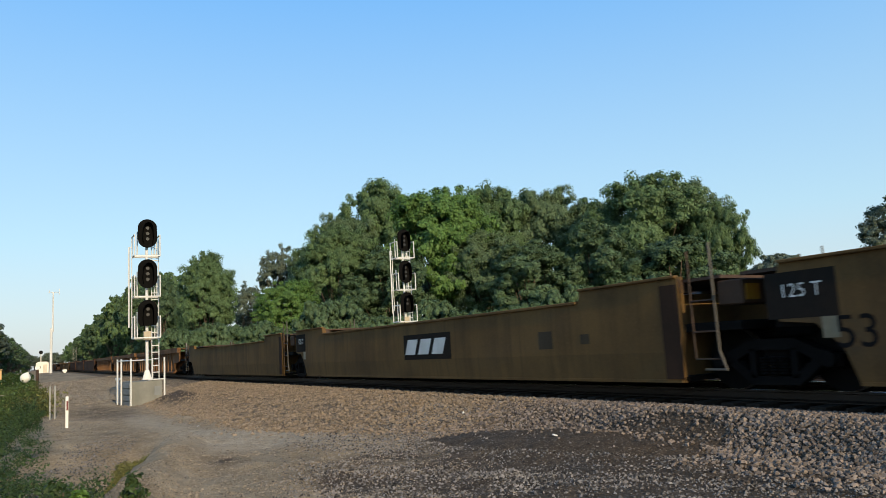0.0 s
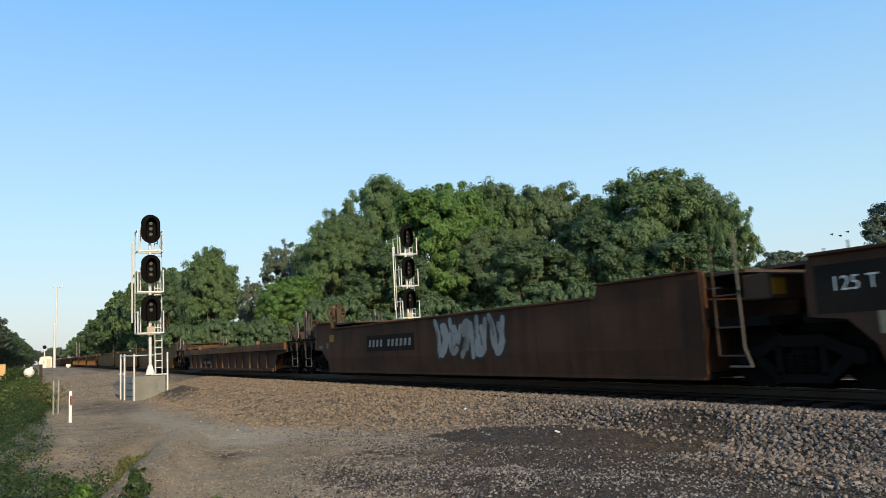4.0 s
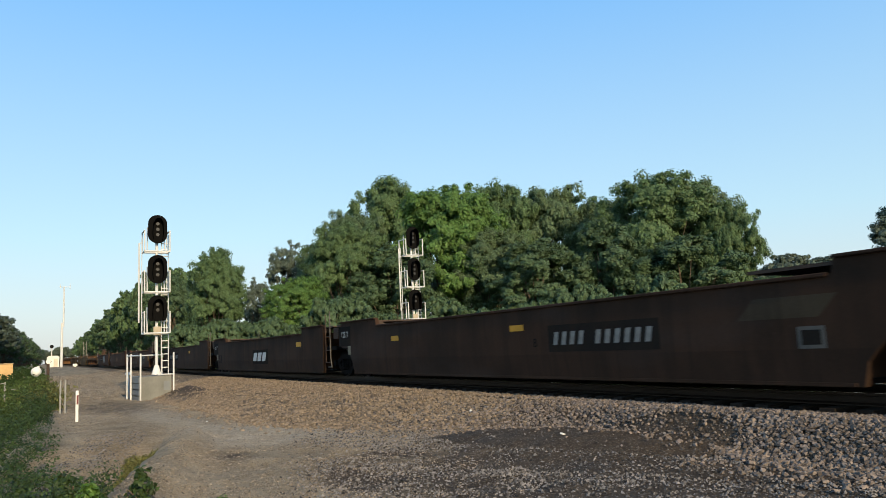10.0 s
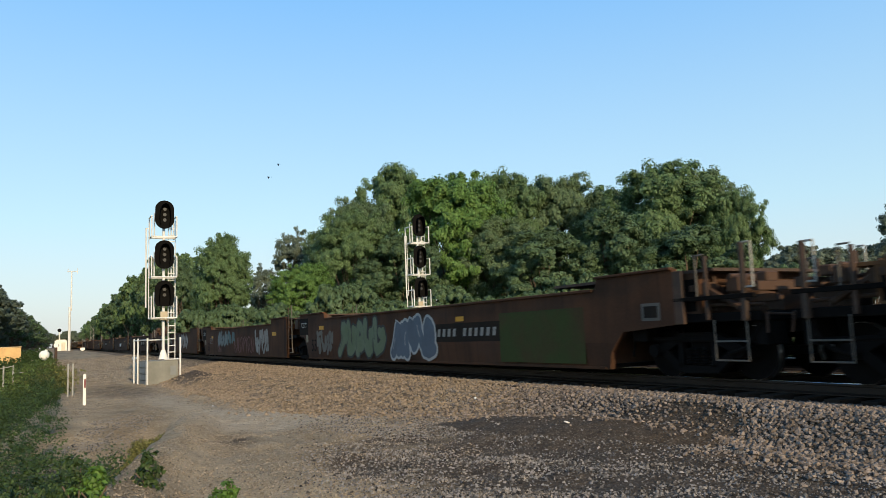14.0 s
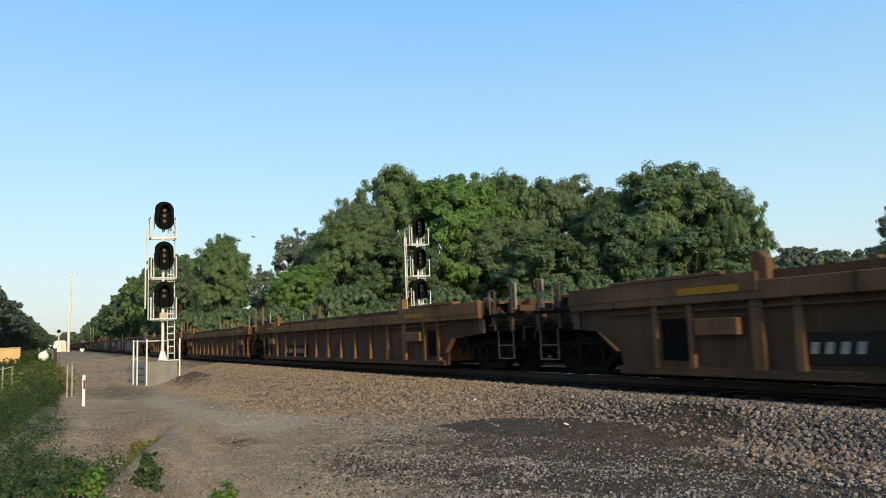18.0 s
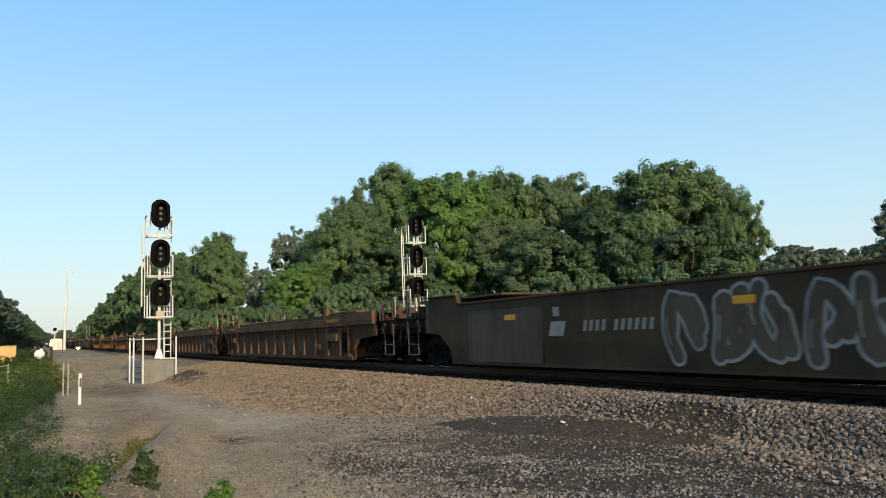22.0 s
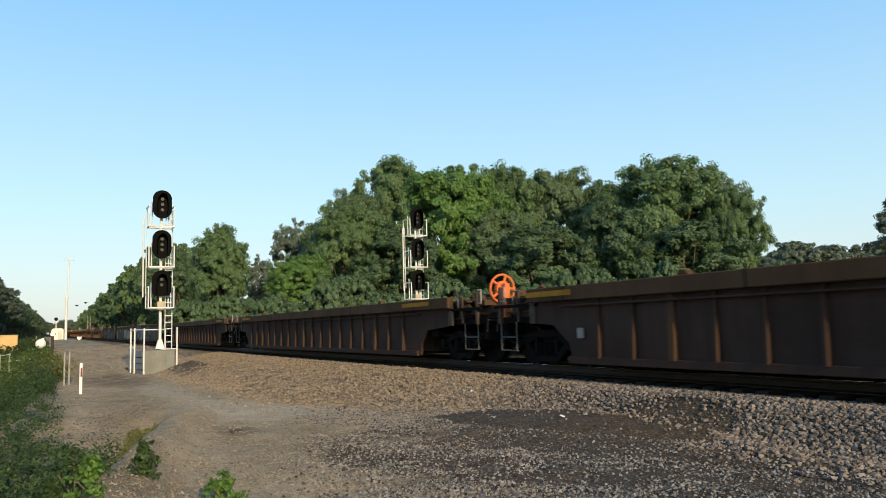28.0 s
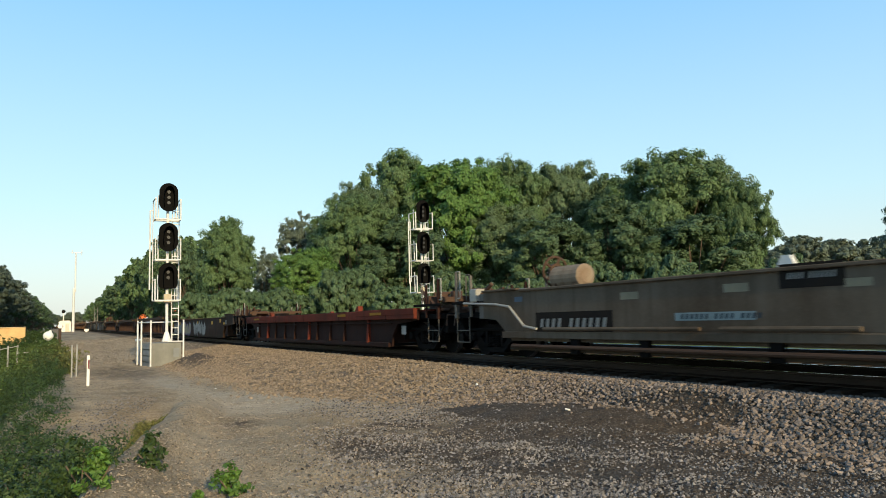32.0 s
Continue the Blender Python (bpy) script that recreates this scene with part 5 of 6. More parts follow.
        part("air_tank", bm, tank_m or RUSTY, unit, "dusty cylindrical air tank" if tank_m else "rusty cylindrical air tank")
        for e in (p + 0.15, q - 0.15):
            part("tank_bracket", boxes((-1.15, -0.75, ye + d * e - 0.03, ye + d * e + 0.03, min(raised - 0.1, z - r - 0.1), z - 0.02), bevel=0.005), RUSTY, unit)
    if wheel:
        ye, d, m = (y1, -1, wheel[1]) if wheel[0] == "front" else (y0, 1, wheel[1])
        at = wheel[3] if len(wheel) > 3 else 0.75
        bm = bmesh.new()
        wx = -0.85 if m is ORANGE else -0.55
        c = Vector((wx, ye + d * at, wheel[2]))
        for i in range(16):
            p, q = 6.2832 * i / 16, 6.2832 * (i + 1) / 16
            rod(bm, c + Vector((math.cos(p) * 0.34, 0, math.sin(p) * 0.34)), c + Vector((math.cos(q) * 0.34, 0, math.sin(q) * 0.34)), 0.03, 6)
        for i in range(5):
            p = 6.2832 * i / 5
            rod(bm, c, c + Vector((math.cos(p) * 0.33, 0, math.sin(p) * 0.33)), 0.035, 6)
        rod(bm, c + Vector((0, -0.05, 0)), c + Vector((0, 0.05, 0)), 0.19, 14)
        part("brake_wheel", bm, m, unit, "spoked hand brake wheel")
        part("brake_stand", boxes((wx - 0.07, wx + 0.07, ye + d * at - 0.22, ye + d * at - 0.04, 1.0, wheel[2] + 0.12), bevel=0.01), RUSTY if m is not ORANGE else ORANGE, unit)
    return unit


def notice(unit, y, z, text="125 T"):
    panel_marks(unit, [("notice_panel", y - 1.0, y + 0.06, z - 0.24, z + 0.40, PANEL, 0), ("route_card", y - 0.98, y - 0.74, z - 0.52, z - 0.24, SPRAY["sand"], 0)], -HALF - 0.004)
    letters(unit, text, y - 0.16, z + 0.05, 0.27, WHITE)


def consist():
    """The train from head to tail: joint places at the start, the kind of each joint, and the cars between them."""
    out = []
    smooth3 = "smooth-sided %s articulated container well car, empty"
    rib3 = "ribbed %s articulated container well car, empty"

    def add(s_front, s_rear, front, rear, style, paint_m, label, **kw):
        u = well_car(s_front - s_rear, front, rear, style, paint_m, label, **kw)
        out.append((u, (s_front + s_rear) / 2))
        return u

    # cars ahead, already far down the line
    s = 49.9
    far_kinds = [("r", OCHRE, "ochre"), ("r", OCHRE, "ochre"), ("r", OCHRE, "ochre"), ("s", BROWN, "brown"), ("s", BROWN, "brown"), ("s", BROWN, "brown"), ("s", TAN, "tan"), ("s", TAN, "tan"), ("r", DARKRUST, "dark rusty"), ("s", BROWN, "brown"), ("s", UMBER, "umber"), ("s", BROWN, "brown"),
                 ("r", OCHRE, "ochre"), ("r", OCHRE, "ochre"), ("s", BROWN, "brown"), ("s", UMBER, "umber"), ("s", BROWN, "brown"), ("s", TAN, "tan"), ("s", BROWN, "brown")]
    ahead = []
    for i, (st, m, word) in enumerate(far_kinds):
        ln = (22.2, 20.4, 22.2)[i % 3]
        fr, re = (("J", "C"), ("J", "J"), ("C", "J"))[i % 3]
        ahead.append((s + ln, s, fr, re, "smooth" if st == "s" else "ribbed", m, (smooth3 if st == "s" else rib3) % word, st))
        s += ln
    for a, b, fr, re, st, m, lab, k in reversed(ahead):
        add(a, b, fr, re, st, m, lab, far=True)

    def mark(u, name, yl, yr, z0, z1, m, slant=0.0):
        panel_marks(u, [(name, yr, yl, z0, z1, m, slant)])

    def flags(u, *places):
        for yl, yr, z0, z1 in places:
            panel_marks(u, [("reflector", yr, yl, z0, z1, YELLOW, 0)], -HALF - 0.016)

    def number(u, yl, yr, z0, z1, panel=True, count=10, m=None):
        """Owner's letters and number as plain bars, on a dark panel."""
        if panel:
            mark(u, "number_panel", yl + 0.12, yr - 0.12, z0 - 0.08, z1 + 0.08, PANEL)
        w = (yl - yr) / (count + 0.9)
        bars(u, yl, z0 + 0.04, count, z1 - z0 - 0.08, w, m or DIMWHITE, (4,))

    def owner(u, yl, yr, z0, z1):
        mark(u, "logo_panel", yl, yr, z0, z1, PANEL)
        w = (yl - yr - 0.3) / 3
        for i in range(3):
            q = yl - 0.06 - i * w
            panel_marks(u, [("logo_block", q - w * 0.76, q, z0 + 0.13, z1 - 0.13, WHITE, 0.2)], -HALF - 0.008)

    def strips(u):
        """Worn yellow ends of the top chord."""
        panel_marks(u, [("yellow_strip", 8.6, 10.1, 1.44, 1.55, YELLOWDULL, 0), ("yellow_strip", -9.9, -8.3, 1.44, 1.55, YELLOWDULL, 0)], -HALF - 0.12)

    def well_no(u, yl, z, size=0.6):
        letters(u, "53", yl, z, size, BLACK)

    S = SPRAY
    # three tan wells
    u = add(49.9, 27.84, "C", "J", "smooth", TAN, smooth3 % "tan")
    u = add(27.84, 7.01, "J", "J", "smooth", TAN, smooth3 % "tan")
    owner(u, 0.8, -1.75, 0.62, 1.28)
    notice(u, 9.9, 1.27)
    mark(u, "dark_patch", -5.3, -5.75, 0.75, 1.1, GREYBROWN)
    mark(u, "dark_patch", -6.6, -6.85, 0.82, 1.0, GREYBROWN)
    u = add(7.01, -15.0, "J", "C", "smooth", TAN, smooth3 % "tan")
    notice(u, 10.7, 1.27)
    well_no(u, 9.8, 0.62)
    letters(u, "A", -0.2, 0.78, 0.3, BLACK)
    number(u, -0.87, -3.29, 0.78, 1.14, False, m=SPRAY["sand"])
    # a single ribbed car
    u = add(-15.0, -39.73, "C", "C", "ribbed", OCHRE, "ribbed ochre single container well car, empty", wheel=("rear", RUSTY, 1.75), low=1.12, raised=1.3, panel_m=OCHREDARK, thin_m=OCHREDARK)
    number(u, 5.12, 3.14, 0.41, 0.68)
    well_no(u, 1.2, 0.5, 0.42)
    # three brown wells with spray paint
    u = add(-39.73, -60.39, "C", "J", "smooth", BROWN, smooth3 % "brown, spray-painted", wheel=("front", RUSTY, 2.25, 1.55), post_top={"C-1": 2.35})
    mark(u, "orange_patch", 7.18, 6.76, 1.16, 1.4, YELLOWDULL)
    mark(u, "pale_patch", 8.25, 7.86, 0.94, 1.05, S["grey"])
    mark(u, "pale_patch", 7.5, 7.3, 0.95, 1.12, S["grey"])
    number(u, 3.88, 0.95, 0.86, 1.17)
    spray(u, -0.34, -3.5, 0.5, 1.55, S["silver"], S["black"], 1, 5, "spiky")
    u = add(-60.39, -81.22, "J", "J", "smooth", BROWN, smooth3 % "brown")
    notice(u, 9.8, 1.27)
    mark(u, "faded_logo", 1.3, -0.5, 0.7, 1.15, OLDOCHRE)
    u = add(-81.22, -102.21, "J", "C", "smooth", BROWN, smooth3 % "brown, spray-painted", post_top={"C1": 2.35})
    notice(u, 9.7, 1.27)
    spray(u, 5.52, 1.35, 0.45, 1.55, BROWN, S["grey"], 2, 5)
    spray(u, 1.2, 0.6, 1.0, 1.45, BROWN, S["grey"], 52, 1)
    number(u, -1.5, -4.23, 0.82, 1.2)
    scrawl(u, -1.04, 0.32, 2.4, 0.45, S["grey"], 3)
    scrawl(u, -3.5, 0.4, 1.0, 0.5, S["grey"], 53)
    flags(u, (6.2, 5.8, 1.1, 1.25))
    mark(u, "gold_patch", -6.2, -7.0, 0.7, 1.15, YELLOWDULL)
    # three darker wells
    u = add(-102.21, -125.33, "C", "J", "smooth", UMBER, smooth3 % "dark brown", post_top={"C-1": 2.35})
    well_no(u, 6.37, 0.5, 0.55)
    letters(u, "0", 5.4, 0.75, 0.35, GREYBROWN)
    number(u, 3.4, 0.1, 0.8, 1.15)
    flags(u, (-4.2, -4.7, 1.15, 1.3), (8.6, 8.2, 1.0, 1.2))
    mark(u, "route_card", 7.6, 7.35, 0.85, 1.1, S["sand"])
    u = add(-125.33, -145.32, "J", "J", "smooth", UMBER, smooth3 % "dark brown")
    notice(u, 9.45, 1.2)
    well_no(u, 8.19, 0.52, 0.62)
    owner(u, 1.06, -1.5, 0.46, 1.1)
    flags(u, (-5.56, -6.17, 1.12, 1.3))
    u = add(-145.32, -167.2, "J", "C", "smooth", UMBER, smooth3 % "dark brown, patched", tanks=("rear", 1.0, 1.6, 0.18, 0.3), wheel=("rear", RUSTY, 2.0, 0.3))
    notice(u, 10.65, 1.27)
    number(u, -1.1, -3.9, 0.75, 1.12)
    letters(u, "B", -0.45, 0.78, 0.25, BLACK)
    flags(u, (0.37, -0.14, 1.13, 1.26), (6.5, 6.0, 1.1, 1.24))
    mark(u, "inspection_frame", -6.56, -6.97, 0.63, 0.93, S["grey"])
    panel_marks(u, [("frame_field", -6.91, -6.62, 0.68, 0.88, PANEL, 0)], -HALF - 0.008)
    mark(u, "grey_smear", -5.6, -6.9, 1.05, 1.35, GREYBROWN, 0.3)
    # three wells thick with spray paint
    u = add(-167.2, -189.26, "C", "J", "smooth", BROWN, smooth3 % "rusty brown, spray-painted", tanks=("front", 3.5, 4.3, 0.18, 0.12), wheel=("front", RUSTY, 2.1, 2.2))
    mark(u, "pale_smear", 6.0, 4.1, 0.35, 1.35, GREYBROWN, 0.2)
    well_no(u, 7.1, 0.45, 0.6)
    number(u, 3.45, 0.6, 0.8, 1.15)
    flags(u, (2.09, 1.7, 1.3, 1.42), (-0.9, -1.29, 1.22, 1.36), (5.4, 5.0, 1.15, 1.28))
    scrawl(u, 0.73, 0.34, 1.3, 0.4, S["black"], 4)
    scrawl(u, -0.81, 0.4, 1.1, 0.4, S["black"], 54)
    scrawl(u, 5.9, 1.25, 3.4, 0.22, S["grey"], 5)
    scrawl(u, 0.2, 1.12, 2.0, 0.35, S["grey"], 55)
    spray(u, -2.52, -6.3, 0.25, 1.55, S["silver"], None, 6, 4, "spiky")
    u = add(-189.26, -209.55, "J", "J", "smooth", BROWN, smooth3 % "rusty brown, spray-painted")
    notice(u, 9.3, 1.26)
    well_no(u, 7.79, 0.39, 0.62)
    scrawl(u, 7.05, 0.75, 0.7, 0.42, S["silver"], 9)
    flags(u, (6.61, 6.13, 1.11, 1.24))
    spray(u, 3.0, 0.6, 0.75, 1.5, S["teal"], None, 57, 3, "spiky")
    spray(u, 4.9, 1.6, 0.62, 1.52, S["sky"], S["black"], 7, 4, "spiky")
    scrawl(u, 4.92, 0.32, 1.05, 0.4, S["maroon"], 8, 0.04)
    scrawl(u, 0.8, 0.3, 4.2, 0.8, S["maroon"], 19, 0.06)
    spray(u, -3.5, -5.9, 0.2, 1.45, S["silver"], None, 60, 3, "spiky")
    flags(u, (-6.63, -7.27, 1.08, 1.24))
    u = add(-209.55, -231.77, "J", "C", "smooth", BROWN, smooth3 % "rusty brown, spray-painted")
    notice(u, 10.6, 1.27)
    well_no(u, 9.22, 0.42, 0.62)
    spray(u, 8.62, 6.86, 0.25, 1.2, S["grey"], None, 11, 3, "spiky")
    flags(u, (8.3, 7.8, 1.2, 1.34))
    spray(u, 6.26, 2.42, 0.22, 1.5, S["mint"], S["black"], 12, 5)
    spray(u, 1.89, -0.69, 0.22, 1.42, S["steelblue"], S["white"], 13, 3)
    number(u, -0.96, -3.9, 0.76, 1.06)
    mark(u, "overpainted_patch", -3.98, -6.95, 0.22, 1.3, GREENPATCH)
    mark(u, "inspection_frame", -8.5, -8.94, 0.98, 1.28, S["grey"])
    panel_marks(u, [("frame_field", -8.88, -8.56, 1.03, 1.23, PANEL, 0)], -HALF - 0.008)
    flags(u, (-2.0, -2.4, 1.18, 1.3))
    # two sets of three ribbed ochre wells
    kw = dict(low=1.37, raised=1.66)
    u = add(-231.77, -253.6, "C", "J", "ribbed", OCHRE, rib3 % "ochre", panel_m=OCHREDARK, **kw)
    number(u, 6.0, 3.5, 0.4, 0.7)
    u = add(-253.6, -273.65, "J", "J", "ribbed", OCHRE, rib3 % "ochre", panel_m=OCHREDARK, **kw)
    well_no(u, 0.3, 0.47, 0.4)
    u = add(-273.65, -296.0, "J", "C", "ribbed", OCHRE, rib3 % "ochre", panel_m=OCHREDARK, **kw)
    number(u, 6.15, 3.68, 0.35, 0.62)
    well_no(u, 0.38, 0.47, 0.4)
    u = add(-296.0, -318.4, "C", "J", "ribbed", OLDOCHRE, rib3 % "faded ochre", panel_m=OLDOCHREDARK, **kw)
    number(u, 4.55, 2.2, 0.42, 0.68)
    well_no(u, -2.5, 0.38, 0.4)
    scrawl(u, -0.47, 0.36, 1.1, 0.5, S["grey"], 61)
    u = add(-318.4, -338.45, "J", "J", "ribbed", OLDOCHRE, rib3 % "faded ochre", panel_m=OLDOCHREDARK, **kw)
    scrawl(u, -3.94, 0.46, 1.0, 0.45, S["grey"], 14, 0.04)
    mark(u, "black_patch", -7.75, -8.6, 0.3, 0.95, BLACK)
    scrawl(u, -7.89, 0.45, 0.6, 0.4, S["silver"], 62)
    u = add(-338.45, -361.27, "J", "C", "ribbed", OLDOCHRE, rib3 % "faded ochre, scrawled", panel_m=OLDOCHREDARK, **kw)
    for i, (yl, ln) in enumerate(((3.32, 1.05), (1.88, 1.1), (0.45, 1.9), (-2.31, 1.25))):
        scrawl(u, yl, 0.28, ln, 0.58, S["grey"], 20 + i, 0.035)
    mark(u, "yellow_square", -4.48, -4.8, 0.46, 0.65, YELLOWDULL)
    # three grey-brown wells covered in spray paint
    u = add(-361.27, -383.08, "C", "J", "smooth", GREYBROWN, smooth3 % "grey-brown, spray-painted")
    mark(u, "pale_patch", 7.03, 4.09, 0.2, 1.38, PALEPATCH)
    mark(u, "white_mark", 3.87, 3.4, 0.76, 1.05, S["silver"], 0.1)
    mark(u, "white_mark", 3.7, 3.5, 1.15, 1.34, S["silver"], 0.0)
    number(u, 2.81, 0.9, 0.79, 1.1, False)
    spray(u, 0.71, -3.4, 0.25, 1.5, PALEPATCH, S["silver"], 30, 5, "spiky")
    spray(u, -4.74, -8.7, 0.25, 1.3, S["black"], S["steelblue"], 31, 5, "spiky")
    flags(u, (5.45, 5.01, 1.13, 1.25), (-0.71, -1.11, 1.18, 1.3))
    u = add(-383.08, -403.94, "J", "J", "smooth", GREYBROWN, smooth3 % "grey-brown, spray-painted")
    notice(u, 9.5, 1.26)
    spray(u, 7.92, 6.7, 0.22, 1.45, S["steelblue"], S["grey"], 32, 1)
    spray(u, 6.34, 0.3, 0.22, 1.4, PALEPATCH, S["black"], 33, 6)
    spray(u, -0.67, -3.72, 0.2, 1.4, S["silver"], S["black"], 34, 5, "spiky")
    spray(u, -4.27, -7.26, 0.18, 1.25, S["sand"], S["teal"], 35, 3)
    flags(u, (6.83, 6.39, 1.11, 1.24), (3.72, 3.28, 1.14, 1.27), (0.85, 0.46, 1.2, 1.33), (-4.1, -4.6, 1.2, 1.34))
    u = add(-403.94, -425.7, "J", "C", "smooth", GREYBROWN, smooth3 % "grey-brown, spray-painted", wheel=("rear", RUSTY, 2.2), tanks=("rear", 1.3, 1.85, 0.22, 0.3))
    notice(u, 10.8, 1.26)
    well_no(u, 9.2, 0.37, 0.62)
    scrawl(u, 8.9, 1.0, 0.7, 0.4, S["grey"], 63)
    spray(u, 8.2, 4.3, 0.22, 1.55, S["blue"], S["white"], 36, 4)
    spray(u, 4.2, 2.9, 0.22, 1.05, S["grey"], S["white"], 37, 1)
    spray(u, 2.7, -1.69, 0.22, 1.5, GREYBROWN, S["silver"], 38, 5, "spiky")
    spray(u, -2.83, -8.2, 0.2, 1.42, PALEPATCH, S["black"], 39, 5)
    number(u, -0.9, -2.6, 0.8, 1.1, False, m=S["steelblue"])
    flags(u, (8.1, 7.6, 1.0, 1.14), (5.0, 4.5, 1.25, 1.38), (-5.37, -5.85, 1.11, 1.24), (-8.51, -9.01, 1.28, 1.5))
    # three single dark ribbed cars
    kw = dict(low=1.46, raised=1.56, chord_m=RUSTCHORD, thin_m=DARKRUST, ribs=18, tall_posts=False)
    u = add(-425.7, -449.6, "C", "C", "ribbed", DARKRUST, "dark rusty ribbed container well car, empty", **kw)
    strips(u)
    u = add(-449.6, -474.78, "C", "C", "ribbed", DARKRUST, "dark rusty ribbed container well car, empty", wheel=("rear", ORANGE, 1.75, 0.25), **kw)
    strips(u)
    u = add(-474.78, -498.41, "C", "C", "ribbed", DARKRUST, "dark rusty ribbed container well car, empty", wheel=("rear", ORANGE, 1.75, 0.25), **kw)
    strips(u)
    mark(u, "white_plate", 8.6, 8.4, 0.6, 0.8, S["silver"])
    u = add(-498.41, -523.65, "C", "C", "smooth", UMBER, "smooth dark brown container well car with spray paint", low=1.30, raised=1.46, tall_posts=False, cut=0.9)
    spray(u, 9.9, 6.6, 0.22, 1.12, S["silver"], S["blue"], 43, 6, "spiky")
    spray(u, 6.5, 2.5, 0.2, 1.1, S["sand"], S["violet"], 40, 4)
    mark(u, "green_patch", 8.3, 7.9, 1.0, 1.2, S["teal"])
    spray(u, 1.25, -2.93, 0.22, 1.15, S["silver"], S["black"], 41, 6)
    flags(u, (7.2, 6.7, 0.95, 1.18), (-0.2, -0.6, 1.0, 1.15), (-4.93, -5.4, 0.92, 1.11), (-7.37, -7.78, 1.02, 1.22), (-8.41, -8.82, 0.9, 1.02), (10.3, 9.95, 0.85, 1.0))
    mark(u, "route_card", -8.95, -9.2, 0.9, 1.16, S["silver"])
    mark(u, "route_card", 10.75, 10.5, 0.95, 1.15, S["silver"])
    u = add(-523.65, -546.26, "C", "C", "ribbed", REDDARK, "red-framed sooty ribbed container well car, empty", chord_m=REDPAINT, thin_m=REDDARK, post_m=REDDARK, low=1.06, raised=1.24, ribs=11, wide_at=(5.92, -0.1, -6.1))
    mark(u, "white_plate", 7.9, 7.6, 0.5, 0.75, S["silver"])
    mark(u, "white_plate", -8.6, -8.9, 0.5, 0.75, S["silver"])
    panel_marks(u, [("yellow_strip", -7.4, -6.5, 1.08, 1.16, YELLOWDULL, 0), ("yellow_strip", -4.4, -3.6, 1.08, 1.16, YELLOWDULL, 0), ("yellow_strip", 7.0, 8.0, 1.08, 1.16, YELLOWDULL, 0)], -HALF - 0.12)
    u = add(-546.26, -570.6, "C", "C", "smooth", GREY, "grey smooth-sided container car with blue decals", low=1.50, raised=1.53, tanks=("front", 4.1, 5.0, 0.24, 0.2), wheel=("front", RUSTY, 1.9, 3.5), post_m=GRAB, sill=0.40, tank_m=TANK)
    number(u, 8.1, 5.95, 0.64, 0.92)
    number(u, 2.2, 1.45, 1.3, 1.48)
    mark(u, "decal", 4.31, 2.74, 0.79, 0.92, PALEBLUE)
    bars(u, 4.2, 0.81, 14, 0.09, 0.1, S["blue"], (6, 10))
    for yl, yr, z0, z1 in ((5.6, 5.14, 1.18, 1.31), (3.3, 2.84, 1.21, 1.34), (1.35, 0.98, 1.2, 1.31)):
        mark(u, "pale_decal", yl, yr, z0, z1, S["sand"])
    mark(u, "blue_decal", 9.0, 8.7, 1.25, 1.36, S["steelblue"])
    part("side_sill", boxes((-HALF - 0.1, -HALF + 0.02, -9.0, 9.4, 0.46, 0.60), bevel=0.01), GREY, u)
    for y in (-6.5, -3.6, -0.6, 2.4, 5.0, 6.9):
        part("hanger_bracket", boxes((-HALF - 0.07, -HALF + 0.02, y - 0.12, y + 0.12, 0.17, 0.47), bevel=0.01), GRIME, u)
        part("side_rail", rods([((-HALF - 0.12, y - 1.3, 0.66), (-HALF - 0.12, y + 0.9, 0.66))], 0.035, 8), GREY, u)
    part("brake_pipe", rods([((-HALF - 0.05, 11.15, 1.28), (-HALF - 0.05, 9.75, 1.22)), ((-HALF - 0.05, 9.75, 1.22), (-HALF - 0.05, 9.15, 1.15)), ((-HALF - 0.05, 9.15, 1.15), (-HALF - 0.05, 8.6, 0.72)), ((-HALF - 0.05, 8.6, 0.72), (-HALF - 0.05, 8.15, 0.66))], 0.028, 10), PALE, u, "pale bent brake pipe")
    part("lower_pipe", rods([((-HALF - 0.09, -9.0, 0.3), (-HALF - 0.09, 9.0, 0.3))], 0.04, 8), RUSTY, u)
    part("lower_sill", boxes((-HALF - 0.02, -HALF + 0.2, -9.2, 9.2, 0.2, 0.30), bevel=0.01), GREYBROWN, u)
    part("top_marker", slab([(2.05, 1.53), (2.35, 1.53), (2.27, 1.69), (2.13, 1.69)], -HALF, -HALF + 0.08), WHITE, u)
    part("valve_box", boxes((-HALF - 0.03, -HALF + 0.3, 10.6, 10.9, 1.3, 1.62), bevel=0.02), PALE, u)
    return out


CONSIST = consist()



def travelled(t):
    """Metres that the train has gone since the start."""
    return 16.63 * t + 0.0301 * t * t


def motions():
    for unit, s in CONSIST:
        rows = []
        for i in range(17):
            t = i * 2.0
            y = s + travelled(t)
            rows.append((t, pose(TRACK_X, y, rise(y))))
        walk(unit, rows)
    for bird, rows in BIRDS:
        walk(bird, rows)


BIRDS = []
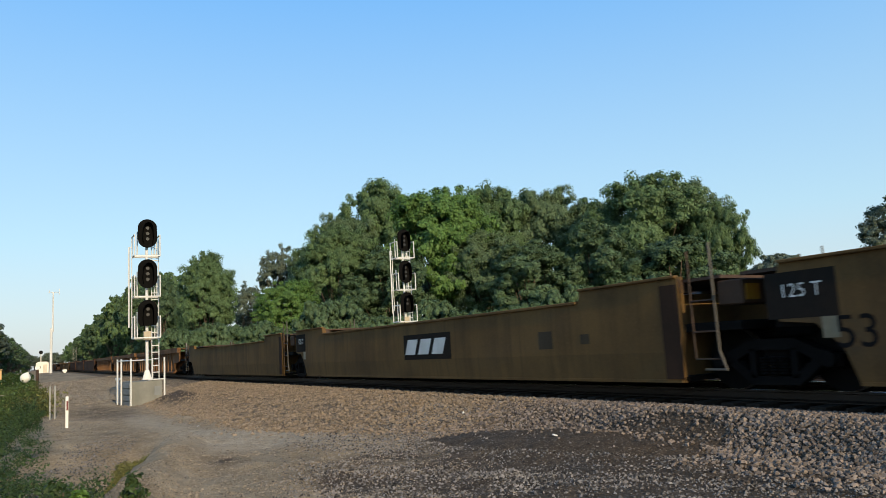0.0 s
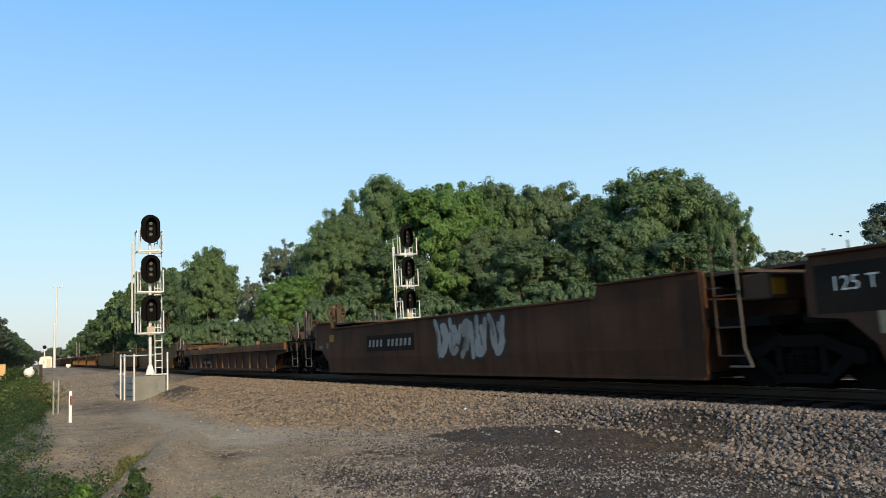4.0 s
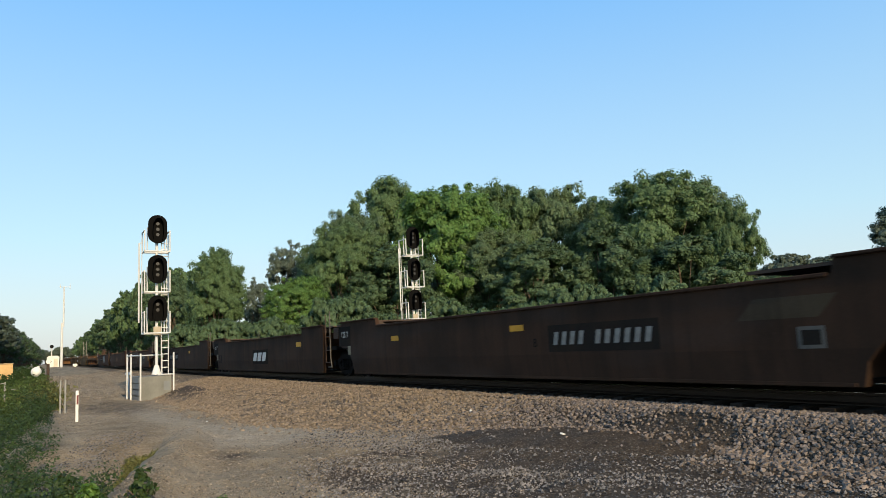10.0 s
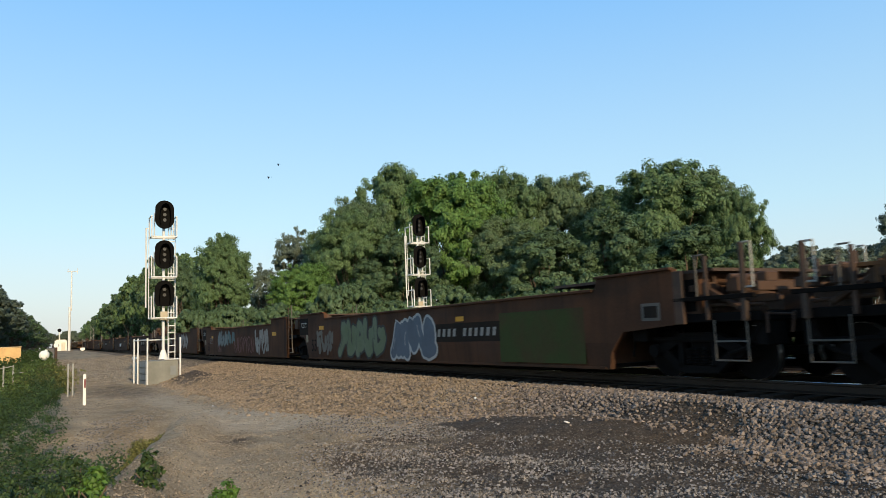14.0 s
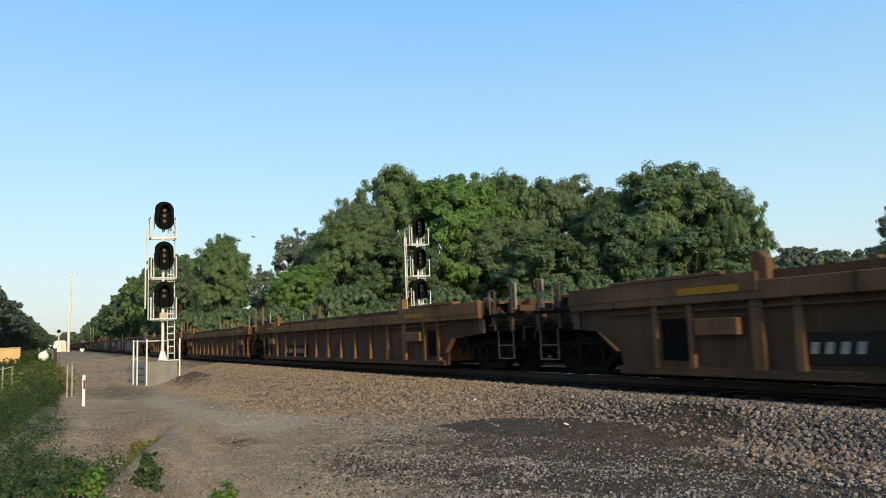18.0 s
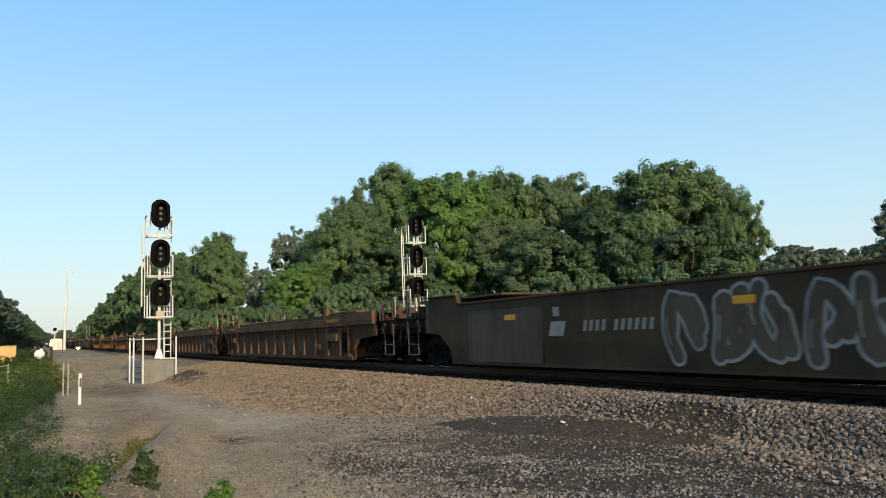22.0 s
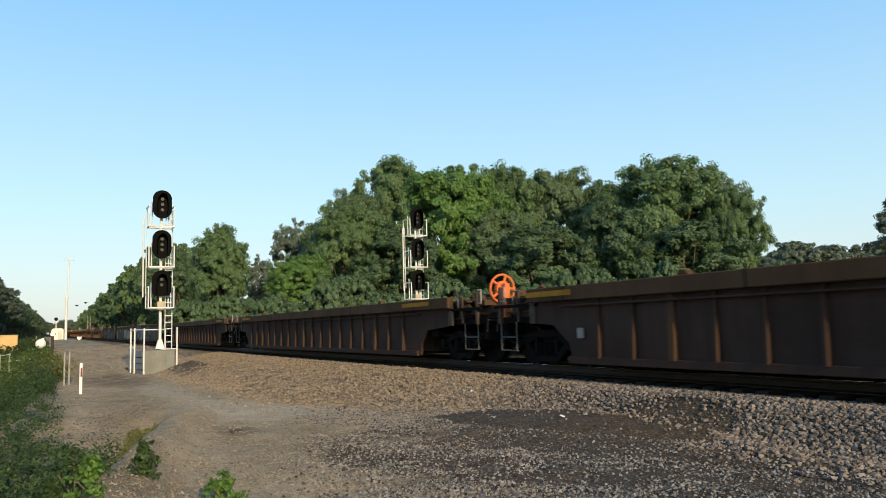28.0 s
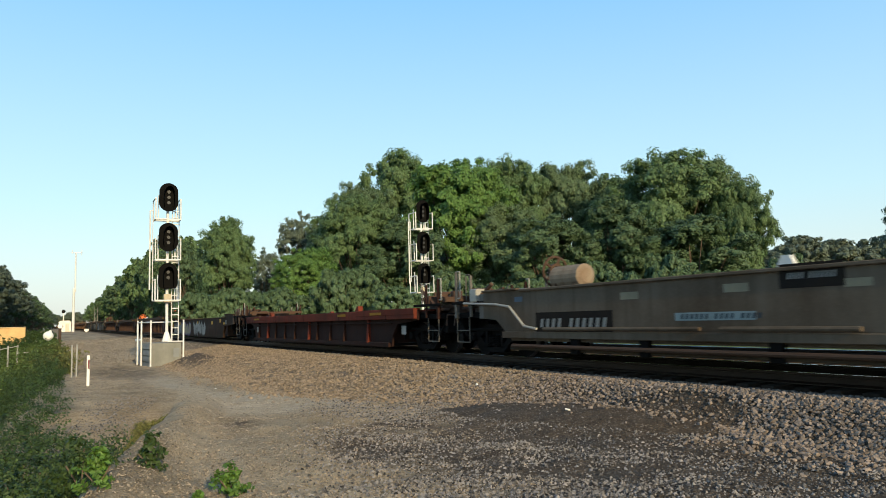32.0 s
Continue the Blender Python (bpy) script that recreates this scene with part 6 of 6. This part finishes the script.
# ---------------------------------------------------------------- signals
def signal_mast(name, x, y, z, label, turn=0.0):
    """A three-headed colour-light signal with cages and a ladder."""
    s = empty(name, label, "railway signal", "signals beside the two tracks", at=pose(x, y, z, 0, 0, turn))
    part("mast", rods([((0, 0, -1.4 if x > 10 else 0), (0, 0, 6.3))], 0.065, 12), GALV, s)
    bm = bmesh.new()
    rod(bm, (0, 0, 0), (0, 0, 0.42), 0.21, 12, 0.09)
    part("base_casting", bm, WHITEPAINT, s)
    part("junction_box", boxes((-0.16, 0.16, -0.2, -0.05, 1.75, 2.15), bevel=0.02), mat("beige_paint", (0.45, 0.38, 0.27), 0.6), s)
    part("ladder", rods([((0.22, 0.1, 0), (0.22, 0.1, 6.4)), ((0.52, 0.1, 0), (0.52, 0.1, 6.4))] + [((0.22, 0.1, 0.3 + 0.3 * i), (0.52, 0.1, 0.3 + 0.3 * i)) for i in range(20)], 0.022, 6), GALV, s)
    part("side_pole", rods([((-0.74, 0.15, 2.35), (-0.74, 0.15, 6.0))], 0.035, 8), GALV, s)
    part("side_pole", rods([((-0.62, 0.15, 2.5), (-0.62, 0.15, 6.0)), ((-0.74, 0.15, 6.0), (-0.62, 0.15, 6.0))], 0.02, 6), GALV, s)
    for i, hz in enumerate((6.6, 4.75, 2.9)):
        lamps = 3 if i < 2 else 2
        head = bmesh.new()
        # pill-shaped background
        out = []
        for k in range(24):
            a = 6.2832 * k / 24
            out.append((0.42 * math.cos(a), 0.42 * math.sin(a) + (0.24 if math.sin(a) > 0 else -0.24)))
        if i == 2:
            out = [(p, max(q, -0.5)) for p, q in out]
        va = [head.verts.new((p, -0.30, hz + q)) for p, q in out]
        vb = [head.verts.new((p, -0.26, hz + q)) for p, q in out]
        head.faces.new(va), head.faces.new(vb[::-1])
        for k in range(24):
            head.faces.new((va[k], vb[k], vb[(k + 1) % 24], va[(k + 1) % 24]))
        box(head, -0.2, 0.2, -0.26, 0.0, hz - 0.5, hz + 0.5)
        bmesh.ops.recalc_face_normals(head, faces=head.faces)
        hd = part("signal_head", head, SIGNALBLACK, s)
        # one long hood round all lenses
        hood = bmesh.new()
        prof = [(-0.2, -0.5), (-0.23, -0.2), (-0.2, 0.25), (-0.12, 0.42), (0, 0.47), (0.12, 0.42), (0.2, 0.25), (0.23, -0.2), (0.2, -0.5)]
        lip = [(hood.verts.new((p, -0.3, hz + q)), hood.verts.new((p, -0.55 - 0.15 * (q + 0.5), hz + q))) for p, q in prof]
        for (a, b), (c, d) in zip(lip, lip[1:]):
            hood.faces.new((a, c, d, b))
        bmesh.ops.solidify(hood, geom=hood.faces[:], thickness=0.012)
        part("hood", hood, SIGNALBLACK, hd)
        for k in range(lamps):
            bm = bmesh.new()
            rod(bm, (0, -0.335, hz + 0.24 - 0.25 * k), (0, -0.30, hz + 0.24 - 0.25 * k), 0.075, 14, 0.09)
            part("lens", bm, LENS, hd)
        zc = hz - 1.05
        cage = [((a, b, zc), (c, d, zc)) for a, b, c, d in ((-0.58, -0.5, 0.5, -0.5), (0.5, -0.5, 0.5, 0.4), (-0.58, -0.5, -0.58, 0.4))]
        cage += [((q, -0.5, zc), (q, -0.5, zc + 0.95)) for q in (-0.58, 0.5)] + [((q, 0.4, zc), (q, 0.4, zc + 0.95)) for q in (-0.58, 0.5)]
        cage += [((q, -0.5, zc + 0.95), (q, 0.4, zc + 0.95)) for q in (-0.58, 0.5)] + [((-0.38, 0.2, zc), (-0.38, 0.2, zc + 1.2)), ((0.36, 0.2, zc), (0.36, 0.2, zc + 1.0))]
        for a, b in cage:
            part("cage_rail", rods([(a, b)], 0.032, 6), GALV, s)
        part("bracket", rods([((0, 0, zc), (-0.58, 0, zc)), ((0, 0, zc), (0.5, 0, zc)), ((0, -0.02, zc + 0.08), (0, -0.02, zc + 0.45))], 0.05, 8), GALV, s)
    return s


signal_mast("signal_mast", 4.95, 35.7, 0.22, "white three-headed railway signal mast on a concrete base")
signal_mast("signal_mast", 19.4, 38.3, 0.62, "white three-headed railway signal mast beyond the tracks")


def signal_base():
    b = empty("signal_foundation", "weathered concrete signal foundation with louvred steel side and railings", "foundation", at=pose(4.95, 35.7, -1.02, 0, 0, 7))
    part("block", boxes((-0.88, 0.42, -0.85, 0.95, 0, 1.2), bevel=0.02), CONCRETE, b)
    part("hatch", boxes((0.08, 0.34, -0.865, -0.845, 0.55, 0.95), bevel=0.005), LOUVRE, b)
    for i in range(4):
        part("louvre", boxes((-0.96, -0.88, -0.8, 0.9, 0.12 + i * 0.27, 0.34 + i * 0.27)), LOUVRE, b)
    for p, q in ((-0.92, -0.95), (-1.02, 0.3), (-1.02, 1.0), (0.5, -0.9), (0.5, 1.0)):
        part("rail_post", rods([((p, q, 0.0 if p < 0 else 0.4), (p, q, 2.2))], 0.038, 8), GALV, b)
    part("handrail", rods([((-1.02, 0.3, 2.12), (-1.02, 1.0, 2.12)), ((-1.02, 1.0, 2.12), (0.5, 1.0, 2.12)), ((-0.92, -0.95, 2.12), (-1.02, 0.3, 2.12))], 0.028, 8), GALV, b)
    part("toe_rail", rods([((-0.2, -0.9, 1.24), (0.5, -0.9, 1.24))], 0.03, 8), GALV, b)


signal_base()


# ---------------------------------------------------------------- far end of the service road
def ground_at(x, y):
    return float(ground_z(x, y))


def shed(x, y):
    z = ground_at(x, y) - 0.05
    s = empty("equipment_shed", "cream painted steel equipment shed with a low gable roof", "shed", at=pose(x, y, z))
    part("wall", slab([(-1.3, 0), (1.3, 0), (1.3, 2.2), (-1.3, 2.2)], -1.25, 1.25), WHITEPAINT, s)
    bm = bmesh.new()
    va = [bm.verts.new((p, -1.4, q)) for p, q in ((-1.38, 2.18), (1.38, 2.18), (0.9, 2.62), (-0.9, 2.62))]
    vb = [bm.verts.new((v.co.x, 1.4, v.co.z)) for v in va]
    bm.faces.new(va), bm.faces.new(vb[::-1])
    for k in range(4):
        bm.faces.new((va[k], vb[k], vb[(k + 1) % 4], va[(k + 1) % 4]))
    bmesh.ops.recalc_face_normals(bm, faces=bm.faces)
    part("roof", bm, WHITEPAINT, s)
    part("door", boxes((0.1, 0.95, -1.36, -1.30, 0.05, 1.95), bevel=0.01), mat("cream_door", (0.6, 0.55, 0.45), 0.6), s)
    bm = bmesh.new()
    rod(bm, (-0.65, -1.34, 1.35), (-0.65, -1.30, 1.35), 0.35, 16)
    part("vent", bm, LOUVRE, s)


shed(4.4, 195.0)


def far_signal(x, y, h):
    z = ground_at(x, y)
    s = empty("dwarf_signal", "small railway signal on a white post", "railway signal", at=pose(x, y, z))
    part("post", rods([((0, 0, 0), (0, 0, h))], 0.12, 8), WHITEPAINT, s)
    bm = bmesh.new()
    rod(bm, (0, -0.2, h + 0.35), (0, 0.1, h + 0.35), 0.45, 16)
    hd = part("signal_head", bm, SIGNALBLACK, s)
    bm = bmesh.new()
    rod(bm, (0, -0.23, h + 0.35), (0, -0.2, h + 0.35), 0.12, 12)
    part("lens", bm, LENS, hd)


far_signal(4.4, 210.0, 4.7)


def radio_mast(x, y, h):
    z = ground_at(x, y)
    m = empty("radio_mast", "slender white radio mast with aerials on top", "mast", at=pose(x, y, z))
    bm = bmesh.new()
    rod(bm, (0, 0, 0), (0, 0, h * 0.55), 0.27, 10, 0.22)
    part("lower_tube", bm, GALV, m)
    bm = bmesh.new()
    rod(bm, (0.25, 0, h * 0.5), (0.25, 0, h), 0.17, 10, 0.13)
    part("upper_tube", bm, GALV, m)
    part("aerial", rods([((-0.6, 0, h), (1.4, 0, h)), ((1.3, 0, h - 0.5), (1.3, 0, h + 0.7)), ((-0.4, 0, h - 0.2), (-0.4, 0, h + 0.5))], 0.06, 6), GALV, m)


radio_mast(5.2, 165.0, 15.9)


def lattice_post(x, y):
    z = ground_at(x, y)
    m = empty("lattice_post", "pale lattice signal post beyond the train", "post", at=pose(x, y, z))
    part("frame", rods([((p, 0, 0), (p, 0, 8.0)) for p in (-0.5, 0.5)], 0.07, 6), PALE, m)
    part("bracing", rods([((-0.5 if i % 2 else 0.5, 0, 0.5 + i), (0.5 if i % 2 else -0.5, 0, 1.5 + i)) for i in range(7)], 0.05, 6), PALE, m)


lattice_post(17.0, 300.0)


def round_tank(x, y):
    z = ground_at(x, y)
    t = empty("gas_tank", "white round tank on a short post among weeds", "tank", at=pose(x, y, z))
    bm = bmesh.new()
    bmesh.ops.create_uvsphere(bm, u_segments=20, v_segments=12, radius=0.34, matrix=Matrix.Translation((0, 0, 0.42 - z)))
    part("body", bm, WHITEPAINT, t)
    part("cap", rods([((0.12, 0, 0.7 - z), (0.15, 0, 0.82 - z))], 0.09, 10), WHITEPAINT, t)
    part("leg", rods([((0, 0, 0), (0, 0, 0.2 - z))], 0.06, 8), GALV, t)
    p = empty("sign_post", "grey post with a small white disc", "post", at=pose(x + 0.75, y + 1, z))
    part("pole", rods([((0, 0, 0), (0, 0, 0.95 - z))], 0.1, 8), LADDER, p)
    bm = bmesh.new()
    rod(bm, (0, -0.1, 1.1 - z), (0, 0.0, 1.1 - z), 0.16, 14)
    part("disc", bm, WHITEPAINT, p)


round_tank(0.32, 60.0)


def marker_post():
    z = ground_at(1.2, 24.5)
    m = empty("marker_post", "white plastic marker post with a dark red panel", "marker post", at=pose(1.2, 24.5, z - 0.08))
    part("shaft", boxes((-0.04, 0.04, -0.025, 0.025, 0, 0.95), bevel=0.01), WHITEPAINT, m)
    part("panel", boxes((-0.015, 0.035, -0.031, -0.023, 0.55, 0.82)), DARKRED, m)


marker_post()


def fence():
    posts = empty("gate_posts", "pair of thin grey fence posts by the road", "fence", at=pose(0.95, 29.0, ground_at(0.95, 29.0)))
    for i, (p, q) in enumerate(((-0.05, 0.0), (0.12, 0.5))):
        part("post", rods([((p, q, 0), (p, q, 1.15))], 0.03, 8), PALE, posts)
    f = empty("rail_fence", "galvanised pipe fence among weeds", "fence", at=pose(-1.2, 44.0, ground_at(-1.2, 44.0)))
    for p in (-0.75, -0.35, 0.05, 1.15, 2.4):
        part("post", rods([((p, 0 if p != -0.35 else -0.6, 0), (p, 0 if p != -0.35 else -0.6, 1.75 if p < 0.5 else 1.4))], 0.04, 8), PALE, f)
    part("top_rail", rods([((0.05, 0, 1.35), (2.5, 0, 1.4)), ((-0.75, 0, 1.55), (0.05, 0, 1.7))], 0.022, 8), PALE, f)


fence()


def low_wall():
    w = empty("low_wall", "long low sunlit tan wall behind weeds", "wall", at=pose(-5.0, 92.0, ground_at(-5.0, 92.0)))
    part("body", boxes((-9, 3.3, -0.3, 0.3, 0, 1.8), bevel=0.05), mat("tan_render", (0.62, 0.40, 0.18), 0.85, 0, (8, 0.2), (0.6, 0.35)), w)
    part("coping", boxes((-9.05, 3.35, -0.36, 0.36, 1.8, 1.9), bevel=0.02), mat("coping_stone", (0.5, 0.38, 0.22), 0.85), w)


low_wall()


def small_white(x, y, h, r, label, name):
    p = empty(name, label, "post", at=pose(x, y, ground_at(x, y)))
    part("shaft", rods([((0, 0, 0), (0, 0, h))], r, 8), WHITEPAINT, p)
    part("cap", boxes((-r * 1.8, r * 1.8, -r, r, h, h + r * 2), bevel=0.02), WHITEPAINT, p)


small_white(3.94, 37.6, 1.05, 0.06, "short white pipe with a cap beside the signal", "vent_pipe")
small_white(7.4, 160.0, 0.2, 0.22, "white box beside the track", "track_box")


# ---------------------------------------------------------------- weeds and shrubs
# weed leaf, its colour lowered for the shade on the near bank
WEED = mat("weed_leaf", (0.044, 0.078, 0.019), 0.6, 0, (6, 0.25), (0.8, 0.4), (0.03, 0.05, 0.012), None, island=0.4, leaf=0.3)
WEEDLIGHT = mat("young_leaf", (0.10, 0.19, 0.035), 0.55, 0, (6, 0.2), (0.8, 0.3), (0.05, 0.10, 0.02), None, island=0.35, leaf=0.35)
DRYGRASS = mat("dry_grass", (0.15, 0.15, 0.05), 0.8, 0, (6, 0.3), (0.8, 0.4), (0.07, 0.09, 0.02), None, island=0.5, leaf=0.2)


def undergrowth(name, n, place, height, leaf, per, material, seed, label):
    rng = np.random.RandomState(seed)
    x, y = place(rng, n)
    n = len(x)
    z = ground_z(x, y)
    h = height[0] + (height[1] - height[0]) * rng.rand(n)
    k = 7
    c = np.stack([np.repeat(x, k) + rng.normal(size=n * k) * np.repeat(h, k) * 0.28, np.repeat(y, k) + rng.normal(size=n * k) * np.repeat(h, k) * 0.28, np.repeat(z, k) + np.repeat(h, k) * rng.rand(n * k)], 1)
    v, f = leaf_cloud(rng, c, np.repeat(h, k) * 0.24, per, leaf, np.array([0, 20.0, -20]))
    return tagged(np_mesh(name, v, f, material), label, "undergrowth", kind="stuff")


def verge(rng, n):
    y = 6.0 + 40 * rng.rand(n) ** 1.4
    edge = np.where(y < 13, np.minimum(bank_edge(y) - 0.3, 0.75), 0.2 + 0.3 * step(18, 30, y))
    x = edge - 5.5 * rng.rand(n) * (0.3 + 0.7 * step(6, 18, y))
    return x, y


def far_verge(rng, n):
    y = 44 + 60 * rng.rand(n)
    return 0.9 - 9 * rng.rand(n), y


def ditch(rng, n):
    y = 9.8 + 6.6 * rng.rand(n)
    return bank_edge(y) - 0.38 - 0.55 * rng.rand(n), y


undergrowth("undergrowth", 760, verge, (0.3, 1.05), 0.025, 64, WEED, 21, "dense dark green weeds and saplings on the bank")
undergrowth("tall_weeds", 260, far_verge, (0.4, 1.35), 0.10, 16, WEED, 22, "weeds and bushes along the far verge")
def grass_edge(rng, n):
    y = 31 + 20 * rng.rand(n)
    return 0.35 + 0.3 * rng.normal(size=n), y


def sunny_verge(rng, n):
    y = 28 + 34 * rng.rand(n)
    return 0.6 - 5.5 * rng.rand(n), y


# lighter copy of the weed leaf: sunlight on the verge is in its colour
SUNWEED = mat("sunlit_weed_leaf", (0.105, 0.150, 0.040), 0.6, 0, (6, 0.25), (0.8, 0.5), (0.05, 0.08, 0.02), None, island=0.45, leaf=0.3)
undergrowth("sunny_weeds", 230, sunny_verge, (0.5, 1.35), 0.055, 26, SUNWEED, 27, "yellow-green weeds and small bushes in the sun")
undergrowth("verge_grass", 420, grass_edge, (0.25, 0.85), 0.05, 14, DRYGRASS, 25, "tall yellow-green grass at the edge of the road")
undergrowth("ditch_grass", 2600, ditch, (0.04, 0.15), 0.022, 6, DRYGRASS, 23, "short yellow-green grass in the ditch")


def sapling(x, y, h, w, seed, material, label):
    rng = np.random.RandomState(seed)
    z = ground_at(x, y)
    s = empty("sapling", label, "plant", "young plants on the gravel bank", at=pose(x, y, z - 0.03))
    part("stem", rods([((0, 0, 0), (0.02, 0, h * 0.8)), ((0, 0, 0.05), (w * 0.3, 0.05, h * 0.6)), ((0, 0, 0.05), (-w * 0.3, -0.05, h * 0.55))], 0.008, 5), BARK, s)
    n = 36
    t = rng.rand(n)
    c = np.stack([rng.normal(size=n) * w * 0.28 * (1.15 - t), rng.normal(size=n) * w * 0.28 * (1.15 - t), 0.04 + t * h * 0.95], 1)
    v, f = leaf_cloud(rng, c, np.full(n, w * 0.16), 16, 0.028, np.array([0, 0, h * 0.4]))
    np_mesh("leaves", v, f, material, s)


for x, y, h, w, sd, m in ((-0.1, 9.6, 0.75, 0.6, 7, WEED), (0.2, 9.0, 0.6, 0.55, 8, WEED), (-0.35, 8.2, 0.8, 0.6, 9, WEED), (0.25, 10.4, 0.7, 0.6, 10, WEED), (-0.2, 11.2, 0.8, 0.7, 11, WEED), (0.5, 11.6, 0.5, 0.5, 12, WEED), (0.99, 8.2, 0.36, 0.40, 1, WEED), (1.62, 7.4, 0.34, 0.34, 2, WEEDLIGHT), (0.35, 8.0, 0.55, 0.45, 3, WEED), (0.45, 7.3, 0.35, 0.35, 4, WEEDLIGHT), (0.1, 8.6, 0.7, 0.5, 5, WEED), (1.25, 7.0, 0.14, 0.16, 6, WEEDLIGHT)):
    sapling(x, y, h, w, sd, m, "leafy green sapling on the gravel bank")


# litter: one pale scrap on the dark heap, a few white lumps
scrap = empty("scrap", "pale folded paper scrap lying on dark grit", "litter", at=pose(7.0, 9.05, ground_at(7.0, 9.05) + 0.035, 20, 8, 30))
part("sheet", boxes((-0.042, 0.042, -0.03, 0.03, -0.01, 0.01), bevel=0.005), WHITEPAINT, scrap)
for x, y in ((3.9, 19.5), (2.0, 8.9), (7.9, 13.2)):
    lump = empty("stone", "single pale stone lying on the gravel", "stone", at=pose(x, y, ground_at(x, y)))
    bm = bmesh.new()
    bmesh.ops.create_icosphere(bm, subdivisions=1, radius=0.036 if y > 12 else 0.025)
    part("lump", bm, WHITEPAINT, lump)


# ---------------------------------------------------------------- birds
def bird(label):
    b = empty("bird", label, "bird", "birds crossing the sky")
    bm = bmesh.new()
    rod(bm, (0, -0.17, 0), (0, 0.12, 0), 0.02, 8, 0.06)
    rod(bm, (0, 0.12, 0), (0, 0.22, 0.01), 0.06, 8, 0.015)
    part("body", bm, SIGNALBLACK, b)
    part("tail", slab([(-0.3, 0.0), (-0.14, 0.0), (-0.14, 0.012), (-0.3, 0.012)], -0.05, 0.05), SIGNALBLACK, b)
    wings = []
    for s in (-1, 1):
        bm = bmesh.new()
        top = [bm.verts.new((s * x, y, 0.008)) for x, y in ((0, 0.1), (0.2, 0.13), (0.42, 0.0), (0.2, -0.04), (0, -0.08))]
        low = [bm.verts.new((v.co.x, v.co.y, -0.008)) for v in top]
        bm.faces.new(top), bm.faces.new(low[::-1])
        for k in range(5):
            bm.faces.new((top[k], low[k], low[(k + 1) % 5], top[(k + 1) % 5]))
        bmesh.ops.recalc_face_normals(bm, faces=bm.faces)
        wings.append(part("wing", bm, SIGNALBLACK, b))
    return b, wings


# seconds, place and heading
FLIGHTS = [
    [(0, 75.4, 57.0, 10.4, -144), (2, 77.6, 54.0, 10.4, -145), (3, 79.7, 51.0, 10.0, -149), (4.5, 80.9, 48.5, 11.9, -173), (6, 79.8, 49.8, 14.2, -253), (7, 76.9, 54.0, 15.0, -323), (7.5, 74.5, 56.9, 16.6, -315), (10, 60.3, 70.7, 20.6, -312), (11, 51.8, 77.0, 21.2, -301), (13, 33.8, 86.4, 21.4, -295), (13.5, 29.1, 87.8, 22.6, -287), (14.5, 23.9, 89.3, 22.7, -294), (16.5, 21.8, 91.0, 17.4, -362), (19, 24.0, 91.2, 12.7, -291), (22, 16.0, 93.2, 10.2, -282), (26, 7.9, 94.5, 6.3, -276), (32, -1.0, 95.0, 2.4, -273)],
    [(0, 75.8, 59.7, 10.4, -143), (2, 78.3, 56.4, 10.4, -144), (3, 80.5, 53.3, 10.1, -148), (4.5, 81.8, 51.0, 12.0, -179), (6, 80.5, 52.4, 14.3, -259), (7, 77.2, 56.8, 15.4, -322), (7.5, 74.9, 59.6, 16.8, -315), (10, 60.4, 73.4, 20.2, -311), (11, 51.8, 79.7, 20.5, -300), (13, 33.2, 89.1, 20.2, -295), (13.5, 28.6, 90.5, 21.2, -286), (14.5, 23.3, 91.9, 21.6, -290), (16.5, 20.8, 93.3, 17.1, -344), (19, 22.8, 93.6, 12.4, -290), (22, 15.2, 95.4, 10.0, -281), (26, 7.1, 96.6, 6.1, -275), (32, -1.7, 97.0, 2.2, -272)],
]
FLIGHTS.append([(t, x + 0.5, y + 1.2, z - 0.3, h) for t, x, y, z, h in FLIGHTS[0] if t < 6.5] + [(7, 77.3, 55.0, 14.8, -323), (8.5, 80.5, 47.5, 12.0, -220), (12, 92.0, 36.0, 8.0, -130), (32, 150.0, 10.0, 8.0, -115)])
for flight in FLIGHTS:
    b, wings = bird("dark bird flying with spread wings")
    BIRDS.append((b, [(t, pose(x, y, z, 0, 0, h)) for t, x, y, z, h in flight]))
    for s, w in zip((-1, 1), wings):
        BIRDS.append((w, [(i * 0.25, pose(0, 0, 0, 0, -s * (30 if i % 2 else -22), 0)) for i in range(129)]))


motions()
